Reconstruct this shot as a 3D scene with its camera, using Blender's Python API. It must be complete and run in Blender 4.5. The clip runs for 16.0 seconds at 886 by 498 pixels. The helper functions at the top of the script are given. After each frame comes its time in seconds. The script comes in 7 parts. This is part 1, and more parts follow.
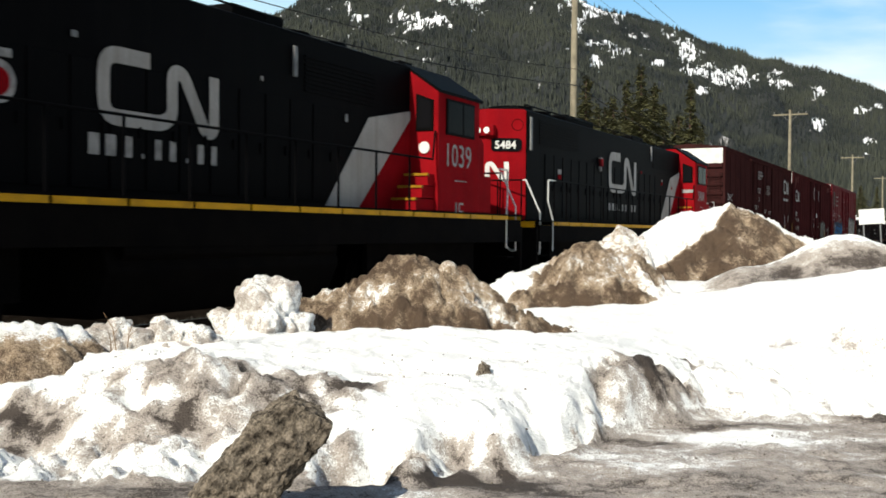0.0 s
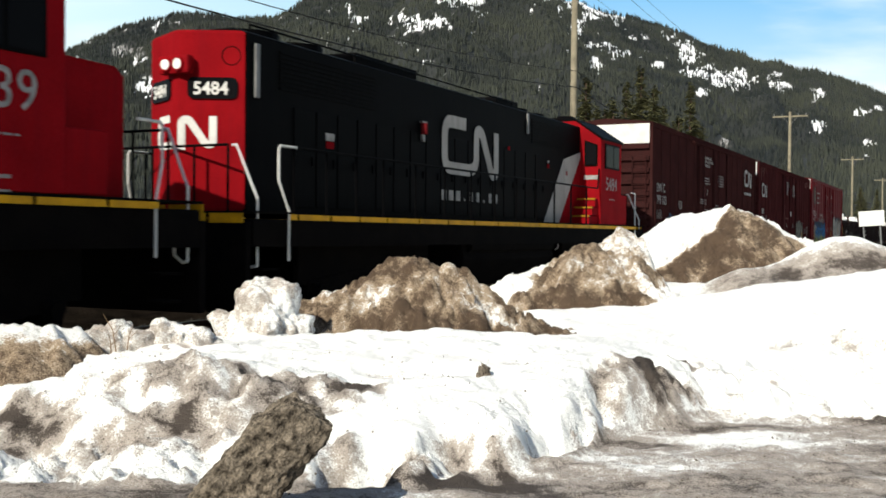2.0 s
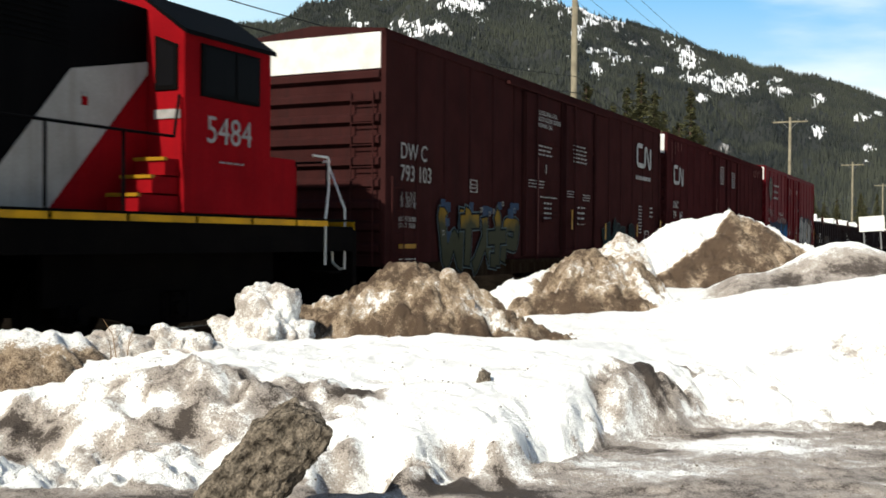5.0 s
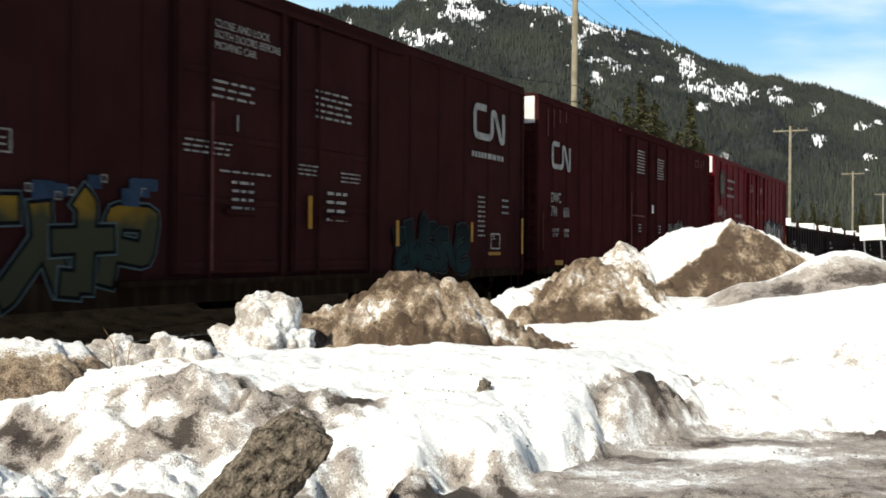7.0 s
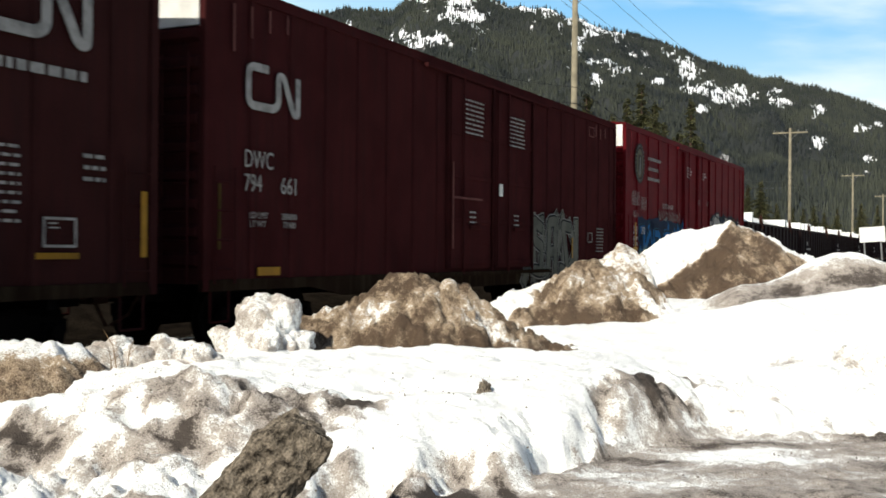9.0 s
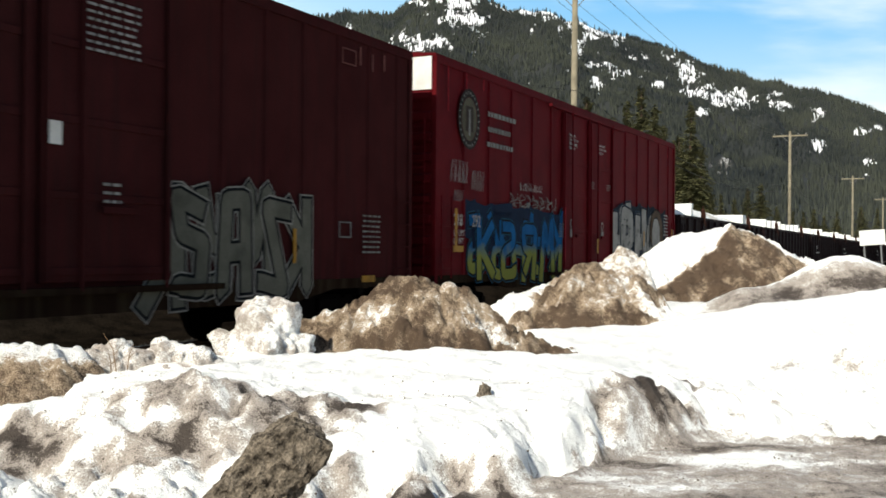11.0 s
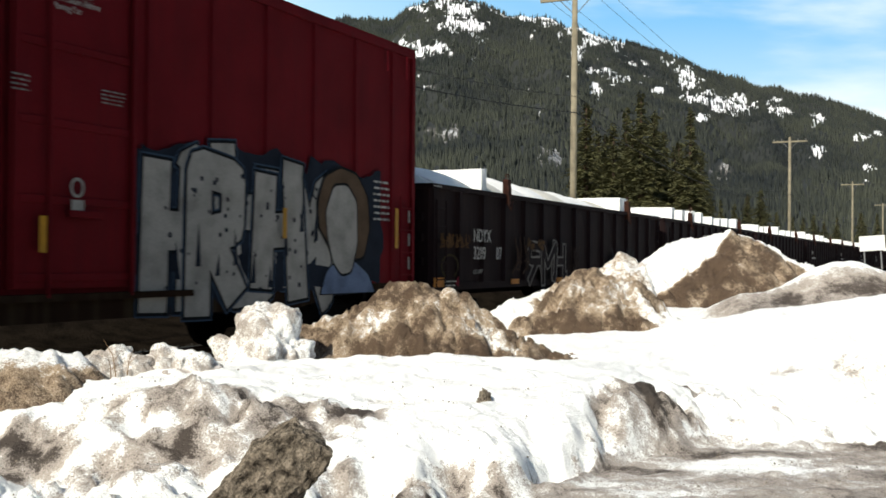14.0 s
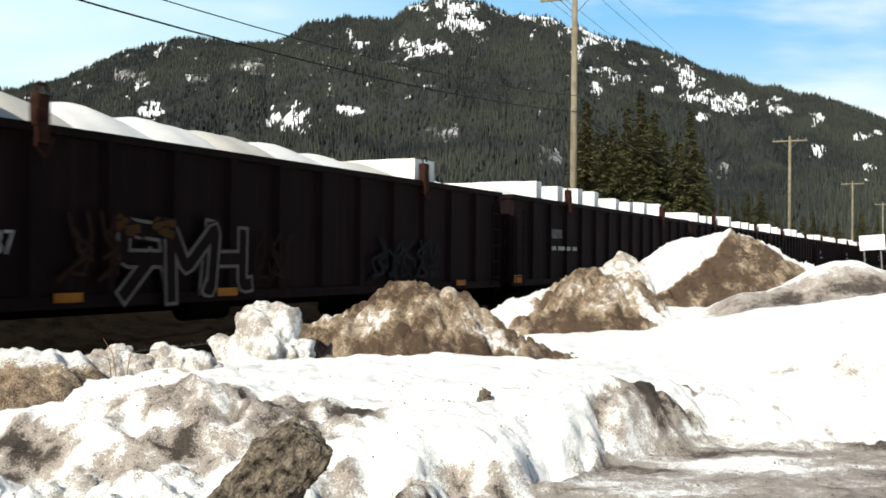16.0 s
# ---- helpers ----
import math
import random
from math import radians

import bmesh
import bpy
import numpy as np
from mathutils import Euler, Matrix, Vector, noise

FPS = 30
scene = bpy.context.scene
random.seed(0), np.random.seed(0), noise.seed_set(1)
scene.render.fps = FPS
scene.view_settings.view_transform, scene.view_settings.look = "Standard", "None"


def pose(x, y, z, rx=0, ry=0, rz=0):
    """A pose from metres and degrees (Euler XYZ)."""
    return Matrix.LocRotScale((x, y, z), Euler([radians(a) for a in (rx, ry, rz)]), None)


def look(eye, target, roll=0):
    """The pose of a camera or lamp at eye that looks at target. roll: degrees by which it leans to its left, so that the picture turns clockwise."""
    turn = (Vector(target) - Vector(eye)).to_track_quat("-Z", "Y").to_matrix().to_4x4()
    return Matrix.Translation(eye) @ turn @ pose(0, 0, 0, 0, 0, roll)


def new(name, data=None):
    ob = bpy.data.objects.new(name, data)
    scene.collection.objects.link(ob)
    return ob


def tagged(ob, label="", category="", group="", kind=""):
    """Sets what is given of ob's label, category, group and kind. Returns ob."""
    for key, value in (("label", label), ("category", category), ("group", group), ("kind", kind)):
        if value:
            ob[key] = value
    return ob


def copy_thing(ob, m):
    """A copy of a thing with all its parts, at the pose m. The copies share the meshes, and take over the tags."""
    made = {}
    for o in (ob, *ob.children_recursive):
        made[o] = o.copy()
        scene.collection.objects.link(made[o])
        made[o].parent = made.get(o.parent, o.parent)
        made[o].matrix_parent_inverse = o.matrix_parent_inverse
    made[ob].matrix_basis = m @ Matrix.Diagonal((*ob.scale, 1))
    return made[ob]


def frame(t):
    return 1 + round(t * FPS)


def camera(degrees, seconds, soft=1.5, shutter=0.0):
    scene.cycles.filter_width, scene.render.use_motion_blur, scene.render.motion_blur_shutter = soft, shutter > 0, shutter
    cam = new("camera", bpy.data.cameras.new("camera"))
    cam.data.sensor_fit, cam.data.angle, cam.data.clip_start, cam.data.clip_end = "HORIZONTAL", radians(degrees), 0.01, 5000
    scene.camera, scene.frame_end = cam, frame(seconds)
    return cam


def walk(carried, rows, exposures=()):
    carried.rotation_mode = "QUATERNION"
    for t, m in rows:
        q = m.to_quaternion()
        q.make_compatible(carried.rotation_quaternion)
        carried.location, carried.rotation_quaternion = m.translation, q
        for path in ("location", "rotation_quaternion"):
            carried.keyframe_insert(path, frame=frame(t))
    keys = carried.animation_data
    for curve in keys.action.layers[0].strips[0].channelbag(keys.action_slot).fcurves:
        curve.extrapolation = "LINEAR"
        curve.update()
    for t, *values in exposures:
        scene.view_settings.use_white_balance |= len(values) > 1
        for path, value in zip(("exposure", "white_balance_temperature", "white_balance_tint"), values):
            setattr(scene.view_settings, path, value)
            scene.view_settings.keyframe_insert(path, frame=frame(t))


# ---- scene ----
cam = camera(45.5, 16.0, soft=1.7, shutter=0.3)
EYE_Z = 1.455
# tilt of the hand-held camera, degrees up, every half second that matters
TILT = [(0.0, -0.87), (0.5, -0.87), (1.0, -0.82), (1.5, -0.77), (2.0, -0.77), (2.5, -0.87), (3.0, -0.69), (3.5, -0.87),
        (4.0, -0.79), (5.2, -0.4), (6.5, 0.0), (7.0, 0.0), (7.5, -0.06), (8.0, 0.12), (8.5, 0.09), (9.0, 0.10),
        (10.2, 0.2), (11.5, 0.32), (12.0, 0.40), (12.5, 0.58), (13.0, 0.87), (13.5, 0.99), (14.0, 0.58), (14.5, 0.54),
        (15.0, 0.54), (15.5, 0.58), (16.0, 0.54)]
ROLL = 0.43             # the camera is held a little askew
walk(cam, [(t, pose(0, 0, EYE_Z, 90 + p, 0, 0.046 * min(1.0, max(0.0, (t - 4.2) / 2.1))) @ Matrix.Rotation(radians(ROLL), 4, "Z")) for t, p in TILT], exposures=[(0, 0.32, 6850, 6), (16, 0.32, 6850, 6)])

# ---- light ----
SUN_AZ, SUN_EL = Vector((-0.522, -0.853)).normalized(), radians(35)
world = bpy.data.worlds.new("world")
scene.world = world
world.use_nodes = True
wn = world.node_tree
sky = wn.nodes.new("ShaderNodeTexSky")
sky.sky_type, sky.sun_disc, sky.sun_elevation = "NISHITA", False, SUN_EL
sky.sun_rotation = math.atan2(SUN_AZ.x, SUN_AZ.y)
sky.air_density, sky.dust_density, sky.ozone_density = 1.0, 0.6, 1.2
wn.nodes["Background"].inputs["Strength"].default_value = 0.085
wn.links.new(sky.outputs[0], wn.nodes["Background"].inputs["Color"])
sun = new("sun", bpy.data.lights.new("sun", "SUN"))
sun.data.energy, sun.data.angle, sun.data.color = 5.0, radians(0.5), (1.0, 0.95, 0.87)
SUN_DIR = Vector((SUN_AZ.x * math.cos(SUN_EL), SUN_AZ.y * math.cos(SUN_EL), math.sin(SUN_EL)))
sun.matrix_world = look(SUN_DIR * 60, (0, 0, 0))

# ---- track and train frame ----
TH = radians(26.48)
U = Vector((math.sin(TH), math.cos(TH), 0))     # along the track, away from the camera
N = Vector((-math.cos(TH), math.sin(TH), 0))    # across it, away from the camera
HEAD = 90 - math.degrees(TH)
SIDE, HALF = 9.13, 1.55                         # distance of the train's near side, half its width
MID = SIDE + HALF


def on_track(s, d=MID, z=0.0):
    return U * s + N * d + Vector((0, 0, z))


def run(t):
    """Metres that the train has gone at t seconds; it gathers speed slowly."""
    return 5.55 * t + 0.0325 * t * t


# ---- numeric noise ----
_rng = np.random.RandomState(7)
_tab = _rng.rand(256, 256)


def vnoise(x, y):
    x, y = np.asarray(x, float), np.asarray(y, float)
    xi, yi = np.floor(x).astype(int), np.floor(y).astype(int)
    fx, fy = x - xi, y - yi
    fx, fy = fx * fx * (3 - 2 * fx), fy * fy * (3 - 2 * fy)
    a, b = _tab[xi & 255, yi & 255], _tab[(xi + 1) & 255, yi & 255]
    c, d = _tab[xi & 255, (yi + 1) & 255], _tab[(xi + 1) & 255, (yi + 1) & 255]
    return (a * (1 - fx) + b * fx) * (1 - fy) + (c * (1 - fx) + d * fx) * fy - 0.5


def fbm(x, y, octaves=4, gain=0.5):
    total, amp = 0.0, 1.0
    for i in range(octaves):
        total = total + amp * vnoise(x * 2 ** i + 17.3 * i, y * 2 ** i - 9.1 * i)
        amp *= gain
    return total


def lumps(x, y):
    """Rounded bulges with creases between them, 0 to 1."""
    return 1 - (1 - np.minimum(1, 1.45 * np.abs(2 * vnoise(x, y)))) ** 2


def sstep(a, b, v):
    t = np.clip((v - a) / (b - a), 0, 1)
    return t * t * (3 - 2 * t)


# ---- materials ----
def material(name, colour, rough=0.6, metal=0.0, vary=0.25, scale=3.0, fine=40.0, bump=0.1, second=None, coords="Object", spec=0.12):
    """Colour that varies at two scales (second: the colour of stains), with fine relief."""
    m = bpy.data.materials.new(name)
    m.use_nodes = True
    nt = m.node_tree
    b = nt.nodes["Principled BSDF"]
    b.inputs["Roughness"].default_value, b.inputs["Metallic"].default_value = rough, metal
    b.inputs["Specular IOR Level"].default_value = spec
    co = nt.nodes.new("ShaderNodeTexCoord")
    n1, n2 = nt.nodes.new("ShaderNodeTexNoise"), nt.nodes.new("ShaderNodeTexNoise")
    n1.inputs["Scale"].default_value, n2.inputs["Scale"].default_value = scale, fine
    n1.inputs["Detail"].default_value, n2.inputs["Detail"].default_value = 6, 4
    for n in (n1, n2):
        nt.links.new(co.outputs[coords], n.inputs["Vector"])
    ramp = nt.nodes.new("ShaderNodeValToRGB")
    ramp.color_ramp.elements[0].position, ramp.color_ramp.elements[1].position = 0.42, 0.68
    nt.links.new(n1.outputs["Fac"], ramp.inputs["Fac"])
    mix = nt.nodes.new("ShaderNodeMix")
    mix.data_type = "RGBA"
    other = second or tuple(c * (1 - vary) for c in colour)
    mix.inputs["A"].default_value, mix.inputs["B"].default_value = (*colour, 1), (*other, 1)
    fac = nt.nodes.new("ShaderNodeMath")
    fac.operation = "MULTIPLY"
    fac.inputs[1].default_value = 1.0 if second is None else vary
    nt.links.new(ramp.outputs["Color"], fac.inputs[0])
    nt.links.new(fac.outputs[0], mix.inputs["Factor"])
    mul = nt.nodes.new("ShaderNodeMix")
    mul.data_type, mul.blend_type = "RGBA", "MULTIPLY"
    mul.inputs["Factor"].default_value = min(1.0, vary * 1.2)
    nt.links.new(mix.outputs["Result"], mul.inputs["A"])
    nt.links.new(n2.outputs["Fac"], mul.inputs["B"])
    nt.links.new(mul.outputs["Result"], b.inputs["Base Color"])
    bp = nt.nodes.new("ShaderNodeBump")
    bp.inputs["Strength"].default_value, bp.inputs["Distance"].default_value = bump, 0.02
    nt.links.new(n2.outputs["Fac"], bp.inputs["Height"])
    nt.links.new(bp.outputs["Normal"], b.inputs["Normal"])
    return m


def streaked(name, colour, second, amount=0.5, rough=0.6, spec=0.1):
    """Paint on steel with dirt that has run down it in streaks."""
    m = material(name, colour, rough, 0, 0.25, 1.2, 30, 0.06, spec=spec)
    nt = m.node_tree
    b = nt.nodes["Principled BSDF"]
    src = b.inputs["Base Color"].links[0].from_socket
    co, mp, n = nt.nodes.new("ShaderNodeTexCoord"), nt.nodes.new("ShaderNodeMapping"), nt.nodes.new("ShaderNodeTexNoise")
    mp.inputs["Scale"].default_value = (5.0, 5.0, 0.35)
    n.inputs["Scale"].default_value, n.inputs["Detail"].default_value = 1.6, 7
    ramp, mix = nt.nodes.new("ShaderNodeValToRGB"), nt.nodes.new("ShaderNodeMix")
    ramp.color_ramp.elements[0].position, ramp.color_ramp.elements[1].position = 0.47, 0.75
    ramp.color_ramp.elements[1].color = (amount, amount, amount, 1)
    mix.data_type = "RGBA"
    mix.inputs["B"].default_value = (*second, 1)
    nt.links.new(co.outputs["Object"], mp.inputs["Vector"])
    nt.links.new(mp.outputs["Vector"], n.inputs["Vector"])
    nt.links.new(n.outputs["Fac"], ramp.inputs["Fac"])
    nt.links.new(ramp.outputs["Color"], mix.inputs["Factor"])
    nt.links.new(src, mix.inputs["A"])
    nt.links.new(mix.outputs["Result"], b.inputs["Base Color"])
    return m


def snow_material(name, clean, dirty, dark, weights=(0.45, 1.5, 1.7), scale=1.0, bands=(0.20, 0.92, 0.95, 1.75), relief=0.6):
    """Old snow; the dirt attribute darkens it where grit has gathered and where shade is painted in."""
    m = bpy.data.materials.new(name)
    m.use_nodes = True
    nt = m.node_tree
    b = nt.nodes["Principled BSDF"]
    b.inputs["Roughness"].default_value = 0.75
    b.inputs["Specular IOR Level"].default_value = 0.25
    at, co = nt.nodes.new("ShaderNodeAttribute"), nt.nodes.new("ShaderNodeTexCoord")
    at.attribute_name = "dirt"
    big, mid, grit = (nt.nodes.new("ShaderNodeTexNoise") for _ in range(3))
    for n, sc, de in ((big, 2.3, 8), (mid, 12.0, 9), (grit, 75.0, 6)):
        sc *= scale
        n.inputs["Scale"].default_value, n.inputs["Detail"].default_value = sc, de
        n.inputs["Roughness"].default_value = 0.62
        nt.links.new(co.outputs["Object"], n.inputs["Vector"])

    def math_node(op, a, c, clamp=False):
        k = nt.nodes.new("ShaderNodeMath")
        k.operation, k.use_clamp = op, clamp
        for i, v in enumerate((a, c)):
            if isinstance(v, (int, float)):
                k.inputs[i].default_value = v
            else:
                nt.links.new(v, k.inputs[i])
        return k.outputs[0]

    noise_sum = math_node("ADD", math_node("MULTIPLY", big.outputs["Fac"], weights[0]), math_node("MULTIPLY", mid.outputs["Fac"], weights[1]))
    noise_sum = math_node("ADD", noise_sum, math_node("MULTIPLY", grit.outputs["Fac"], weights[2]))
    wet = math_node("ADD", at.outputs["Fac"], math_node("MULTIPLY", math_node("SUBTRACT", noise_sum, sum(weights) / 2), 1.15))
    r1, r2 = nt.nodes.new("ShaderNodeMapRange"), nt.nodes.new("ShaderNodeMapRange")
    for r, lo, hi in ((r1, *bands[:2]), (r2, *bands[2:])):
        r.interpolation_type = "SMOOTHSTEP"
        r.inputs["From Min"].default_value, r.inputs["From Max"].default_value = lo, hi
        nt.links.new(wet, r.inputs["Value"])
    m1, m2 = nt.nodes.new("ShaderNodeMix"), nt.nodes.new("ShaderNodeMix")
    m1.data_type = m2.data_type = "RGBA"
    m1.inputs["A"].default_value, m1.inputs["B"].default_value = (*clean, 1), (*dirty, 1)
    m2.inputs["B"].default_value = (*dark, 1)
    nt.links.new(r1.outputs["Result"], m1.inputs["Factor"])
    nt.links.new(m1.outputs["Result"], m2.inputs["A"])
    nt.links.new(r2.outputs["Result"], m2.inputs["Factor"])
    # dark grains lying on the stained parts
    speck, soil, m3 = nt.nodes.new("ShaderNodeMapRange"), nt.nodes.new("ShaderNodeMapRange"), nt.nodes.new("ShaderNodeMix")
    speck.inputs["From Min"].default_value, speck.inputs["From Max"].default_value = 0.60, 0.68
    soil.inputs["From Min"].default_value, soil.inputs["From Max"].default_value = 0.15, 0.75
    soil.inputs["To Max"].default_value = 0.75
    nt.links.new(grit.outputs["Fac"], speck.inputs["Value"])
    nt.links.new(wet, soil.inputs["Value"])
    m3.data_type = "RGBA"
    m3.inputs["B"].default_value = (*dark, 1)
    nt.links.new(math_node("MULTIPLY", speck.outputs["Result"], soil.outputs["Result"]), m3.inputs["Factor"])
    nt.links.new(m2.outputs["Result"], m3.inputs["A"])
    nt.links.new(m3.outputs["Result"], b.inputs["Base Color"])
    hgt = math_node("ADD", math_node("MULTIPLY", mid.outputs["Fac"], 1.0), math_node("MULTIPLY", grit.outputs["Fac"], 0.55))
    bp = nt.nodes.new("ShaderNodeBump")
    bp.inputs["Strength"].default_value, bp.inputs["Distance"].default_value = relief, 0.075
    nt.links.new(hgt, bp.inputs["Height"])
    nt.links.new(bp.outputs["Normal"], b.inputs["Normal"])
    return m


SNOW = snow_material("old_snow", (0.92, 0.93, 0.92), (0.38, 0.335, 0.30), (0.060, 0.048, 0.041))
GRIT = snow_material("gritty_earth", (0.92, 0.92, 0.91), (0.375, 0.285, 0.20), (0.088, 0.058, 0.038), (0.7, 1.9, 2.1), bands=(0.18, 0.84, 0.76, 1.65), relief=0.8)
ROCK = material("granite_lump", (0.40, 0.335, 0.265), 0.9, 0, 0.97, 20, 70, 1.0, second=(0.025, 0.020, 0.016), spec=0.05)
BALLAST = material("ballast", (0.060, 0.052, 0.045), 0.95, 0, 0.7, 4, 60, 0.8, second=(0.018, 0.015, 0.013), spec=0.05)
# earth colour lowered to carry the shade under the train
VERGE = material("verge_with_shade", (0.026, 0.020, 0.015), 0.95, 0, 0.8, 2.5, 22, 1.0, second=(0.006, 0.005, 0.004), spec=0.0)
RAIL = material("rail_steel", (0.14, 0.085, 0.06), 0.55, 0.7, 0.4)
TIE = material("old_tie", (0.06, 0.045, 0.035), 0.9)
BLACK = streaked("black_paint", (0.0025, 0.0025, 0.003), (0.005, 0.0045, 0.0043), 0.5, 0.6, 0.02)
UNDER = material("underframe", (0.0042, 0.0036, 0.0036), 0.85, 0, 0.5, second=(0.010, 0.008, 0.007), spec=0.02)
RED = streaked("red_paint", (0.26, 0.006, 0.010), (0.14, 0.005, 0.009), 0.45, 0.6, 0.005)
WHITE = material("white_paint", (0.72, 0.71, 0.68), 0.55, 0, 0.2)
DULLWHITE = streaked("weathered_white", (0.39, 0.365, 0.345), (0.19, 0.17, 0.155), 0.55)
LETTER = material("stencil_white", (0.39, 0.375, 0.365), 0.7, 0, 0.4, 6, 60)
STRIPE = material("worn_yellow_paint", (0.74, 0.38, 0.008), 0.6, 0, 0.35, 3, second=(0.10, 0.05, 0.012))
YELLOW = material("yellow_paint", (0.36, 0.18, 0.010), 0.55, 0, 0.35, 3)
ORANGE = material("orange_plate", (0.40, 0.15, 0.015), 0.6, 0, 0.4, 4)
GRILLE = material("grey_steel", (0.22, 0.22, 0.22), 0.5, 0.3, 0.3)
OXIDE = streaked("oxide_red", (0.042, 0.0150, 0.0145), (0.023, 0.0115, 0.0115), 0.7, 0.7, 0.0)
OXIDE2 = streaked("oxide_red_bright", (0.049, 0.0135, 0.0140), (0.025, 0.0110, 0.0110), 0.65, 0.7, 0.0)
CARRED = streaked("boxcar_red", (0.098, 0.0065, 0.0095), (0.050, 0.006, 0.008), 0.45, 0.65, 0.02)
GONDOLA = streaked("gondola_black", (0.0115, 0.0068, 0.0076), (0.021, 0.0125, 0.0115), 0.6, 0.7, 0.03)
RUST = material("rusty_steel", (0.062, 0.024, 0.016), 0.85, 0.2, 0.6, 8, 60, 0.3)
WRAP = material("white_wrap", (0.80, 0.80, 0.79), 0.5, 0, 0.12, 2, 25, 0.3)
WRAPGREY = material("grey_wrap", (0.60, 0.58, 0.53), 0.55, 0, 0.15, 2, 25, 0.3)
SILLDIRT = streaked("grimy_sill", (0.020, 0.012, 0.0085), (0.035, 0.027, 0.017), 0.7, 0.8, 0.0)
GLASS = material("cab_glass", (0.006, 0.006, 0.007), 0.12, 0, 0.1, spec=0.02)
LENS = material("headlamp_lens", (0.8, 0.8, 0.75), 0.1, 0, 0.1)
CHROME = material("pale_handrail", (0.62, 0.62, 0.60), 0.45, 0.2, 0.1)
POLEWOOD = material("pole_wood", (0.29, 0.255, 0.185), 0.85, 0, 0.35, 2, 25, 0.4)
CABLE = material("cable", (0.02, 0.02, 0.02), 0.6)
BARK = material("bark", (0.09, 0.06, 0.045), 0.9)
TWIG = material("dry_twig", (0.22, 0.14, 0.08), 0.9)


def paint(name, c):
    return material(name, c, 0.7, 0, 0.35, 2.5, 30, 0.05, spec=0.03)


# ---- mesh tools ----
def obj(name, bm, mat, smooth=False):
    me = bpy.data.meshes.new(name)
    bm.normal_update()
    bm.to_mesh(me)
    bm.free()
    for m in mat if isinstance(mat, (list, tuple)) else [mat]:
        me.materials.append(m)
    if smooth:
        me.shade_smooth()
    return new(name, me)


def part(name, bm, mat, parent, label="", smooth=False):
    ob = obj(name, bm, mat, smooth)
    ob.parent = parent
    return tagged(ob, label)


def again(name, ob, parent, m):
    """Another piece on the same mesh."""
    o = new(name, ob.data)
    o.parent, o.matrix_basis = parent, m
    return o


def thing(name, label, category, group="", m=None):
    e = new(name)
    e.empty_display_size = 0.2
    if m is not None:
        e.matrix_basis = m
    return tagged(e, label, category, group)


def box(bm, x0, x1, y0, y1, z0, z1, mi=0, bevel=0.0):
    vs = [bm.verts.new((x, y, z)) for x in (x0, x1) for y in (y0, y1) for z in (z0, z1)]
    fs = [bm.faces.new([vs[i] for i in q]) for q in ((0, 1, 3, 2), (4, 6, 7, 5), (0, 4, 5, 1), (2, 3, 7, 6), (0, 2, 6, 4), (1, 5, 7, 3))]
    for f in fs:
        f.material_index = mi
    if bevel:
        bmesh.ops.bevel(bm, geom=list({e for f in fs for e in f.edges}), offset=bevel, segments=2, affect="EDGES", profile=0.6)
    return vs


def prism(bm, pts, axis, lo, hi, mi=0, bevel=0.0):
    """A polygon pulled along an axis. pts are in the other two axes, in order."""
    def at(p, v):
        return {"x": (v, p[0], p[1]), "y": (p[0], v, p[1]), "z": (p[0], p[1], v)}[axis]
    a, b = [bm.verts.new(at(p, lo)) for p in pts], [bm.verts.new(at(p, hi)) for p in pts]
    n = len(pts)
    fs = [bm.faces.new(a[::-1]), bm.faces.new(b)] + [bm.faces.new((a[i], a[(i + 1) % n], b[(i + 1) % n], b[i])) for i in range(n)]
    for f in fs:
        f.material_index = mi
    if bevel:
        bmesh.ops.bevel(bm, geom=list({e for f in fs for e in f.edges}), offset=bevel, segments=2, affect="EDGES", profile=0.6)
    bmesh.ops.recalc_face_normals(bm, faces=[f for f in bm.faces])


def rod(bm, a, b, r, seg=8, r2=None):
    a, b = Vector(a), Vector(b)
    q = (b - a).to_track_quat("Z", "Y").to_matrix().to_4x4()
    bmesh.ops.create_cone(bm, cap_ends=True, segments=seg, radius1=r, radius2=r if r2 is None else r2, depth=(b - a).length,
                          matrix=Matrix.Translation((a + b) / 2) @ q)


def pipe(bm, pts, r, seg=8):
    for a, b in zip(pts, pts[1:]):
        rod(bm, a, b, r, seg)
    for p in pts[1:-1]:
        bmesh.ops.create_icosphere(bm, subdivisions=1, radius=r * 1.04, matrix=Matrix.Translation(p))


def rounded(pts, r, n=5):
    out = [Vector(pts[0])]
    for a, b, c in zip(pts, pts[1:], pts[2:]):
        a, b, c = Vector(a), Vector(b), Vector(c)
        k = min(r, (a - b).length / 2, (c - b).length / 2)
        p, q = b + (a - b).normalized() * k, b + (c - b).normalized() * k
        out += [p.lerp(b, i / n).lerp(b.lerp(q, i / n), i / n) for i in range(n + 1)]
    return out + [Vector(pts[-1])]


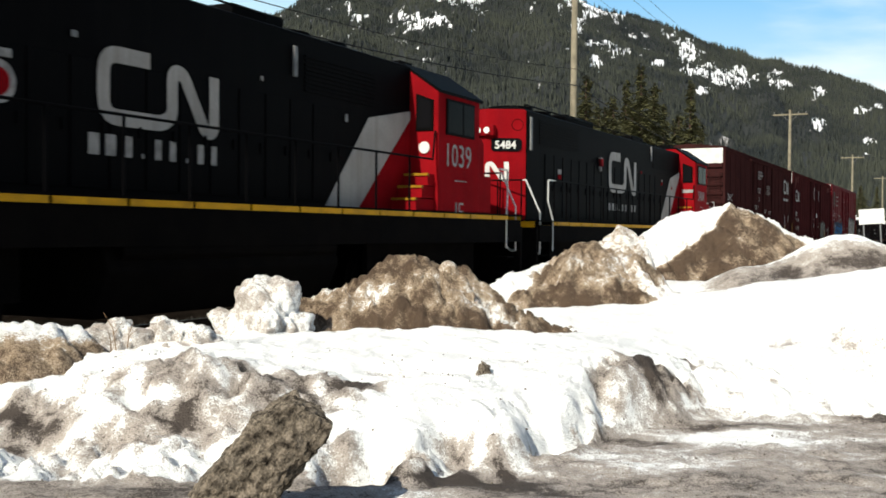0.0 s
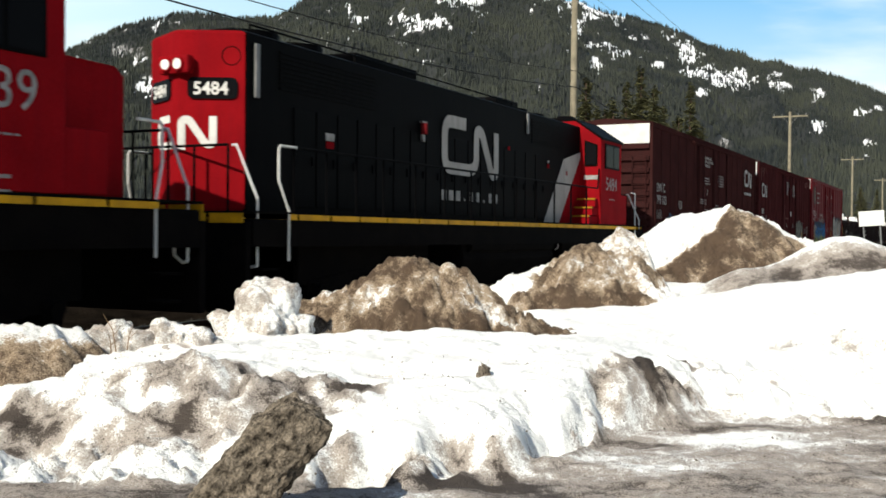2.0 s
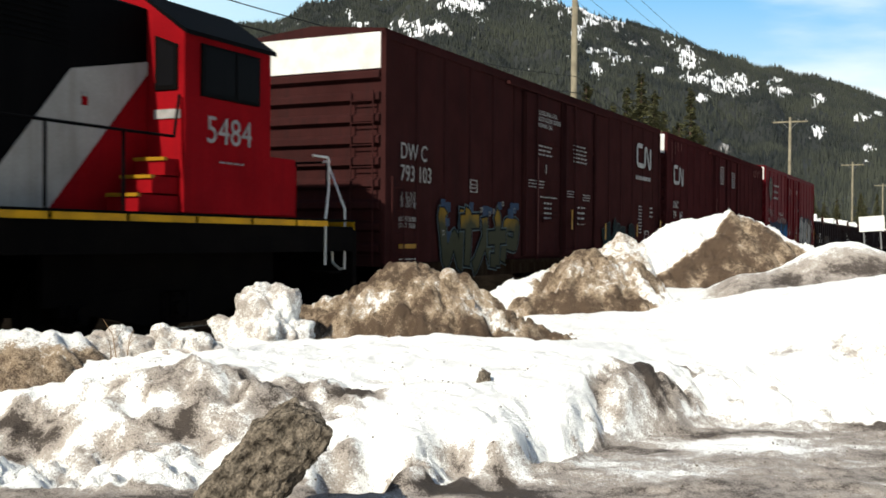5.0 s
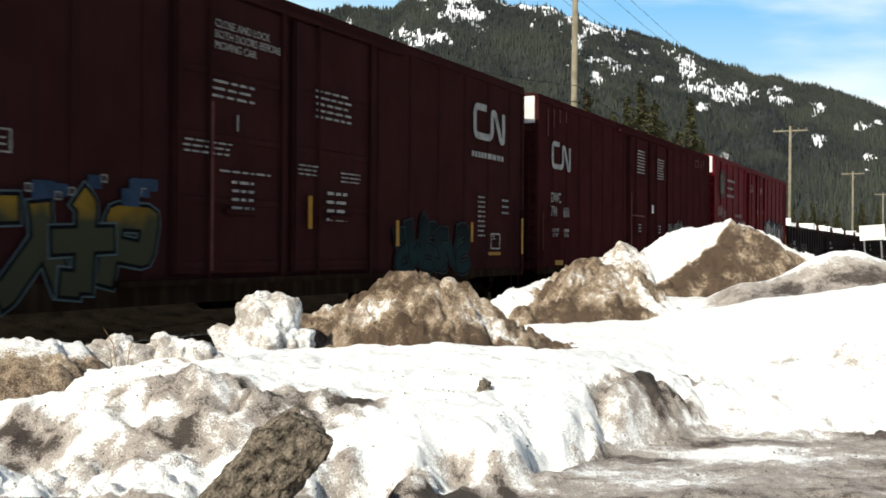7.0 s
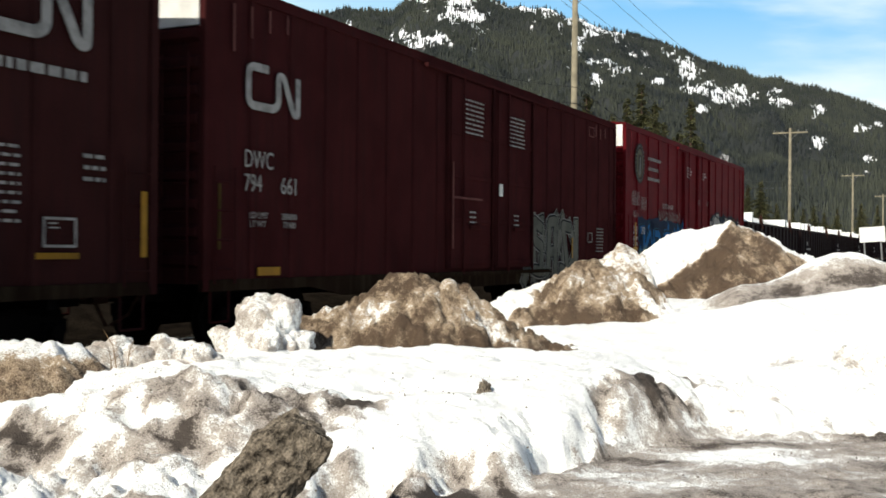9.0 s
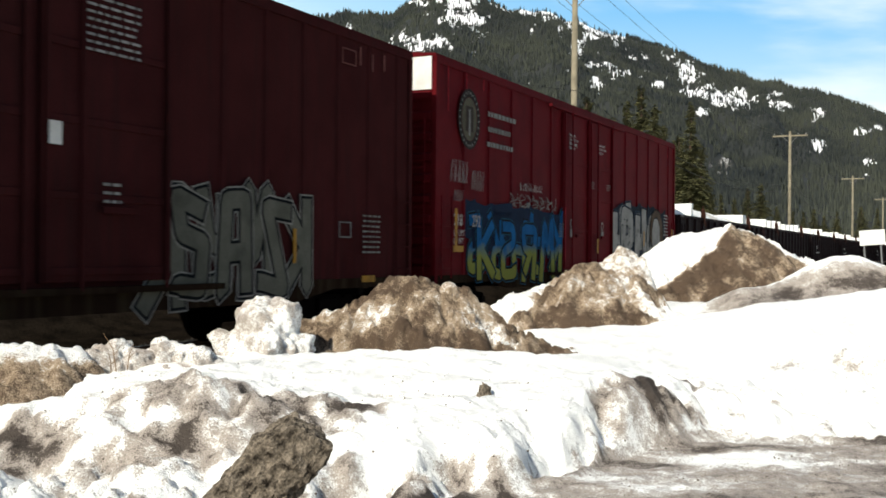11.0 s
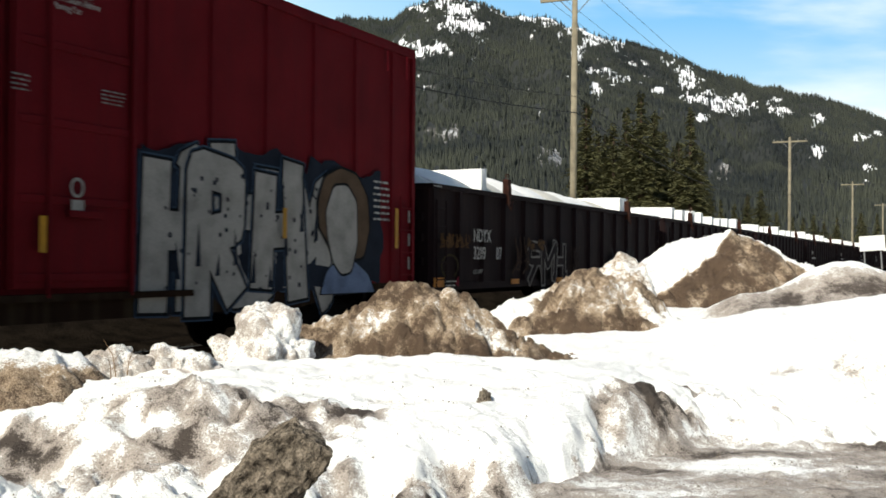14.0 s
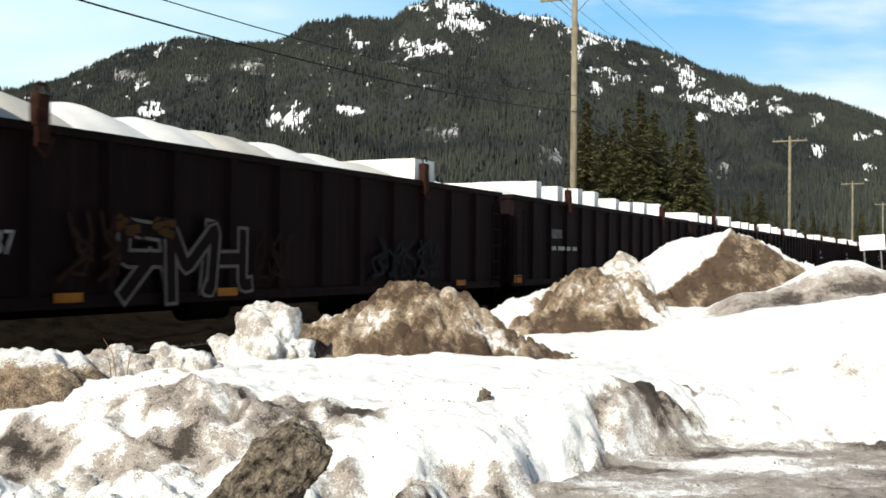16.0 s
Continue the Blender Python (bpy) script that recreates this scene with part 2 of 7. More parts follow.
def band(bm, pts, w, y, depth=0.006):
    """A flat band of paint along a bent line in the x-z plane."""
    side = []
    for i, p in enumerate(pts):
        t = (pts[min(i + 1, len(pts) - 1)] - pts[max(i - 1, 0)]).normalized()
        k = Vector((-t.y, t.x)) * (w / 2)
        side.append((p + k, p - k))
    for (a, b), (c, d) in zip(side, side[1:]):
        q = [bm.verts.new((v.x, y, v.y)) for v in (a, b, d, c)]
        bm.faces.new(q)
    bmesh.ops.remove_doubles(bm, verts=bm.verts, dist=1e-4)
    bmesh.ops.recalc_face_normals(bm, faces=bm.faces)
    geo = bmesh.ops.extrude_face_region(bm, geom=bm.faces[:])
    bmesh.ops.translate(bm, verts=[v for v in geo["geom"] if isinstance(v, bmesh.types.BMVert)], vec=(0, -depth, 0))


def emblem(parent, x0, x1, z0, z1, y, mat, m=None, label="pale bent-band emblem"):
    w, h = x1 - x0, z1 - z0
    k = 0.086 * w
    path = [(0.40, 0.94), (0.06, 0.94), (0.06, 0.10), (0.50, 0.10), (0.58, 0.22), (0.58, 0.86), (0.67, 0.86), (0.86, 0.07), (0.94, 0.07), (0.94, 0.90)]
    bm = bmesh.new()
    pts = rounded([(x0 + a * w, z0 + b * h) for a, b in path], 0.10 * w)
    band(bm, pts, k, y)
    ob = part("emblem", bm, mat, parent, label)
    if m is not None:
        ob.matrix_basis = m
    return ob


def text(words, size, mat, parent, x, z, y, label="", squeeze=1.0, m=None, bold=0.0):
    cu = bpy.data.curves.new("lettering", "FONT")
    cu.body, cu.size, cu.extrude, cu.offset, cu.space_line = words, size, 0.002, bold, 0.95
    cu.resolution_u = 3
    tmp = bpy.data.objects.new("lettering", cu)
    me = bpy.data.meshes.new_from_object(tmp)
    bpy.data.objects.remove(tmp)
    me.materials.append(mat)
    ob = new("lettering", me)
    ob.parent = parent
    ob.matrix_basis = (m or Matrix()) @ pose(x, y, z, 90, 0, 0) @ Matrix.Diagonal((squeeze, 1, 1, 1))
    return tagged(ob, label)


def bars(parent, x0, x1, z0, z1, lines, y, mat, seed=0, words=4, label=""):
    """Writing that cannot be read: bars of its size."""
    rnd = random.Random(seed)
    pitch = (z1 - z0) / lines
    for i in range(lines):
        z, x = z1 - (i + 0.75) * pitch, x0 + rnd.random() * 0.05 * (x1 - x0)
        while x < x1 - 0.04 * (x1 - x0):
            w = min((x1 - x0) / words * rnd.uniform(0.35, 1.0), x1 - x)
            bm = bmesh.new()
            box(bm, x, x + w, y - 0.004, y, z, z + pitch * 0.34)
            part("lettering", bm, mat, parent, label)
            x += w + (x1 - x0) / words * 0.25


# ---- ground ----
def steps_of(*runs):
    """Grid lines: runs of (from, to, spacing)."""
    out = []
    for a, b, d in runs:
        out += list(np.arange(a, b - 1e-6, d))
    return np.array(out + [runs[-1][1]])


def ridge(x, y, ax, ay, bx, by, w):
    """1 on the line from a to b, falling to 0 at w from it."""
    dx, dy = bx - ax, by - ay
    k = np.clip(((x - ax) * dx + (y - ay) * dy) / (dx * dx + dy * dy), 0, 1)
    r = np.hypot(x - ax - k * dx, y - ay - k * dy) / w
    return sstep(1, 0, r)


def blob(x, y, cx, cy, rx, ry, turn=0.0):
    c, s = math.cos(radians(turn)), math.sin(radians(turn))
    u, v = (x - cx) * c + (y - cy) * s, -(x - cx) * s + (y - cy) * c
    return sstep(1, 0, np.hypot(u / rx, v / ry))


# the snow lying behind the ploughed edge: its height over a coarse plan, rows from near to far
SNOW_X = [-4.0, -2.5, -1.2, 0.0, 1.4, 2.6, 4.0, 6.0]
SNOW_Y = [6.6, 7.3, 8.0, 9.0, 10.5, 11.6, 13.0, 15.0, 20.0, 27.0]
SNOW_Z = np.array([[-0.10, -0.10, -0.04, 0.12, 0.10, 0.00, 0.00, 0.00], [-0.07, -0.06, 0.17, 0.23, 0.25, -0.05, 0.00, 0.00], [0.02, 0.04, 0.25, 0.29, 0.36, 0.00, 0.00, 0.00],
                   [0.38, 0.44, 0.42, 0.36, 0.41, 0.04, 0.05, 0.08], [0.30, 0.42, 0.45, 0.50, 0.40, 0.18, 0.34, 0.45], [0.05, 0.16, 0.10, 0.16, 0.36, 0.34, 0.66, 0.85],
                   [0.05, 0.05, 0.08, 0.20, 0.44, 0.46, 0.88, 1.12], [0.00, 0.00, 0.05, 0.30, 0.50, 0.52, 0.66, 0.90], [0.00, 0.00, 0.00, 0.25, 0.46, 0.56, 0.58, 0.55], [0.00, 0.00, 0.00, 0.00, 0.10, 0.20, 0.25, 0.25]])


def snow_surface(x, y):
    """Height of the lying snow, smoothed between the places of the plan."""
    i = np.clip(np.searchsorted(SNOW_X, x) - 1, 0, len(SNOW_X) - 2)
    j = np.clip(np.searchsorted(SNOW_Y, y) - 1, 0, len(SNOW_Y) - 2)
    sx, sy = np.array(SNOW_X), np.array(SNOW_Y)
    u, v = np.clip((x - sx[i]) / (sx[i + 1] - sx[i]), 0, 1), np.clip((y - sy[j]) / (sy[j + 1] - sy[j]), 0, 1)
    u, v = 0.5 * u + 0.5 * u * u * (3 - 2 * u), 0.5 * v + 0.5 * v * v * (3 - 2 * v)
    lo = SNOW_Z[j, i] * (1 - u) + SNOW_Z[j, i + 1] * u
    return lo * (1 - v) + (SNOW_Z[j + 1, i] * (1 - u) + SNOW_Z[j + 1, i + 1] * u) * v


def bank_parts(x, y):
    """The ploughed edge: how far up its face a place lies (0 to 1), and the same for the second bank behind it, with its crest height."""
    foot = np.interp(x, [-9, -4.5, -2.4, -1.4, -0.8, -0.2, 0.05, 0.44, 0.92, 1.30, 1.75, 2.37, 2.9, 3.9, 9], [5.6, 6.0, 6.3, 6.45, 6.45, 6.40, 6.72, 7.02, 7.36, 8.35, 8.86, 9.35, 9.2, 9.1, 9.6])
    foot = foot - 0.30 * fbm(x * 1.3, y * 0.4, 4) + 0.10 * np.abs(fbm(x * 3.6 + 5, y * 0.3, 3))
    wide = np.interp(x, [-3, -1.5, -0.8, 0.05, 0.5, 0.9, 1.25, 1.5, 2.0, 2.6, 9], [1.6, 1.5, 1.6, 1.7, 1.7, 1.5, 0.9, 0.75, 0.8, 1.2, 1.6])
    raw = (y - foot) / wide
    # the second bank, behind and to the left of the boulder
    warp = 0.14 * fbm(x * 1.5 + 3, y * 0.5, 3)
    crest = np.interp(x, [-9, -3.2, -2.6, -1.9, -1.1, -0.5, 0], [7.5, 7.66, 7.80, 7.92, 8.02, 8.05, 8.1]) + warp
    high = np.interp(x, [-9, -3.2, -2.6, -2.24, -1.92, -1.5, -1.13, -0.8, -0.5, 0], [0.25, 0.31, 0.37, 0.46, 0.51, 0.48, 0.40, 0.32, 0.20, 0.0])
    deep = np.interp(x, [-9, -3.0, -2.0, -1.4, -0.8, -0.4], [0.62, 0.66, 0.84, 0.75, 0.5, 0.3])
    return raw, (y - crest) / deep + 1, high, crest


def ground_height(x, y):
    x, y = np.asarray(x, float), np.asarray(y, float)
    away = -x * math.cos(TH) + y * math.sin(TH)
    raw, raw2, high, crest = bank_parts(x, y)
    near = sstep(60, 25, y) * sstep(-30, -8, x)
    keep = sstep(8.9, 7.6, away) * near
    lot = -0.15 + keep * (0.05 * fbm(x * 1.1, y * 2.3, 5) + 0.030 * fbm(x * 6, y * 8, 5) + 0.07 * sstep(-0.6, -2.2, x))
    lying = snow_surface(x, y)
    one = np.clip(raw, 0, 1)
    r1 = 1 - (1 - one) ** 1.7
    snow = np.maximum(lying, -0.08)
    # the second bank rises from the lying snow and runs out behind its crest
    two = np.clip(raw2, 0, 1)
    up = lying + (high - lying) * (1 - (1 - two) ** 1.5)
    back = lying + (high - lying) * sstep(1.3, 0.0, y - crest)
    second = np.where(y < crest, up, back) * sstep(0.1, -0.5, x) + lying * sstep(-0.5, 0.1, x)
    snow = np.maximum(lying, second)
    # the streaked ridge further along the lot
    snow = snow + 0.30 * ridge(x, y, 5.8, 15.6, 11, 15.9, 1.3) + 0.30 * ridge(x, y, 4.3, 15.2, 5.9, 15.6, 0.9) + 0.10 * blob(x, y, 6.6, 15.2, 1.0, 0.8)
    near_foot = (raw * np.interp(x, [-0.8, 1.0, 1.4], [2.0, 2.0, 1.0]))
    face1 = sstep(0.0, 0.30, near_foot) * sstep(1.35, 0.75, near_foot)
    face2 = sstep(0.0, 0.25, raw2) * sstep(1.15, 0.85, raw2) * sstep(-0.3, -0.9, x)
    wx, wy = x + 0.22 * fbm(x * 2.2, y * 2.2, 4), y + 0.22 * fbm(x * 2.2 + 9, y * 2.2, 4)
    lump = 0.55 * lumps(wx * 1.25, wy * 1.8) + 0.30 * lumps(wx * 3.1 + 3, wy * 3.6) + 0.15 * lumps(wx * 7 + 5, wy * 7)
    flute = lumps(wx * 2.7 + 1, wy * 0.9) * 0.6 + lumps(wx * 5.6, wy * 1.7 + 4) * 0.4
    body = sstep(0.0, 0.35, r1) * keep
    calm = sstep(13, 9.5, y)
    rough = 0.09 * face2 * (lumps(wx * 3.0 + 7, wy * 3.0) - 0.6) + 0.05 * face2 * (lumps(wx * 8.5, wy * 8.5 + 3) - 0.6) + 0.08 * face2 * (lump - 0.6)
    rough = rough + (face1 + face2) * (0.035 * fbm(x * 9, y * 9, 4) + 0.02 * (lumps(wx * 13, wy * 13) - 0.6)) + 0.22 * face1 * (flute - 0.6) + 0.09 * face1 * (lumps(wx * 6.5, wy * 6.5 + 3) - 0.6)
    rough = rough + (0.03 + 0.07 * calm) * (lump - 0.65) + 0.05 * fbm(x * 2.6, y * 2.6, 5) + 0.012 * fbm(x * 13, y * 13, 3)
    # a pocket hollowed out of the edge, and the white bulge beside it
    rough = rough - 0.30 * blob(x, y, -0.40, 6.95, 0.36, 0.34, 10) - 0.24 * blob(x, y, -0.62, 6.72, 0.34, 0.40, 20) - 0.26 * blob(x, y, 0.04, 7.05, 0.24, 0.45, -15) + 0.12 * blob(x, y, 0.42, 7.5, 0.42, 0.5) - 0.24 * blob(x, y, 0.74, 7.6, 0.13, 0.55, -22) - 0.24 * blob(x, y, 0.98, 7.85, 0.15, 0.6, -25) - 0.12 * blob(x, y, 0.22, 7.0, 0.10, 0.3, 10)
    rough = rough - 0.07 * blob(x, y, -0.47, 8.55, 0.34, 0.26) - 0.04 * blob(x, y, 0.62, 9.0, 0.28, 0.22)
    snow = lot * (1 - r1) + snow * r1
    beyond = -0.75 * sstep(12.3, 12.8, away) * sstep(19.5, 17.5, away) * sstep(140, 110, y) + 1.0 * sstep(13.2, 20, away) * (0.5 + fbm(x * 0.12, y * 0.12, 4)) * sstep(120, 60, y) - 0.12 * sstep(8.2, 9.0, away) * sstep(13.5, 13, away)
    return lot * (1 - keep) + keep * snow + body * rough + beyond


# patches of grit melted out of the banks and the lot, and painted shade in the pocket and grooves: place, half-widths,
# turn, amount
STAINS_AND_SHADE = (
    (0.12, 6.75, 0.42, 0.32, 0, 1.35), (0.0, 7.10, 0.22, 0.50, -10, 1.5), (-0.25, 6.95, 0.22, 0.36, 0, 1.5), (-0.62, 6.80, 0.42, 0.36, 15, 1.15), (-0.35, 6.6, 0.4, 0.2, 0, 0.8), (0.98, 7.75, 0.13, 0.55, -22, 1.45), (0.72, 7.5, 0.11, 0.5, -18, 1.4), (0.30, 7.15, 0.10, 0.35, 8, 1.1), (0.35, 6.75, 0.5, 0.20, 20, 0.9),
    (1.15, 8.60, 0.20, 0.5, 15, 0.9), (1.45, 9.15, 0.5, 0.5, 0, 0.65), (1.95, 9.30, 0.6, 0.45, 8, 0.65), (1.62, 9.5, 0.3, 0.2, 0, 0.45),
    (1.45, 8.20, 0.75, 0.50, 12, 0.55), (2.35, 8.35, 0.85, 0.55, 0, -0.95), (3.0, 8.7, 0.5, 0.25, 0, -0.4), (3.2, 7.6, 0.9, 0.8, 0, 0.30), (0.9, 7.2, 0.45, 0.22, 20, 0.45),
    (-2.6, 6.5, 0.9, 0.4, 0, -0.35), (-0.15, 6.75, 0.70, 0.35, 0, 0.45), (-0.9, 7.6, 0.35, 0.18, 0, 0.5), (-0.55, 8.05, 0.45, 0.16, -8, 0.75),
)


def ground_dirt_and_shade(x, y, z):
    x, y = np.asarray(x, float), np.asarray(y, float)
    away = -x * math.cos(TH) + y * math.sin(TH)
    raw, raw2, high, crest = bank_parts(x, y)
    wx, wy = x + 0.22 * fbm(x * 2.2, y * 2.2, 4), y + 0.22 * fbm(x * 2.2 + 9, y * 2.2, 4)
    lump = 0.55 * lumps(wx * 1.25, wy * 1.8) + 0.30 * lumps(wx * 3.1 + 3, wy * 3.6) + 0.15 * lumps(wx * 7 + 5, wy * 7)
    mottle = fbm(wx * 3.5 + 4, wy * 3.5, 5)
    rag = 0.30 * fbm(x * 2.4, y * 1.4, 4)
    # clean on top, dirty on the ploughed faces, darkest in their creases
    k = np.interp(x, [-9, -2.4, -1.0, -0.6, -0.2, 0.1, 0.3, 0.7, 0.95, 1.2, 2.2, 2.6, 4, 9], [0.45, 0.45, 0.3, 0.55, 0.75, 0.75, 0.35, 0.35, 0.65, 0.9, 0.85, 0.5, 0.35, 0.35])
    near_foot = (raw * np.interp(x, [-0.8, 1.0, 1.4], [2.0, 2.0, 1.0]))
    face1 = sstep(0.02, 0.2, near_foot) * sstep(1.15, 0.80, near_foot + rag)
    face2 = sstep(-0.45, 0.0, raw2 + rag) * sstep(1.0, 0.72, raw2 + rag) * sstep(-0.30, -0.75, x)
    d = -0.50 + 0.25 * sstep(13, 9, y) * (0.5 - lump) + face1 * k * (1.15 + 1.3 * mottle + 1.9 * fbm(x * 5.5 + 2, y * 5.5, 5)) + 0.6 * face1 * (0.68 - lump)
    d = np.maximum(d, -0.5 + face2 * (1.58 + 1.0 * mottle + 0.6 * (0.60 - lump) + 1.9 * fbm(x * 5.5, y * 5.5, 5)))
    # the lot: grey slush over grit, cleaner at the foot of the bank
    lotd = 1.02 + 1.25 * fbm(x * 1.3, y * 2.6, 5) + 0.35 * fbm(x * 5, y * 9, 4)
    lotd = np.where((x < -0.5) & (y > 4.6), 0.92 + 1.2 * fbm(x * 1.3, y * 2.2, 5), lotd)
    d = np.where(raw < 0.12, np.maximum(d, lotd), d)
    for sx, sy, rx, ry, turn, much in STAINS_AND_SHADE:
        d += much * blob(wx, wy, sx, sy, rx, ry, turn) * (0.95 + 0.9 * mottle)
    d += 1.4 * blob(x, y, -0.47, 8.55, 0.34, 0.26) + 1.2 * blob(x, y, 0.62, 9.0, 0.28, 0.22) + 0.45 * blob(x, y, 0.25, 9.9, 0.2, 0.2)
    d += 1.2 * blob(x, y, 3.50, 10.8, 0.45, 0.35) + (1.9 + 0.9 * mottle) * ridge(x, y, 4.1, 14.8, 11, 15.2, 0.95) + 0.5 * blob(x, y, 2.5, 13.5, 0.4, 0.3)
    d += 0.8 * blob(x, y, -3.6, 8.4, 1.0, 0.7) + 0.9 * blob(x, y, -2.75, 8.85, 0.45, 0.3)
    # grit beside and beyond the rails, its value raised to hold the train's shade
    d = np.where(away > 7.3, np.maximum(d, 1.45 * sstep(7.3, 7.8, away)), d)
    # bare gravel added out of view, back on the lot and along the railway, to cut bounced light
    d = np.where((raw < 0.12) | (x < -5), d + 1.3 * np.maximum(sstep(4.7, 3.9, y), sstep(-4.6, -5.4, x)), d)
    # far ground darkened as well, for the dark gap below the cars
    d = np.where(away > 13, 1.25 + 0.7 * fbm(x * 0.3, y * 0.3, 3), d)
    return d


def sheet(name, xs, ys, height, dirt, mat):
    gx, gy = np.meshgrid(xs, ys)
    gz = height(gx, gy)
    n, k = gx.shape
    me = bpy.data.meshes.new(name)
    idx = np.arange(n * k).reshape(n, k)
    quads = np.stack([idx[:-1, :-1], idx[:-1, 1:], idx[1:, 1:], idx[1:, :-1]], -1).reshape(-1, 4)
    me.from_pydata(np.stack([gx, gy, gz], -1).reshape(-1, 3).tolist(), [], quads.tolist())
    at = me.attributes.new("dirt", "FLOAT", "POINT")
    at.data.foreach_set("value", np.ascontiguousarray(dirt(gx, gy, gz).reshape(-1), dtype=np.float32))
    me.materials.append(mat)
    me.shade_smooth()
    return new(name, me)


gx = steps_of((-3200, -200, 300), (-200, -40, 20), (-40, -10, 3), (-10, -4.6, 0.15), (-4.6, 5.2, 0.04), (5.2, 11, 0.1), (11, 40, 2), (40, 200, 16), (200, 3200, 300))
gy = steps_of((-300, -20, 40), (-20, 3, 2.3), (3, 5, 0.1), (5, 10.5, 0.035), (10.5, 17, 0.07), (17, 28, 0.2), (28, 80, 3), (80, 300, 20), (300, 4200, 150))
ground = tagged(sheet("ground", gx, gy, ground_height, ground_dirt_and_shade, SNOW), "old ploughed snow and slush over a gravel lot beside the railway", "ground", kind="structure")


# ---- heaps pushed up by the plough ----
def heap(name, label, cx, cy, base, bumps, size, dirt, mat, step=0.05, rough=1.0, seed=0, category="snow pile"):
    """A heap: humps (dx, dy, rx, ry, turn, height, sharpness) joined smoothly, with lumps and grit, sunk into the ground and closed below."""
    w, d = size
    xs, ys = np.arange(-w / 2, w / 2 + 1e-6, step), np.arange(-d / 2, d / 2 + 1e-6, step)
    gx, gy = np.meshgrid(xs, ys)
    wx = gx + 0.16 * rough * fbm(gx * 2.2 + seed, gy * 2.2, 3)
    wy = gy + 0.16 * rough * fbm(gx * 2.2, gy * 2.2 + seed + 5, 3)
    h = np.zeros_like(gx)
    for dx, dy, rx, ry, turn, top, p in bumps:
        c, s = math.cos(radians(turn)), math.sin(radians(turn))
        u, v = ((wx - dx) * c + (wy - dy) * s) / rx, (-(wx - dx) * s + (wy - dy) * c) / ry
        r = np.clip(np.hypot(u, v), 0, 1)
        b = top * (1 - r ** p) ** (1.0 if p <= 1.2 else 0.75)
        h = np.maximum(h, b) + 0.12 * np.minimum(h, b)
    m = sstep(0, 0.25, h)
    ll = 0.5 * lumps(gx * 3.1 + seed, gy * 3.1) + 0.3 * lumps(gx * 6.7, gy * 6.7 + seed) + 0.2 * lumps(gx * 14 + seed, gy * 14)
    h = h + m * rough * (0.20 * (ll - 0.55) + 0.10 * fbm(gx * 7 + seed, gy * 7, 4) + 0.03 * fbm(gx * 17 + seed, gy * 17, 3))
    n, k = gx.shape
    z = base - 0.12 + h
    z[0, :] = z[-1, :] = base - 0.5
    z[:, 0] = z[:, -1] = base - 0.5
    me = bpy.data.meshes.new(name)
    idx = np.arange(n * k).reshape(n, k)
    quads = np.stack([idx[:-1, :-1], idx[:-1, 1:], idx[1:, 1:], idx[1:, :-1]], -1).reshape(-1, 4)
    rim = list(idx[0, :]) + list(idx[1:, -1]) + list(idx[-1, -2::-1]) + list(idx[-2:0:-1, 0])
    me.from_pydata(np.stack([gx, gy, z], -1).reshape(-1, 3).tolist(), [], quads.tolist() + [[int(i) for i in rim[::-1]]])
    gzy, gzx = np.gradient(h, step)
    dv = dirt(gx, gy, h, -gzx, -gzy)
    at = me.attributes.new("dirt", "FLOAT", "POINT")
    at.data.foreach_set("value", np.ascontiguousarray(dv.reshape(-1), dtype=np.float32))
    me.materials.append(mat)
    me.shade_smooth()
    ob = new(name, me)
    ob.location = (cx, cy, 0)
    return tagged(ob, label, category, "ploughed heaps")


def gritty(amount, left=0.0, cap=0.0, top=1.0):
    """Grit on a heap; paler on its upper left slopes and on its cap."""
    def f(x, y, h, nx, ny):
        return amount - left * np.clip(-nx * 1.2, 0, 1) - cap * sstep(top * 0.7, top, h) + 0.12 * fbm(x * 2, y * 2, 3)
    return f


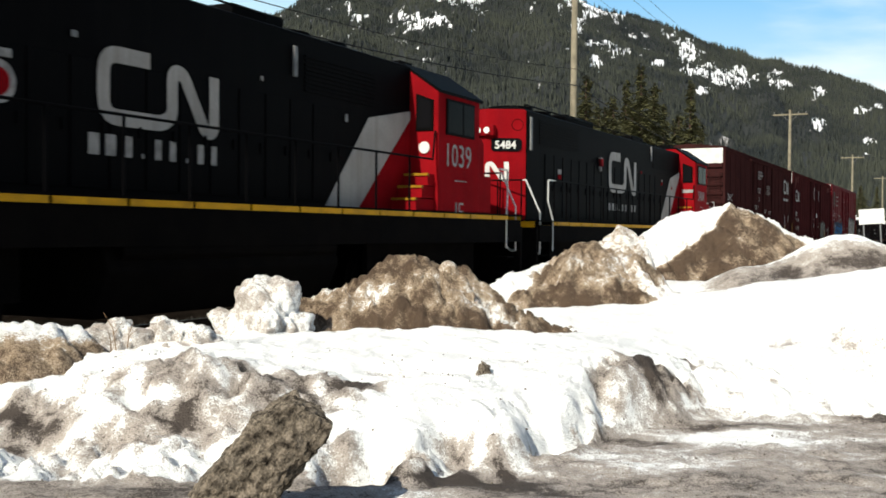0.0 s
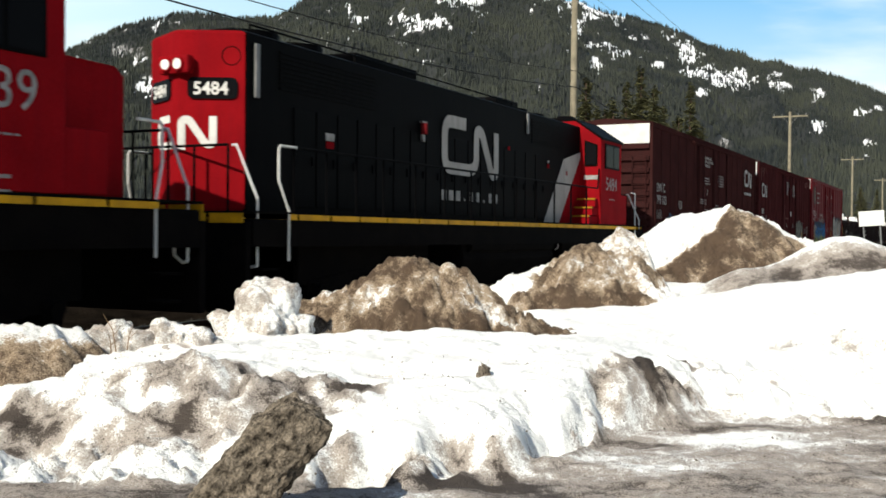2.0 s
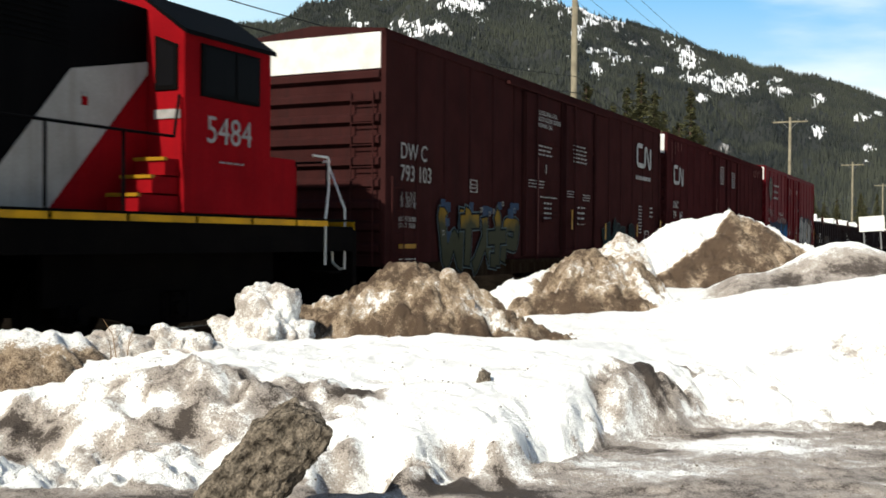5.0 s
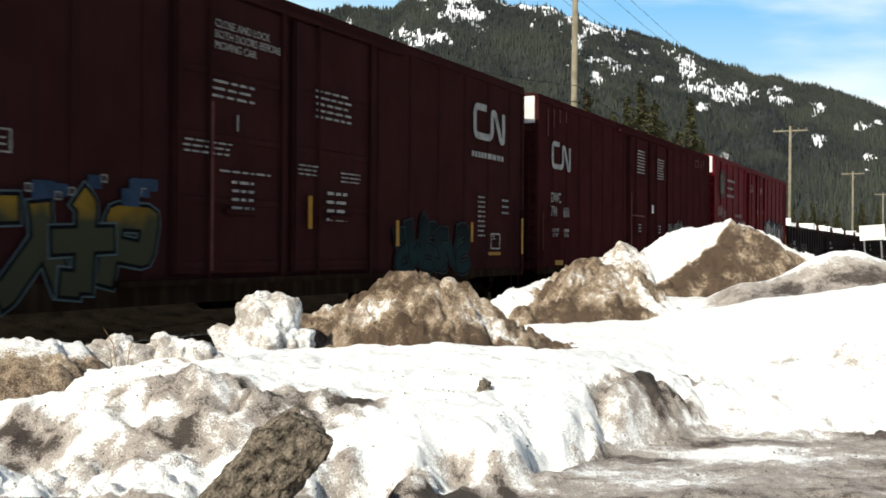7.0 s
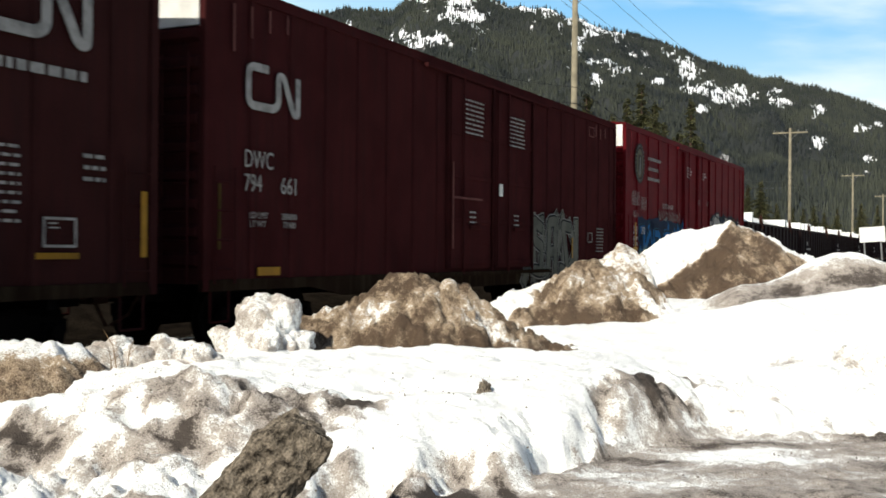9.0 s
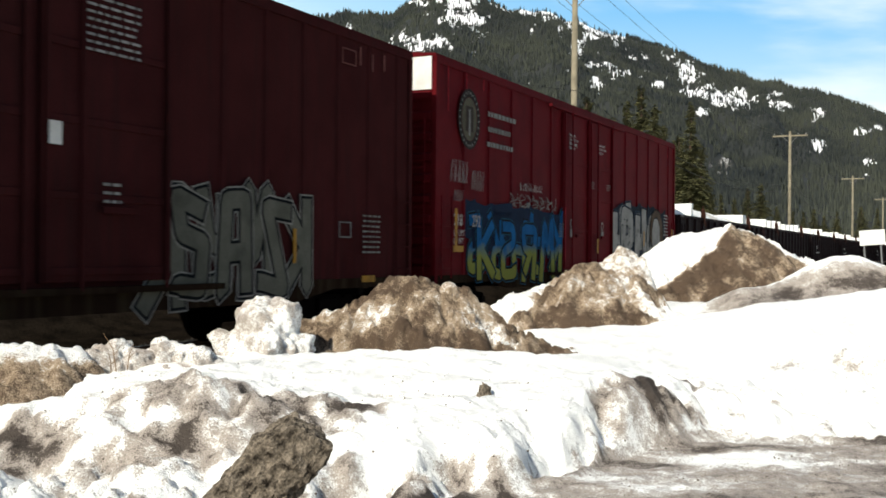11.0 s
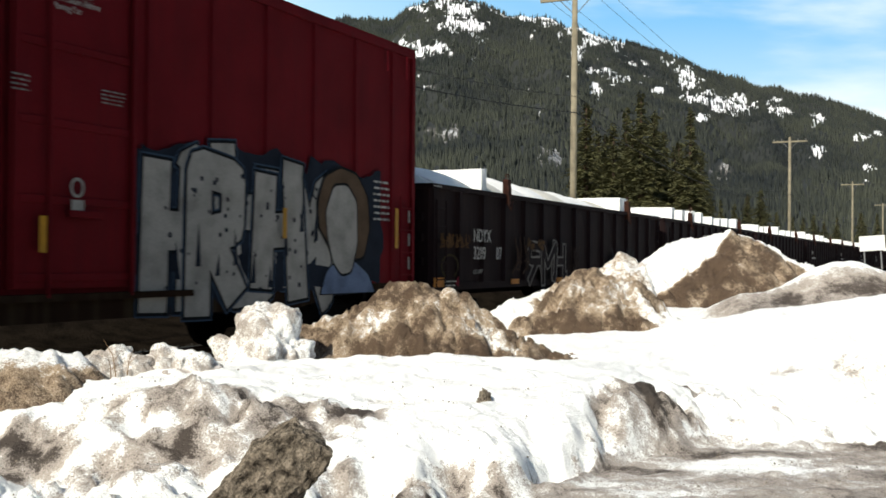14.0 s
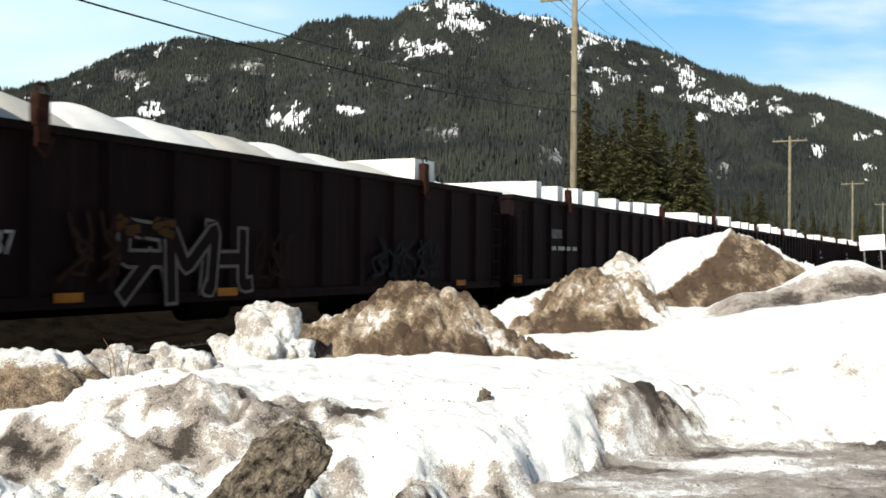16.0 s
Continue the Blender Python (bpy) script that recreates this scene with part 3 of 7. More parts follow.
def crested_heap(name, label, cx, cy, base, xs, tops, front, back, dirt, mat, step=0.05, rough=1.0, seed=0, skew=0.0, category="snow pile"):
    """A long heap: the height of its crest over its length, the run of its front and back slopes; sunk into the ground and closed below."""
    gx, gy = np.meshgrid(np.arange(xs[0] - 0.3, xs[-1] + 0.3, step), np.arange(-front - 0.3, back + 0.3, step))
    wx = gx + 0.14 * rough * fbm(gx * 2.1 + seed, gy * 2.1, 4)
    wy = gy + 0.26 * rough * fbm(gx * 1.7, gy * 1.7 + seed + 5, 4) - skew * gx
    top = np.interp(wx, [xs[0] - 0.25] + list(xs) + [xs[-1] + 0.25], [0.0] + [t - base for t in tops] + [0.0])
    v = np.clip(np.where(wy < 0, -wy / front, wy / back), 0, 1)
    h = top * (1 - v) ** 0.85 * (1 + 0.25 * v)
    m = sstep(0, 0.25, h)
    ll = 0.5 * lumps(wx * 2.3 + seed, wy * 2.3) + 0.3 * lumps(wx * 5.1, wy * 5.1 + seed) + 0.2 * lumps(wx * 11 + seed, wy * 11)
    h = h + m * rough * (0.17 * (ll - 0.6) * (0.35 + 0.65 * sstep(0.0, 0.3, v)) + 0.13 * fbm(gx * 5 + seed, gy * 5, 5) + 0.045 * fbm(gx * 17 + seed, gy * 17, 4) + 0.07 * (lumps(gx * 6.3 + seed, gy * 7.1) - 0.6) - 0.10 * sstep(0.10, 0.0, np.abs(fbm(gx * 2.6 + seed, gy * 2.6 + 8, 4))))
    z = base - 0.12 + h
    z[0, :] = z[-1, :] = base - 0.5
    z[:, 0] = z[:, -1] = base - 0.5
    n, k = gx.shape
    idx = np.arange(n * k).reshape(n, k)
    quads = np.stack([idx[:-1, :-1], idx[:-1, 1:], idx[1:, 1:], idx[1:, :-1]], -1).reshape(-1, 4)
    rim = list(idx[0, :]) + list(idx[1:, -1]) + list(idx[-1, -2::-1]) + list(idx[-2:0:-1, 0])
    me = bpy.data.meshes.new(name)
    me.from_pydata(np.stack([gx, gy, z], -1).reshape(-1, 3).tolist(), [], quads.tolist() + [[int(i) for i in rim[::-1]]])
    at = me.attributes.new("dirt", "FLOAT", "POINT")
    at.data.foreach_set("value", np.ascontiguousarray(dirt(gx, gy, z).reshape(-1), dtype=np.float32))
    me.materials.append(mat)
    me.shade_smooth()
    ob = new(name, me)
    ob.location = (cx, cy, 0)
    return tagged(ob, label, category, "ploughed heaps")


# the large heap, its sunny flank still white
def big_heap_dirt(x, y, z):
    rag = 0.16 * fbm(x * 1.7, y * 1.7, 4)
    left = np.interp(x, [-2.2, -1.75, -1.2, -0.5, 0.0], [0.2, 0.85, 1.05, 1.62, 2.25])
    right = np.interp(x, [0.0, 0.5, 1.0, 2.2, 2.6], [2.3, 1.98, 1.60, 1.0, 0.4])
    edge = np.where(x < 0, left, right) - z + rag
    return -0.6 + 2.10 * sstep(-0.02, 0.10, edge) * sstep(0.15, -0.1, y + rag) + 0.75 * fbm(x * 1.8, y * 1.8, 4) + 1.0 * fbm(x * 4.5, y * 4.5, 4) + 0.45 * blob(x, y, -0.9, -1.0, 0.9, 0.8)


crested_heap("snow_mound", "tall earth-stained snow mound with a white sunlit flank", 5.82, 21.5, 0.40,
             [-2.8, -2.0, -1.3, -0.7, 0.0, 0.57, 1.5, 2.3, 3.0], [1.0, 1.42, 1.90, 2.10, 2.24, 2.0, 1.54, 1.28, 0.7], 2.1, 2.4, big_heap_dirt, GRIT, 0.05, 0.8, 3)


def slanting_dirt(x, y, z):
    grey = 1.22 + 1.2 * fbm(x * 1.9 + 3, y * 1.9, 5) + 0.9 * fbm(x * 5, y * 5 + 2, 5) + 0.6 * blob(x, y, 0.62, -0.55, 0.42, 0.45) + 0.35 * ridge(x, y, -0.9, -0.5, 0.1, -0.1, 0.3)
    white = np.maximum(sstep(-0.55, -0.75, x - 0.5 * (y + 0.2) + 0.3 * fbm(x * 2, y * 2, 3)), sstep(0.95, 1.2, x + 0.35 * fbm(x * 2, y * 2, 3)))
    return grey - 1.35 * white


crested_heap("snow_mound", "brown earth-stained snow mound with snow on its ends", 1.95, 15.3, 0.42,
             [-1.45, -1.25, -1.0, -0.65, -0.2, 0.3, 0.85, 1.3, 1.6], [0.55, 0.80, 1.00, 1.08, 1.33, 1.44, 1.26, 0.85, 0.5], 1.15, 1.2, slanting_dirt, GRIT, 0.035, 0.75, 11)
crested_heap("snow_mound", "small grey-brown hump of snow between larger mounds", 2.90, 17.2, 0.45,
             [-0.65, -0.4, 0.0, 0.35, 0.6], [0.9, 1.45, 1.68, 1.60, 0.8], 0.9, 0.9, lambda x, y, z: 0.75 + 0.9 * fbm(x * 2 + 3, y * 2, 4), GRIT, 0.04, 0.6, 17)
crested_heap("dirt_mound", "grey-brown gritty snow mound with a knobbed top", -0.10, 12.0, 0.22,
             [-1.95, -1.55, -1.15, -0.75, -0.45, -0.1, 0.2, 0.65, 1.2, 1.85], [0.50, 0.78, 0.90, 1.14, 1.30, 1.31, 1.22, 0.96, 0.62, 0.38], 1.15, 1.0,
             lambda x, y, z: 1.34 + 0.9 * fbm(x * 2.2 + 3, y * 2.2, 5) + 1.0 * fbm(x * 6, y * 6 + 2, 5) - 0.75 * blob(x, y, -0.62, -0.45, 0.28, 0.25) - 0.7 * blob(x, y, -1.05, -0.1, 0.25, 0.2) + 0.25 * sstep(0.9, 1.2, z), GRIT, 0.026, 0.85, 23)
heap("snow_boulder", "pale round knob of frozen grit on a mound's top", 0.06, 11.85, 0.92,
     [(0, 0, 0.16, 0.15, 0, 0.31, 3.0), (0.05, 0.05, 0.26, 0.2, 0, 0.24, 2.0)], (0.62, 0.56), lambda x, y, h, nx, ny: 1.0 + 0.4 * fbm(x * 4, y * 4, 3), GRIT, 0.02, 0.15, 29)
# the number before each ball list: grit, with the boulder's grey shade painted in
CLUSTERS = [
    ("white lumpy boulder of frozen snow", -1.85, 10.9, 0.52, [(0.02, 0.05, 0.62, 0.36), (-0.30, 0.0, 0.42, 0.22), (0.28, -0.05, 0.42, 0.24), (0.05, -0.22, 0.40, 0.26), (-0.12, 0.05, 0.80, 0.20), (0.18, 0.0, 0.74, 0.22), (-0.42, -0.05, 0.55, 0.12), (0.34, -0.15, 0.25, 0.20), (-0.15, -0.2, 0.25, 0.24)]),
    ("low pale boulder of frozen snow", -2.47, 9.65, 0.5, [(-0.08, 0, 0.42, 0.24), (0.18, 0, 0.40, 0.22), (0.38, 0.0, 0.34, 0.15), (-0.28, -0.02, 0.36, 0.15), (0.05, -0.15, 0.3, 0.2)]),
    ("shaded grey-white boulder of frozen snow", -2.95, 9.5, 0.6, [(-0.05, 0, 0.44, 0.24), (0.18, 0.02, 0.42, 0.18), (-0.24, 0.0, 0.4, 0.15)]),
]
for k, (lab, cx, cy, stain_and_shade, balls) in enumerate(CLUSTERS):
    bm = bmesh.new()
    for bx, by, bz, r in balls:
        bmesh.ops.create_icosphere(bm, subdivisions=3, radius=r, matrix=Matrix.Translation((bx, by, bz)))
        rod(bm, (bx, by, -0.1), (bx, by, bz), r * 0.9, 14)
    rough_ = obj("rough_shape", bm, SNOW)
    mod = rough_.modifiers.new("join", "REMESH")
    mod.mode, mod.voxel_size = "VOXEL", 0.022
    me = bpy.data.meshes.new_from_object(rough_.evaluated_get(bpy.context.evaluated_depsgraph_get()))
    bpy.data.objects.remove(rough_)
    for v in me.vertices:
        q = v.co + Vector((k * 7.0, 0, 0))
        out = (v.co - Vector((0, 0, 0.35))).normalized()
        v.co += out * (0.08 * noise.fractal(q * 4.5, 0.8, 2.1, 3) + 0.08 * abs(noise.noise(q * 6)) + 0.03 * abs(noise.noise(q * 15)) - 0.04)
    at = me.attributes.new("dirt", "FLOAT", "POINT")
    at.data.foreach_set("value", [stain_and_shade + 0.12 + 0.55 * noise.fractal(v.co * 3.1, 0.9, 2.1, 4) + 0.5 * max(0.0, 0.5 - v.co.z) for v in me.vertices])
    me.shade_smooth()
    ob = new("snow_boulder", me)
    ob.location = (cx, cy, 0)
    tagged(ob, lab, "snow pile", "ploughed heaps")
# the shade on this mound is painted in as extra dark grit
heap("dirt_mound", "brown gritty mound with a crust of snow, its shade put into the grit", -3.75, 9.0, 0.15,
     [(0, 0, 0.85, 0.75, 0, 0.57, 1.9), (0.45, 0.1, 0.5, 0.6, 0, 0.52, 2.0), (-0.6, 0, 0.7, 0.6, 0, 0.48, 2.0)], (2.6, 1.9),
     lambda x, y, h, nx, ny: 1.25 - 1.35 * sstep(0.40, 0.56, h + 0.12 * fbm(x * 3, y * 3, 3)) * sstep(-0.5, 0.0, y) + 0.4 * fbm(x * 2.4, y * 2.4, 4), GRIT, 0.03, 0.8, 47)
heap("snow_boulder", "wide boulder of dirty frozen snow on the white bank", 4.50, 10.7, 0.10,
     [(0, 0, 0.85, 0.6, 10, 0.58, 2.0), (0.5, 0, 0.7, 0.6, 0, 0.66, 2.0)], (2.6, 1.6), lambda x, y, h, nx, ny: 0.55 - 0.45 * sstep(0.35, 0.6, h) + 0.6 * fbm(x * 2.3, y * 2.3 + 4, 4), SNOW, 0.03, 0.8, 53)
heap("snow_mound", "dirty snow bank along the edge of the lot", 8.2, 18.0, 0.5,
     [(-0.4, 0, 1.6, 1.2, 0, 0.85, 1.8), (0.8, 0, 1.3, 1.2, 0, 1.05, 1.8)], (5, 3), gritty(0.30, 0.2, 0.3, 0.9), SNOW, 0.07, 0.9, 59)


def boulder_block(name, label, cat, at, size, turns, seed, mat, cuts=4):
    """An angular lump: a block cut by random planes, then roughened."""
    rnd = random.Random(seed)
    bm = bmesh.new()
    bmesh.ops.create_cube(bm, size=1)
    bmesh.ops.subdivide_edges(bm, edges=bm.edges[:], cuts=40, use_grid_fill=True)
    dirs = [Vector((rnd.uniform(-1, 1), rnd.uniform(-1, 1), rnd.uniform(-1, 1))).normalized() for _ in range(cuts)]
    for v in bm.verts:
        p = v.co.copy()
        for k in dirs:
            over = p.dot(k) - 0.47
            if over > 0:
                p -= k * over
        q = Vector((p.x * size[0], p.y * size[1], p.z * size[2]))
        n = p.normalized()
        q += n * (0.055 * noise.fractal(q * 3.0 + Vector((seed, 0, 0)), 0.8, 2.1, 3) + 0.020 * noise.fractal(q * 12.0, 0.6, 2.1, 6) - 0.022 * abs(noise.noise(q * 33)))
        v.co = q
    ob = obj(name, bm, mat, True)
    ob.matrix_basis = pose(*at, *turns)
    return tagged(ob, label, cat)


boulder_block("boulder", "dark brown gritty angular boulder leaning on the snow", "boulder", (-0.99, 5.9, 0.20), (0.38, 0.35, 0.77), (4, 36, 8), 5, ROCK)
boulder_block("dirt_clod", "small dark clod lying on the snow", "clod", (0.35, 8.55, float(ground_height(0.35, 8.55)) + 0.03), (0.10, 0.10, 0.13), (10, 20, 30), 8, ROCK)
boulder_block("dirt_clod", "small dark clod lying on the snow", "clod", (2.82, 16.1, float(ground_height(2.82, 16.1)) + 0.03), (0.13, 0.12, 0.12), (30, 10, 60), 9, ROCK)

# dry stalks standing in the snow
for k, (px, py, hgt, lean) in enumerate(((-2.78, 9.05, 0.34, -0.10), (-2.70, 9.0, 0.22, 0.05), (-2.83, 9.02, 0.18, -0.02))):
    bm = bmesh.new()
    rod(bm, (0, 0, -0.1), (lean * 0.5, 0.01, hgt * 0.6), 0.006, 5, 0.004)
    rod(bm, (lean * 0.5, 0.01, hgt * 0.6), (lean * 1.3, 0, hgt), 0.004, 5, 0.002)
    rod(bm, (lean * 0.4, 0.01, hgt * 0.45), (lean * 0.4 + 0.07, 0.02, hgt * 0.75), 0.003, 5, 0.0015)
    st = obj("dry_stalk", bm, TWIG)
    st.location = (px, py, float(ground_height(px, py)))
    tagged(st, "thin dry brown stalk standing in the snow", "plant", "dry stalks")

# ---- track ----
for k, d in enumerate((MID - 0.755, MID + 0.755)):
    bm = bmesh.new()
    prism(bm, [(-0.07, -0.17), (0.07, -0.17), (0.07, -0.15), (0.012, -0.13), (0.012, -0.05), (0.036, -0.035), (0.036, 0), (-0.036, 0), (-0.036, -0.035), (-0.012, -0.05), (-0.012, -0.13), (-0.07, -0.15)], "x", -60, 420)
    r = obj("rail", bm, RAIL)
    r.matrix_basis = Matrix.Translation(N * d) @ pose(0, 0, 0, 0, 0, HEAD)
    tagged(r, "worn steel rail on dark ties", "rail", kind="structure")
bm = bmesh.new()
for i in range(300):
    x = -20 + i * 0.6
    box(bm, x - 0.11, x + 0.11, -1.28, 1.28, -0.36, -0.172)
ties = obj("railway_ties", bm, TIE)
ties.matrix_basis = Matrix.Translation(N * MID) @ pose(0, 0, 0, 0, 0, HEAD)
tagged(ties, "dark weathered wooden ties under the rails", "ties", kind="stuff")
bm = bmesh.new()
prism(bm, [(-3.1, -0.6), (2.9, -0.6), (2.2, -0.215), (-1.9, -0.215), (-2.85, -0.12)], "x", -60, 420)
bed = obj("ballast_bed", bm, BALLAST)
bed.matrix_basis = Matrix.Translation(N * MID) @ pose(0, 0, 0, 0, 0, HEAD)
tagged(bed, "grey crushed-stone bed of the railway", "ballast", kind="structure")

# strip added beyond the rails; the shade beneath the train is in its colour
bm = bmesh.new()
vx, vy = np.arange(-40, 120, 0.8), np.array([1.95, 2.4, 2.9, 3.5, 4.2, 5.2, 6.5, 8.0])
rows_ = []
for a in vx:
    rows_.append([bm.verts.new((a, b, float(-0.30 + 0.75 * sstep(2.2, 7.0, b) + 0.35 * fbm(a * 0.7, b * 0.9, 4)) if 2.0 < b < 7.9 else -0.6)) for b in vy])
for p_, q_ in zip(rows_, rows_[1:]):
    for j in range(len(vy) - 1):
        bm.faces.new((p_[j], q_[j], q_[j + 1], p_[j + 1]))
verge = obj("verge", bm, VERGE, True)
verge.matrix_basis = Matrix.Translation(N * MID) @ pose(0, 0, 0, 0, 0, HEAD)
tagged(verge, "earth verge behind the railway, coloured dark for the shade under the train", "verge", kind="structure")


def scattered(name, label, count, places, sizes, mat, seed, faces):
    """Many small stones in one mesh."""
    rnd = np.random.RandomState(seed)
    base = np.array([(1, 0, 0), (-1, 0, 0), (0, 1, 0), (0, -1, 0), (0, 0, 1), (0, 0, -1)], float)
    tri = np.array([(0, 2, 4), (2, 1, 4), (1, 3, 4), (3, 0, 4), (2, 0, 5), (1, 2, 5), (3, 1, 5), (0, 3, 5)])
    vs, fs = [], []
    for i in range(count):
        p = places(rnd)
        b = base * rnd.uniform(0.6, 1.2, (6, 3)) * rnd.uniform(*sizes) + rnd.uniform(-0.2, 0.2, (6, 3)) * sizes[0]
        a = rnd.uniform(0, 6.28)
        rot = np.array([[math.cos(a), -math.sin(a), 0], [math.sin(a), math.cos(a), 0], [0, 0, 1]])
        vs.append(b @ rot.T + p)
        fs.append(tri + 6 * i)
    me = bpy.data.meshes.new(name)
    me.from_pydata(np.concatenate(vs).tolist(), [], np.concatenate(fs).tolist())
    me.materials.append(mat)
    return tagged(new(name, me), label, "stones", kind="stuff")


def beside_track(rnd):
    s, d = rnd.uniform(-2, 30), rnd.uniform(MID - 2.9, MID + 3.0)
    p = on_track(s, d)
    return np.array((p.x, p.y, -0.21 + 0.09 * max(0.0, MID - 1.9 - d) if d < MID + 2.2 else -0.26))


scattered("ballast_stones", "loose grey crushed stone between and beside the rails", 6000, beside_track, (0.025, 0.06), BALLAST, 4, 0)


def on_lot(rnd):
    x, y = rnd.uniform(-3.2, 4.6), rnd.uniform(5.6, 9.4)
    return np.array((x, y, float(ground_height(x, y))))


scattered("grit", "loose dark grit and small stones on the old snow", 500, on_lot, (0.004, 0.014), ROCK, 6, 0)


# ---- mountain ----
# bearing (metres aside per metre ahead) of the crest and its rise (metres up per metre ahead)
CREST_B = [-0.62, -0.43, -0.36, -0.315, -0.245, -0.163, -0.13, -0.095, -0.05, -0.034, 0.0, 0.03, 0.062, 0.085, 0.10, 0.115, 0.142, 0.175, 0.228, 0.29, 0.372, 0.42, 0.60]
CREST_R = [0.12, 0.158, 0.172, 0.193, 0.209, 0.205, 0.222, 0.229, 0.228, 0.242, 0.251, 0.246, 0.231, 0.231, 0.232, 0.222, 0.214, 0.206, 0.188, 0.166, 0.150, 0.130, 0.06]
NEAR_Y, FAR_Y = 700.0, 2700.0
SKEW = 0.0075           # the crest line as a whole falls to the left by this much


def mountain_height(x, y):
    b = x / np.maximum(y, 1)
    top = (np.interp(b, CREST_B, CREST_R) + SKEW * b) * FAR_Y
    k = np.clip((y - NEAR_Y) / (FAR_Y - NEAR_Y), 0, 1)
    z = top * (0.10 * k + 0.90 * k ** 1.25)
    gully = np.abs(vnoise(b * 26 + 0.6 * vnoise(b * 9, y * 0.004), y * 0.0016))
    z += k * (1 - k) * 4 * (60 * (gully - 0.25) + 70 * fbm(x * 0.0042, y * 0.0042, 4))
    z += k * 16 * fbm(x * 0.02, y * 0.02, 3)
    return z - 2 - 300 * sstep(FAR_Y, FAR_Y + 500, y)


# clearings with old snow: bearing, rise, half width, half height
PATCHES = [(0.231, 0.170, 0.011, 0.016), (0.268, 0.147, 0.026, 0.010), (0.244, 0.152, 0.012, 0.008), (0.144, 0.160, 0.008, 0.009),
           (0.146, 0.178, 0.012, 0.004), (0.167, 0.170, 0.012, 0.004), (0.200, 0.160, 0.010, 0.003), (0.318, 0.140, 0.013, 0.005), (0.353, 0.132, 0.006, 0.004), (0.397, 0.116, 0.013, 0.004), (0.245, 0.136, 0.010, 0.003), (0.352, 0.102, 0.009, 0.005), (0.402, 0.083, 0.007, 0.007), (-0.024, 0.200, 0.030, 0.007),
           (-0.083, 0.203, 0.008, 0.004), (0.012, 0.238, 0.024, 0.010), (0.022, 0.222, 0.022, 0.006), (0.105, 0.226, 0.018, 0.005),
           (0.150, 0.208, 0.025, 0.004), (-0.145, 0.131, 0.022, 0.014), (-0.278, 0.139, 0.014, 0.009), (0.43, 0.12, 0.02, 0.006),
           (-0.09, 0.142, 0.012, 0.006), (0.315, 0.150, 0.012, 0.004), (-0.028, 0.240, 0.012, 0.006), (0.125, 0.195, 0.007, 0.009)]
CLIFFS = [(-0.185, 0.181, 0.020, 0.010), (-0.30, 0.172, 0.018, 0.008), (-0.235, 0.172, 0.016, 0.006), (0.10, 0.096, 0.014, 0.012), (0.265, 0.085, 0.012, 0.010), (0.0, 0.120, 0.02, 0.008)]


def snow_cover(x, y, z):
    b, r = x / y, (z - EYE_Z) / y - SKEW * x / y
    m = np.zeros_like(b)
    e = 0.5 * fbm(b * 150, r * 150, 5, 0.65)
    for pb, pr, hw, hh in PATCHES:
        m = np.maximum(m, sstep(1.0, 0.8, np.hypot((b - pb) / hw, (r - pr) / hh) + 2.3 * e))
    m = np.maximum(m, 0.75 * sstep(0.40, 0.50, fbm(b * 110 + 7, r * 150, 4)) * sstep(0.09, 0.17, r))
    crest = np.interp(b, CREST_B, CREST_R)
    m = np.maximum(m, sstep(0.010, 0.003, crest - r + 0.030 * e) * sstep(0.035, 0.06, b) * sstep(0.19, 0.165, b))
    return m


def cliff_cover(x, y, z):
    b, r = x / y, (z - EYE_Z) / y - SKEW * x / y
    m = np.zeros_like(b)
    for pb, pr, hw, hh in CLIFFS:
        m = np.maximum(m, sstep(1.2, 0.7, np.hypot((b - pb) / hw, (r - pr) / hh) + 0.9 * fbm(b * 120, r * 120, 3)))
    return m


MTN = snow_material("mountain_side", (0.82, 0.84, 0.88), (0.12, 0.112, 0.105), (0.024, 0.027, 0.027), (0.8, 1.0, 0.5), 0.02, bands=(0.14, 0.70, 0.50, 0.95), relief=0.7)
nb, nr = 420, 230
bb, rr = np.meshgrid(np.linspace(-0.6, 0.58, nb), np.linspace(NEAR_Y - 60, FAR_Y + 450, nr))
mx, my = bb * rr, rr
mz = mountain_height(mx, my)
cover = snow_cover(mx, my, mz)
me = bpy.data.meshes.new("mountain")
ids = np.arange(nb * nr).reshape(nr, nb)
me.from_pydata(np.stack([mx, my, mz], -1).reshape(-1, 3).tolist(), [], np.stack([ids[:-1, :-1], ids[:-1, 1:], ids[1:, 1:], ids[1:, :-1]], -1).reshape(-1, 4).tolist())
at = me.attributes.new("dirt", "FLOAT", "POINT")
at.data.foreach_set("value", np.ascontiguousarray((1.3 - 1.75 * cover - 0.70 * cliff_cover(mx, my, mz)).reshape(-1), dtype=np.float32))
me.materials.append(MTN)
me.shade_smooth()
tagged(new("mountain", me), "steep forested mountain with patches of old snow", "mountain", kind="structure")


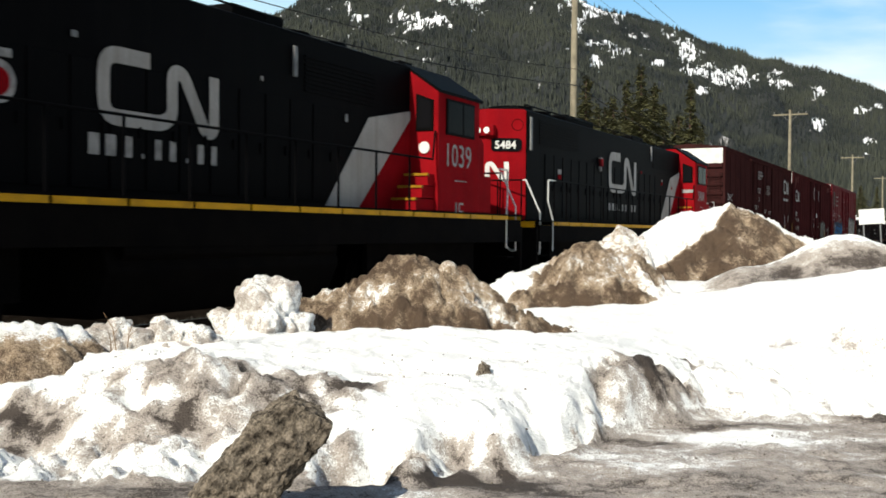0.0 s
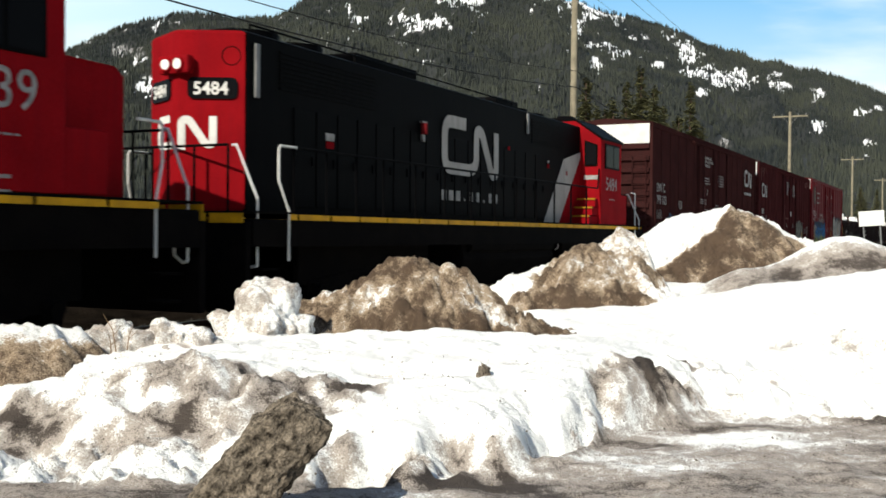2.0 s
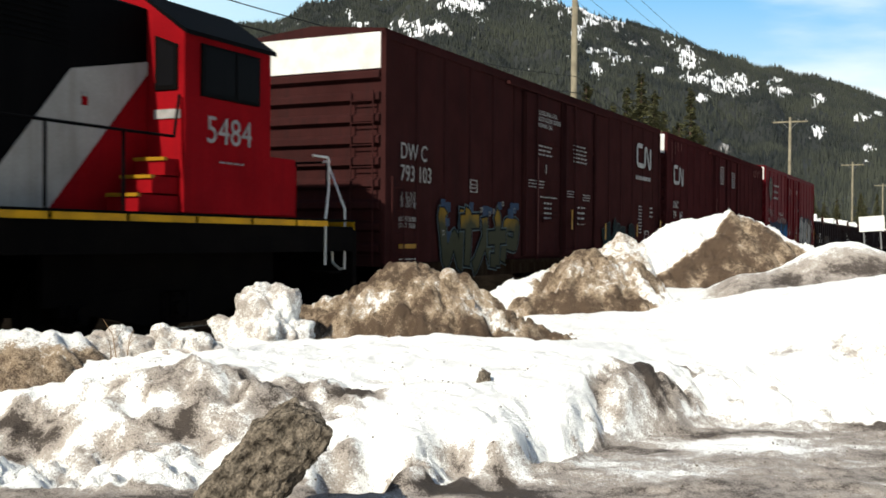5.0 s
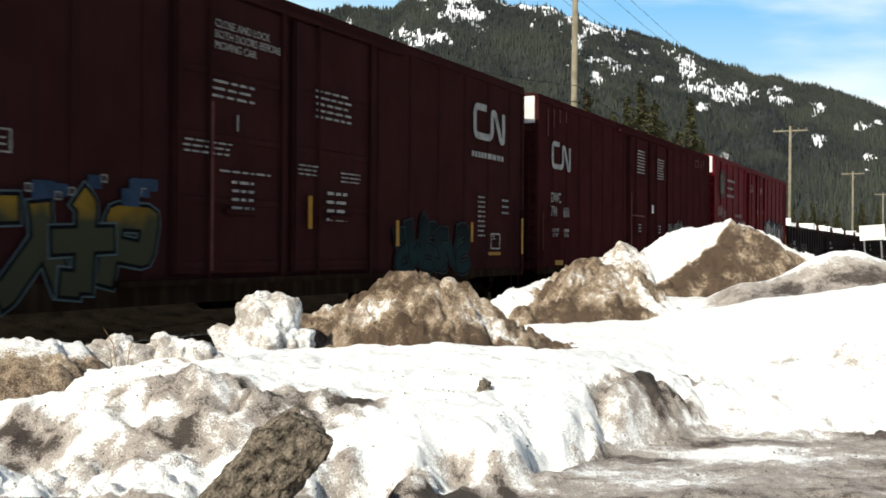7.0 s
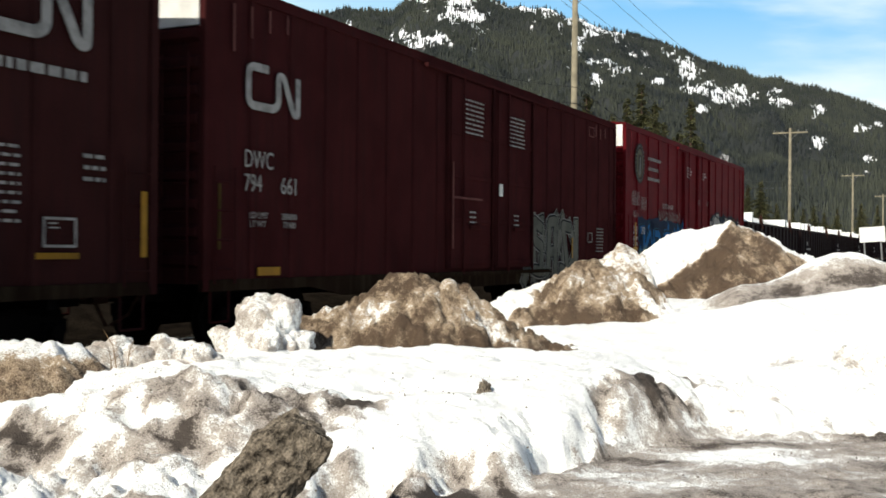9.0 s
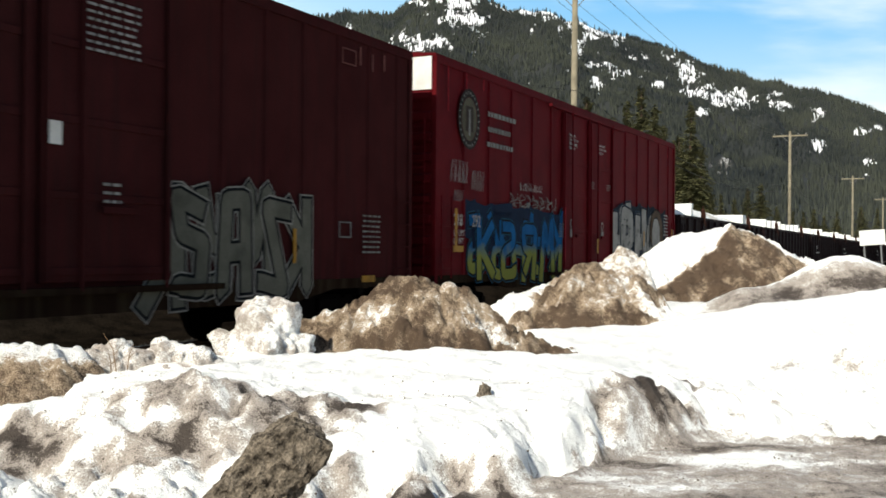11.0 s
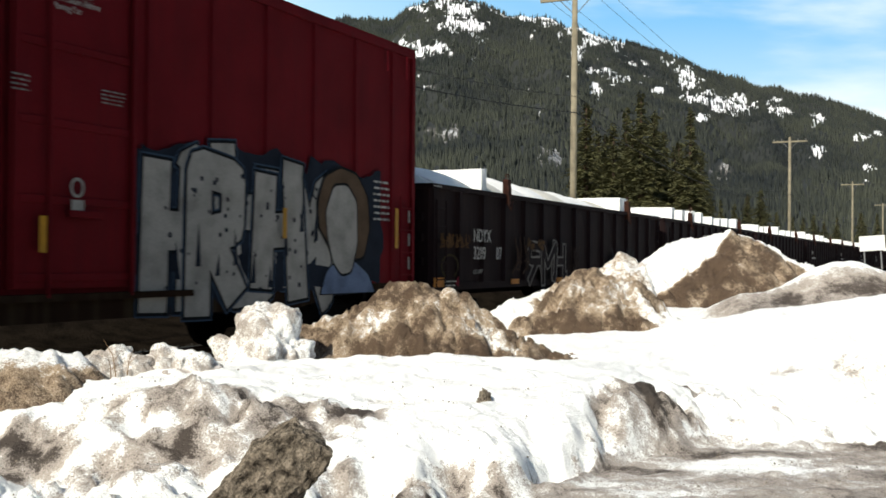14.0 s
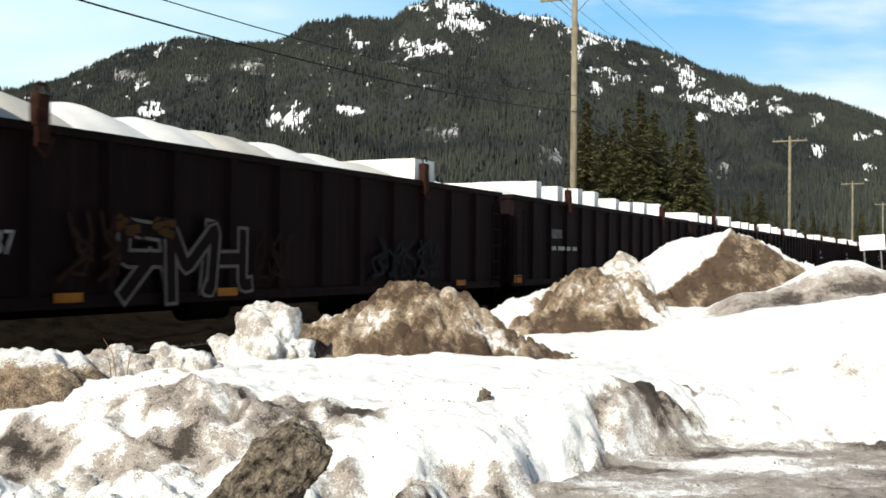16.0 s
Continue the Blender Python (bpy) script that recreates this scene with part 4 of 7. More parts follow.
def tree_material(name, colour, dark):
    m = bpy.data.materials.new(name)
    m.use_nodes = True
    nt = m.node_tree
    b = nt.nodes["Principled BSDF"]
    b.inputs["Roughness"].default_value, b.inputs["Specular IOR Level"].default_value = 0.9, 0.15
    geo, mix, co, n = nt.nodes.new("ShaderNodeNewGeometry"), nt.nodes.new("ShaderNodeMix"), nt.nodes.new("ShaderNodeTexCoord"), nt.nodes.new("ShaderNodeTexNoise")
    mix.data_type = "RGBA"
    mix.inputs["A"].default_value, mix.inputs["B"].default_value = (*dark, 1), (*colour, 1)
    n.inputs["Scale"].default_value, n.inputs["Detail"].default_value = 0.006, 5
    nt.links.new(co.outputs["Object"], n.inputs["Vector"])
    add = nt.nodes.new("ShaderNodeMath")
    add.operation, add.use_clamp = "MULTIPLY_ADD", True
    add.inputs[1].default_value = 0.55
    nt.links.new(geo.outputs["Random Per Island"], add.inputs[0])
    sub = nt.nodes.new("ShaderNodeMath")
    sub.operation = "MULTIPLY_ADD"
    sub.inputs[1].default_value, sub.inputs[2].default_value = 2.4, -0.95
    nt.links.new(n.outputs["Fac"], sub.inputs[0])
    nt.links.new(sub.outputs[0], add.inputs[2])
    nt.links.new(add.outputs[0], mix.inputs["Factor"])
    nt.links.new(mix.outputs["Result"], b.inputs["Base Color"])
    return m


FOREST = tree_material("forest", (0.045, 0.050, 0.039), (0.014, 0.018, 0.021))


def forest(name, count, seed, lo_y, hi_y, tall):
    rnd = np.random.RandomState(seed)
    n = count * 2
    y = np.sqrt(rnd.uniform(lo_y ** 2, hi_y ** 2, n))
    x = y * rnd.uniform(-0.56, 0.56, n)
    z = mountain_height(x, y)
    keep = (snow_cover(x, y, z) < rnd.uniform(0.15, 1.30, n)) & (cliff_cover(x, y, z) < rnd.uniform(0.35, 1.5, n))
    x, y, z = x[keep][:count], y[keep][:count], z[keep][:count]
    n = len(x)
    h = tall * rnd.uniform(0.55, 1.25, n)
    w = h * rnd.uniform(0.15, 0.24, n)
    seg = 5
    ang = np.arange(seg) * 2 * math.pi / seg
    vs = np.zeros((n, 2 * (seg + 1), 3))
    for tier, (z0, z1, k) in enumerate(((0.0, 0.68, 1.0), (0.42, 1.0, 0.62))):
        turn = rnd.uniform(0, 6.28, n)[:, None] + ang[None]
        o = tier * (seg + 1)
        vs[:, o:o + seg, 0] = x[:, None] + np.cos(turn) * (w * k)[:, None] * rnd.uniform(0.8, 1.2, (n, seg))
        vs[:, o:o + seg, 1] = y[:, None] + np.sin(turn) * (w * k)[:, None] * rnd.uniform(0.8, 1.2, (n, seg))
        vs[:, o:o + seg, 2] = (z + h * z0)[:, None] - 1.0
        vs[:, o + seg, 0], vs[:, o + seg, 1], vs[:, o + seg, 2] = x, y, z + h * z1
    one = [(t * 6 + i, t * 6 + (i + 1) % seg, t * 6 + seg) for t in (0, 1) for i in range(seg)]
    fs = (np.array(one)[None] + (np.arange(n) * 12)[:, None, None]).reshape(-1, 3)
    me = bpy.data.meshes.new(name)
    me.from_pydata(vs.reshape(-1, 3).tolist(), [], fs.tolist())
    me.materials.append(FOREST)
    return tagged(new(name, me), "dense dark conifer forest on the mountain side", "forest", kind="stuff")


forest("forest", 85000, 12, NEAR_Y, FAR_Y + 30, 11.5)

# sky far behind the mountain: blue, paler low down, with thin streaks of high cloud
bm = bmesh.new()
cv = [bm.verts.new(p) for p in ((-3600, 4700, -100), (3600, 4700, -100), (3600, 4700, 2400), (-3600, 4700, 2400))]
bm.faces.new(cv)
m = bpy.data.materials.new("sky_with_thin_cloud")
m.use_nodes = True
nt = m.node_tree
nt.nodes.remove(nt.nodes["Principled BSDF"])
em, co, mp, n1, n2, r1, r2, sep, mixa, mixb, add = (nt.nodes.new(k) for k in ("ShaderNodeEmission", "ShaderNodeTexCoord", "ShaderNodeMapping", "ShaderNodeTexNoise", "ShaderNodeTexNoise", "ShaderNodeMapRange", "ShaderNodeMapRange",
                                                                        "ShaderNodeSeparateXYZ", "ShaderNodeMix", "ShaderNodeMix", "ShaderNodeMath"))
mixa.data_type = mixb.data_type = "RGBA"
mixa.inputs["A"].default_value, mixa.inputs["B"].default_value = (0.60, 0.80, 0.93, 1), (0.17, 0.47, 0.84, 1)
mixb.inputs["B"].default_value = (0.82, 0.90, 0.97, 1)
r1.inputs["From Min"].default_value, r1.inputs["From Max"].default_value = 450, 1150
mp.inputs["Scale"].default_value, mp.inputs["Rotation"].default_value = (0.00075, 0.00075, 0.0034), (0, radians(10), 0)
n1.inputs["Scale"].default_value, n1.inputs["Detail"].default_value, n1.inputs["Roughness"].default_value = 1.0, 6, 0.5
n2.inputs["Scale"].default_value, n2.inputs["Detail"].default_value = 0.0007, 2
r2.interpolation_type = "SMOOTHSTEP"
r2.inputs["From Min"].default_value, r2.inputs["From Max"].default_value, r2.inputs["To Max"].default_value = 0.92, 1.28, 0.95
add.operation = "ADD"
r3, mul_ = nt.nodes.new("ShaderNodeMapRange"), nt.nodes.new("ShaderNodeMath")
r3.inputs["From Min"].default_value, r3.inputs["From Max"].default_value, r3.inputs["To Min"].default_value = -1700, 700, 0.0
mul_.operation = "MULTIPLY"
for a, b in ((co.outputs["Object"], mp.inputs["Vector"]), (co.outputs["Object"], sep.inputs[0]), (mp.outputs["Vector"], n1.inputs["Vector"]), (co.outputs["Object"], n2.inputs["Vector"]),
             (sep.outputs["Z"], r1.inputs["Value"]), (r1.outputs["Result"], mul_.inputs[0]), (sep.outputs["X"], r3.inputs["Value"]), (r3.outputs["Result"], mul_.inputs[1]), (mul_.outputs[0], mixa.inputs["Factor"]), (mixa.outputs["Result"], mixb.inputs["A"]),
             (n1.outputs["Fac"], add.inputs[0]), (n2.outputs["Fac"], add.inputs[1]), (add.outputs[0], r2.inputs["Value"]), (r2.outputs["Result"], mixb.inputs["Factor"]),
             (mixb.outputs["Result"], em.inputs["Color"]), (em.outputs[0], nt.nodes["Material Output"].inputs["Surface"])):
    nt.links.new(a, b)
cl = obj("backdrop", bm, m)
cl.visible_shadow = False
tagged(cl, "pale blue sky with thin white high cloud", "sky", kind="structure")


# ---- conifers behind the track ----
def conifer(height, spread, seed, label):
    """A fir: tapered trunk, whorls of drooping boughs, each a spray of small needle clumps."""
    rnd = random.Random(seed)
    tree = thing("conifer_tree", label, "tree", "conifers behind the track")
    bm = bmesh.new()
    rod(bm, (0, 0, -0.5), (0, 0, height * 0.55), 0.024 * height, 9, 0.014 * height)
    rod(bm, (0, 0, height * 0.55), (0, 0, height * 0.98), 0.014 * height, 7, 0.003 * height)
    part("trunk", bm, BARK, tree)
    vs, fs = [], []
    z = height * 0.08
    while z < height * 0.985:
        k = 1 - z / height
        reach = spread * (k ** 0.75) * rnd.uniform(0.75, 1.1) + 0.12
        count = 9 + int(8 * k)
        for i in range(count):
            a = rnd.uniform(0, 6.283)
            ln = reach * (rnd.uniform(0.35, 0.95) if rnd.random() < 0.8 else rnd.uniform(0.9, 1.35))
            droop = rnd.uniform(0.05, 0.50)
            rise = rnd.uniform(-0.035, 0.035) * height
            ca, sa = math.cos(a), math.sin(a)
            clumps = max(4, int(ln / 0.15))
            for j in range(clumps):
                t = (j + rnd.random()) / clumps
                r = ln * (0.08 + 0.92 * t)
                zc = z + rise - droop * r * t + rnd.uniform(-0.16, 0.16)
                wd = (0.30 + 0.34 * (1 - t)) * (0.6 + 0.5 * k)
                off = rnd.uniform(-1, 1) * 0.7 * wd
                cx, cy = ca * r - sa * off, sa * r + ca * off
                o = len(vs)
                tilt = rnd.uniform(-0.25, 0.25)
                for du, dv, dz in ((-0.1, -0.5, tilt), (0.9, rnd.uniform(-0.2, 0.2), -0.28), (-0.1, 0.5, -tilt), (0.1, 0, -0.35)):
                    u, v = du * wd, dv * wd
                    vs.append((cx + ca * u - sa * v, cy + sa * u + ca * v, zc + dz * wd))
                fs += [(o, o + 1, o + 2), (o, o + 3, o + 1), (o + 2, o + 1, o + 3)]
        z += height * 0.022 * rnd.uniform(0.7, 1.3) + 0.05
    me = bpy.data.meshes.new("crown")
    me.from_pydata(vs, [], fs)
    me.materials.append(CROWN)
    crown = new("crown", me)
    crown.parent = tree
    return tree


CROWN = tree_material("crown_needles", (0.105, 0.100, 0.042), (0.040, 0.043, 0.022))
kinds = [conifer(16, 4.2, 1, "tall full olive-green conifer with drooping boughs"), conifer(16, 3.3, 2, "tall narrow olive-green conifer"), conifer(15, 4.6, 3, "broad dark-green conifer with ragged boughs")]


def stand(px, dist, top_rise, kind, turn):
    """Where a tree stands: bearing, metres ahead, how high its tip reaches."""
    h = EYE_Z + (top_rise + SKEW * px) * dist
    k = h / (16 if kind < 2 else 15)
    return Matrix.Translation((px * dist, dist, 0)) @ pose(0, 0, 0, 0, 0, turn) @ Matrix.Diagonal((k, k, k, 1))


SPOTS = [(0.134, 96, 0.148, 0, 10), (0.160, 92, 0.128, 2, 60), (0.186, 90, 0.158, 0, 100), (0.198, 97, 0.140, 2, 200), (0.172, 104, 0.142, 1, 140), (0.233, 88, 0.142, 1, 30), (0.222, 99, 0.112, 2, 250),
         (0.243, 96, 0.100, 0, 300), (0.146, 108, 0.120, 2, 20), (0.208, 110, 0.120, 1, 70), (0.128, 104, 0.100, 2, 170), (0.287, 120, 0.062, 0, 5), (0.300, 125, 0.066, 2, 77), (0.262, 130, 0.056, 1, 50), (0.275, 150, 0.052, 2, 111),
         (0.252, 140, 0.060, 0, 210), (0.330, 170, 0.040, 1, 20), (0.350, 180, 0.042, 2, 90), (0.315, 160, 0.045, 0, 150), (0.372, 220, 0.040, 0, 80), (0.395, 230, 0.045, 2, 33), (0.41, 240, 0.043, 1, 12), (0.34, 240, 0.04, 0, 64), (0.36, 260, 0.036, 2, 44), (0.43, 240, 0.045, 0, 4)]
for k, spot in enumerate(SPOTS):
    src = kinds[spot[3]]
    m = stand(*spot)
    t = copy_thing(src, m)
    t.scale = m.to_scale()
for src, spot in zip(kinds, ((0.152, 100, 0.118, 0, 0), (0.218, 93, 0.106, 1, 0), (0.178, 99, 0.125, 2, 0))):
    src.matrix_basis = stand(*spot)

# ---- pole line, parallel to the track ----
POLES = [(-21.7, -8.5), (5.6, 46), (32.8, 100.4), (59.9, 155), (87, 209.5), (114.2, 264)]
ARM_Z = 12.95


def power_pole(x, y, lean):
    p = thing("utility_pole", "tall weathered wooden utility pole with a crossarm", "utility pole", "pole line")
    bm = bmesh.new()
    rod(bm, (0, 0, -0.6), (0, 0, 13.4), 0.17, 12, 0.12)
    part("shaft", bm, POLEWOOD, p, smooth=True)
    bm = bmesh.new()
    box(bm, -0.06, 0.06, -1.6, 1.6, ARM_Z - 0.07, ARM_Z + 0.07, bevel=0.01)
    arm = part("crossarm", bm, POLEWOOD, p)
    bm = bmesh.new()
    rod(bm, (0.06, -0.75, ARM_Z), (0.06, 0, ARM_Z - 0.75), 0.02, 5)
    rod(bm, (0.06, 0.75, ARM_Z), (0.06, 0, ARM_Z - 0.75), 0.02, 5)
    part("brace", bm, GRILLE, p)
    for d in (-1.45, -0.75, 0.75, 1.45):
        bm = bmesh.new()
        rod(bm, (0, d, ARM_Z + 0.07), (0, d, ARM_Z + 0.17), 0.02, 6)
        rod(bm, (0, d, ARM_Z + 0.15), (0, d, ARM_Z + 0.27), 0.055, 8, 0.04)
        part("insulator", bm, GRILLE, p)
    p.matrix_basis = pose(x, y, 0, 0, lean, HEAD)
    return p


first = power_pole(*POLES[1], 0.5)
for x, y in POLES[:1] + POLES[2:]:
    copy_thing(first, pose(x, y, 0, 0, 0.8, HEAD))


def cable(z, d, sag, r, label):
    for (ax, ay), (bx, by) in zip(POLES, POLES[1:]):
        a, b = Vector((ax, ay, z)) + N * d, Vector((bx, by, z)) + N * d
        pts = []
        for i in range(25):
            t = i / 24
            p = a.lerp(b, t)
            p.z -= sag * 4 * t * (1 - t)
            pts.append(p)
        cu = bpy.data.curves.new("cable", "CURVE")
        cu.dimensions, cu.bevel_depth, cu.bevel_resolution = "3D", r, 1
        sp = cu.splines.new("POLY")
        sp.points.add(len(pts) - 1)
        for q, p in zip(sp.points, pts):
            q.co = (*p, 1)
        cu.materials.append(CABLE)
        tagged(new("cable", cu), label, "cable", "cables of the pole line")


for d in (-1.45, -0.75, 0.75, 1.45):
    cable(ARM_Z + 0.22, d, 0.9, 0.009, "thin bare wire strung between the poles")
cable(7.9, -0.15, 1.5, 0.020, "thick black cable strung between the poles")
cable(8.6, -0.15, 1.7, 0.014, "black cable strung between the poles")

# ---- sign board on posts, beyond the heaps ----
sign = thing("sign_board", "blank white sign board on two thin posts", "sign")
bm = bmesh.new()
box(bm, -0.55, 0.55, -0.015, 0.015, 1.75, 2.42, bevel=0.005)
part("board", bm, WHITE, sign)
for x in (-0.36, 0.36):
    bm = bmesh.new()
    box(bm, x - 0.03, x + 0.03, 0.017, 0.07, -0.4, 2.3)
    part("post", bm, GRILLE, sign)
sign.matrix_basis = pose(19.2, 47, 0.25, 0, -4, -6)


# ---- the train: every vehicle's own x runs back along the train from its front, z is up from the rails, -y is the sunless side seen ----
CONSIST, WHEELS = [], []     # (thing, metres along the track at the start, turn-free offset), (wheelset, radius)
START = 40.44


def wheel_mesh(r):
    bm = bmesh.new()
    for s in (-1, 1):
        prof = [(0.10, -0.09), (0.12, -0.05), (r * 0.55, -0.03), (r * 0.86, -0.055), (r, -0.07), (r * 1.0, 0.03), (r * 1.06, 0.045), (r * 1.06, 0.07), (r * 0.84, 0.06), (r * 0.5, 0.02), (0.12, 0.06), (0.10, 0.07)]
        n = 24
        rings = []
        for i in range(n):
            a = 2 * math.pi * i / n
            rings.append([bm.verts.new((q * math.cos(a), s * (0.755 - w), q * math.sin(a))) for q, w in prof])
        for i in range(n):
            a, b = rings[i], rings[(i + 1) % n]
            for j in range(len(prof)):
                bm.faces.new((a[j], a[(j + 1) % len(prof)], b[(j + 1) % len(prof)], b[j]))
        # lightening holes as raised ribs, so that turning shows
        for i in range(6):
            a = 2 * math.pi * i / 6
            rod(bm, (0.14 * math.cos(a), s * 0.80, 0.14 * math.sin(a)), (r * 0.8 * math.cos(a), s * 0.81, r * 0.8 * math.sin(a)), 0.018, 5)
    rod(bm, (0, -1.0, 0), (0, 1.0, 0), 0.085, 12)
    bmesh.ops.recalc_face_normals(bm, faces=bm.faces)
    me = bpy.data.meshes.new("wheelset")
    bm.to_mesh(me)
    bm.free()
    me.materials.append(UNDER)
    return me


WHEEL36, WHEEL42 = wheel_mesh(0.457), wheel_mesh(0.53)


def bogie(car, x, axles, r, wheel, yside, tall=0.0):
    """A truck: two cast side frames with springs, a bolster, its wheelsets."""
    b = new("bogie")
    b.parent, b.location = car, (x, 0, 0)
    half = axles[-1]
    for s in (-1, 1):
        bm = bmesh.new()
        y = s * yside
        prism(bm, [(-half - 0.25, r - 0.02), (-half - 0.25, r + 0.16), (-half + 0.35, r + 0.22), (-0.5, r + 0.30), (0.5, r + 0.30), (half - 0.35, r + 0.22), (half + 0.25, r + 0.16), (half + 0.25, r - 0.02),
                   (half - 0.3, r - 0.02), (0.55, r - 0.22), (-0.55, r - 0.22), (-half + 0.3, r - 0.02)], "y", y - 0.07, y + 0.07, bevel=0.015)
        for a in axles:
            box(bm, a - 0.14, a + 0.14, y - 0.12, y + 0.12, r - 0.13, r + 0.13, bevel=0.02)
            rod(bm, (a, y, r), (a, y + s * 0.19, r), 0.10, 10)
        for k in (-0.22, 0, 0.22):
            rod(bm, (k, y + s * 0.04, r - 0.16), (k, y + s * 0.04, r + 0.2), 0.085, 8)
        if tall:
            prism(bm, [(-half - 0.5, r + 0.1), (-half - 0.5, tall), (half + 0.5, tall), (half + 0.5, r + 0.1)], "y", y - 0.05, y + 0.05, bevel=0.01)
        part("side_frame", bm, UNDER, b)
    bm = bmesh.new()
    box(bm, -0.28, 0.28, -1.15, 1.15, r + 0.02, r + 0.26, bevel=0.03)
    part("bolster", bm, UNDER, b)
    for a in axles:
        w = new("wheelset", wheel)
        w.parent, w.location = b, (a, 0, r)
        WHEELS.append((w, (a, 0, r), r, len(WHEELS)))
    return b


def coupler(car, x, s):
    bm = bmesh.new()
    box(bm, min(x, x + s * 0.42), max(x, x + s * 0.42), -0.09, 0.09, 0.76, 0.94, bevel=0.02)
    box(bm, min(x + s * 0.33, x + s * 0.60), max(x + s * 0.33, x + s * 0.60), -0.17, 0.13, 0.70, 1.0, bevel=0.04)
    pipe(bm, [(x, -0.45, 0.85), (x + s * 0.2, -0.42, 0.55), (x + s * 0.4, -0.3, 0.42)], 0.022, 6)
    part("coupler", bm, RUST if s else UNDER, car, "rusty knuckle coupler with an air hose")


def ladder(car, x0, x1, y, z0, z1, rungs, mat, along="x"):
    bm = bmesh.new()
    def at(v, z):
        return (v, y, z) if along == "x" else (y, v, z)
    for v in (x0, x1):
        rod(bm, at(v, z0), at(v, z1), 0.016, 6)
    for i in range(rungs):
        z = z0 + (z1 - z0) * (i + 0.5) / rungs
        rod(bm, at(x0, z), at(x1, z), 0.013, 6)
    return part("ladder", bm, mat, car)


def graffiti(car, x0, x1, z0, z1, letters, fill, line, y, seed, lean=0.1, label="", back=None, thin=1.0):
    """Spray paint: fat bent letter-like shapes that mean nothing, each with a darker edge, on a cloudy ground."""
    rnd = random.Random(seed)
    w, h = (x1 - x0) / letters, z1 - z0
    if back is not None:
        bm = bmesh.new()
        n = 60
        tops = [z1 - 0.02 + 0.16 * h * float(fbm(i * 0.21 + seed, seed * 1.7, 3)) for i in range(n + 1)]
        lows = [z0 + 0.06 * h + 0.14 * h * float(fbm(i * 0.27 + seed, 5 + seed, 3)) for i in range(n + 1)]
        up_ = [bm.verts.new((x0 - 0.1 + (x1 - x0 + 0.2) * i / n, y + 0.002, z)) for i, z in enumerate(tops)]
        dn_ = [bm.verts.new((x0 - 0.1 + (x1 - x0 + 0.2) * i / n, y + 0.002, z)) for i, z in enumerate(lows)]
        for i in range(n):
            bm.faces.new((dn_[i], dn_[i + 1], up_[i + 1], up_[i]))
        part("graffiti_ground", bm, back, car, "dark spray-painted ground of the graffiti")
    for i in range(letters):
        bm, bo = bmesh.new(), bmesh.new()
        cx = x0 + (i + 0.5) * w
        for k in range(4):
            sets = ((0.04, 0.35, 0.62, 0.96), (0.93, 0.65, 0.5, 0.06), (0.30, 0.45, 0.6, 0.72), (0.10, 0.14, 0.2, 0.35))[k]
            pts = [(cx + rnd.uniform(-0.55, 0.55) * w + lean * h * (v - 0.5), z0 + h * (v + rnd.uniform(-0.03, 0.03))) for v in sets]
            path = rounded(pts, 0.12 * w, 3)
            wd = thin * w * rnd.uniform(0.20, 0.32)
            layer = 0.0035 * (k + 4 * (i % 2))
            b1, b2 = bmesh.new(), bmesh.new()
            band(b1, path, wd, y - layer - 0.0015, 0.0012)
            band(b2, [path[0] + (path[0] - path[1]).normalized() * wd * 0.2] + path + [path[-1] + (path[-1] - path[-2]).normalized() * wd * 0.2], wd * 1.4, y - layer, 0.001)
            for src, dst in ((b1, bm), (b2, bo)):
                me = bpy.data.meshes.new("tmp")
                src.to_mesh(me)
                src.free()
                dst.from_mesh(me)
                bpy.data.meshes.remove(me)
        g = part("graffiti_letter", bm, fill, car, label)
        part("outline", bo, line, g)


# strokes of block shapes in a unit square
STROKES = {
    "W": [[(0, 1), (0.25, 0), (0.5, 0.6), (0.75, 0), (1, 1)]], "I": [[(0.5, 0), (0.5, 1)], [(0.15, 0.92), (0.9, 0.92)]], "Y": [[(0, 0.95), (0.45, 0.45), (1, 1)], [(0.45, 0.5), (0.45, 0)]],
    "T": [[(0.5, 0), (0.5, 1)], [(0, 0.6), (1, 0.6)], [(0.5, 0.06), (0.95, 0.06)]], "P": [[(0.15, 0), (0.15, 0.93), (0.9, 0.93), (0.9, 0.45), (0.15, 0.45)]],
    "A": [[(0.0, 0), (0.16, 0.92), (0.8, 0.92), (1, 0)], [(0.1, 0.40), (0.9, 0.40)]], "R": [[(0.12, 0), (0.12, 0.92), (0.9, 0.92), (0.9, 0.5), (0.12, 0.5)], [(0.5, 0.5), (1, 0)]],
    "H": [[(0.1, 0), (0.1, 1)], [(0.9, 0), (0.9, 1)], [(0.1, 0.5), (0.9, 0.55)]], "K": [[(0.1, 0), (0.1, 1)], [(1, 1), (0.2, 0.5), (1, 0)]], "Z": [[(0, 0.9), (0.9, 0.9), (0.1, 0.1), (1, 0.1)]],
    "E": [[(0.95, 0.92), (0.12, 0.92), (0.12, 0.08), (1, 0.08)], [(0.12, 0.5), (0.8, 0.5)]], "M": [[(0, 0), (0.1, 0.95), (0.5, 0.35), (0.9, 0.95), (1, 0)]], "N": [[(0, 0), (0.05, 0.95), (0.9, 0.05), (1, 1)]],
    "S": [[(0.9, 0.85), (0.2, 0.95), (0.15, 0.55), (0.85, 0.45), (0.8, 0.08), (0.05, 0.1)]], "O": [[(0.5, 0.05), (0.1, 0.2), (0.1, 0.8), (0.5, 0.95), (0.9, 0.8), (0.9, 0.2), (0.45, 0.05)]],
}


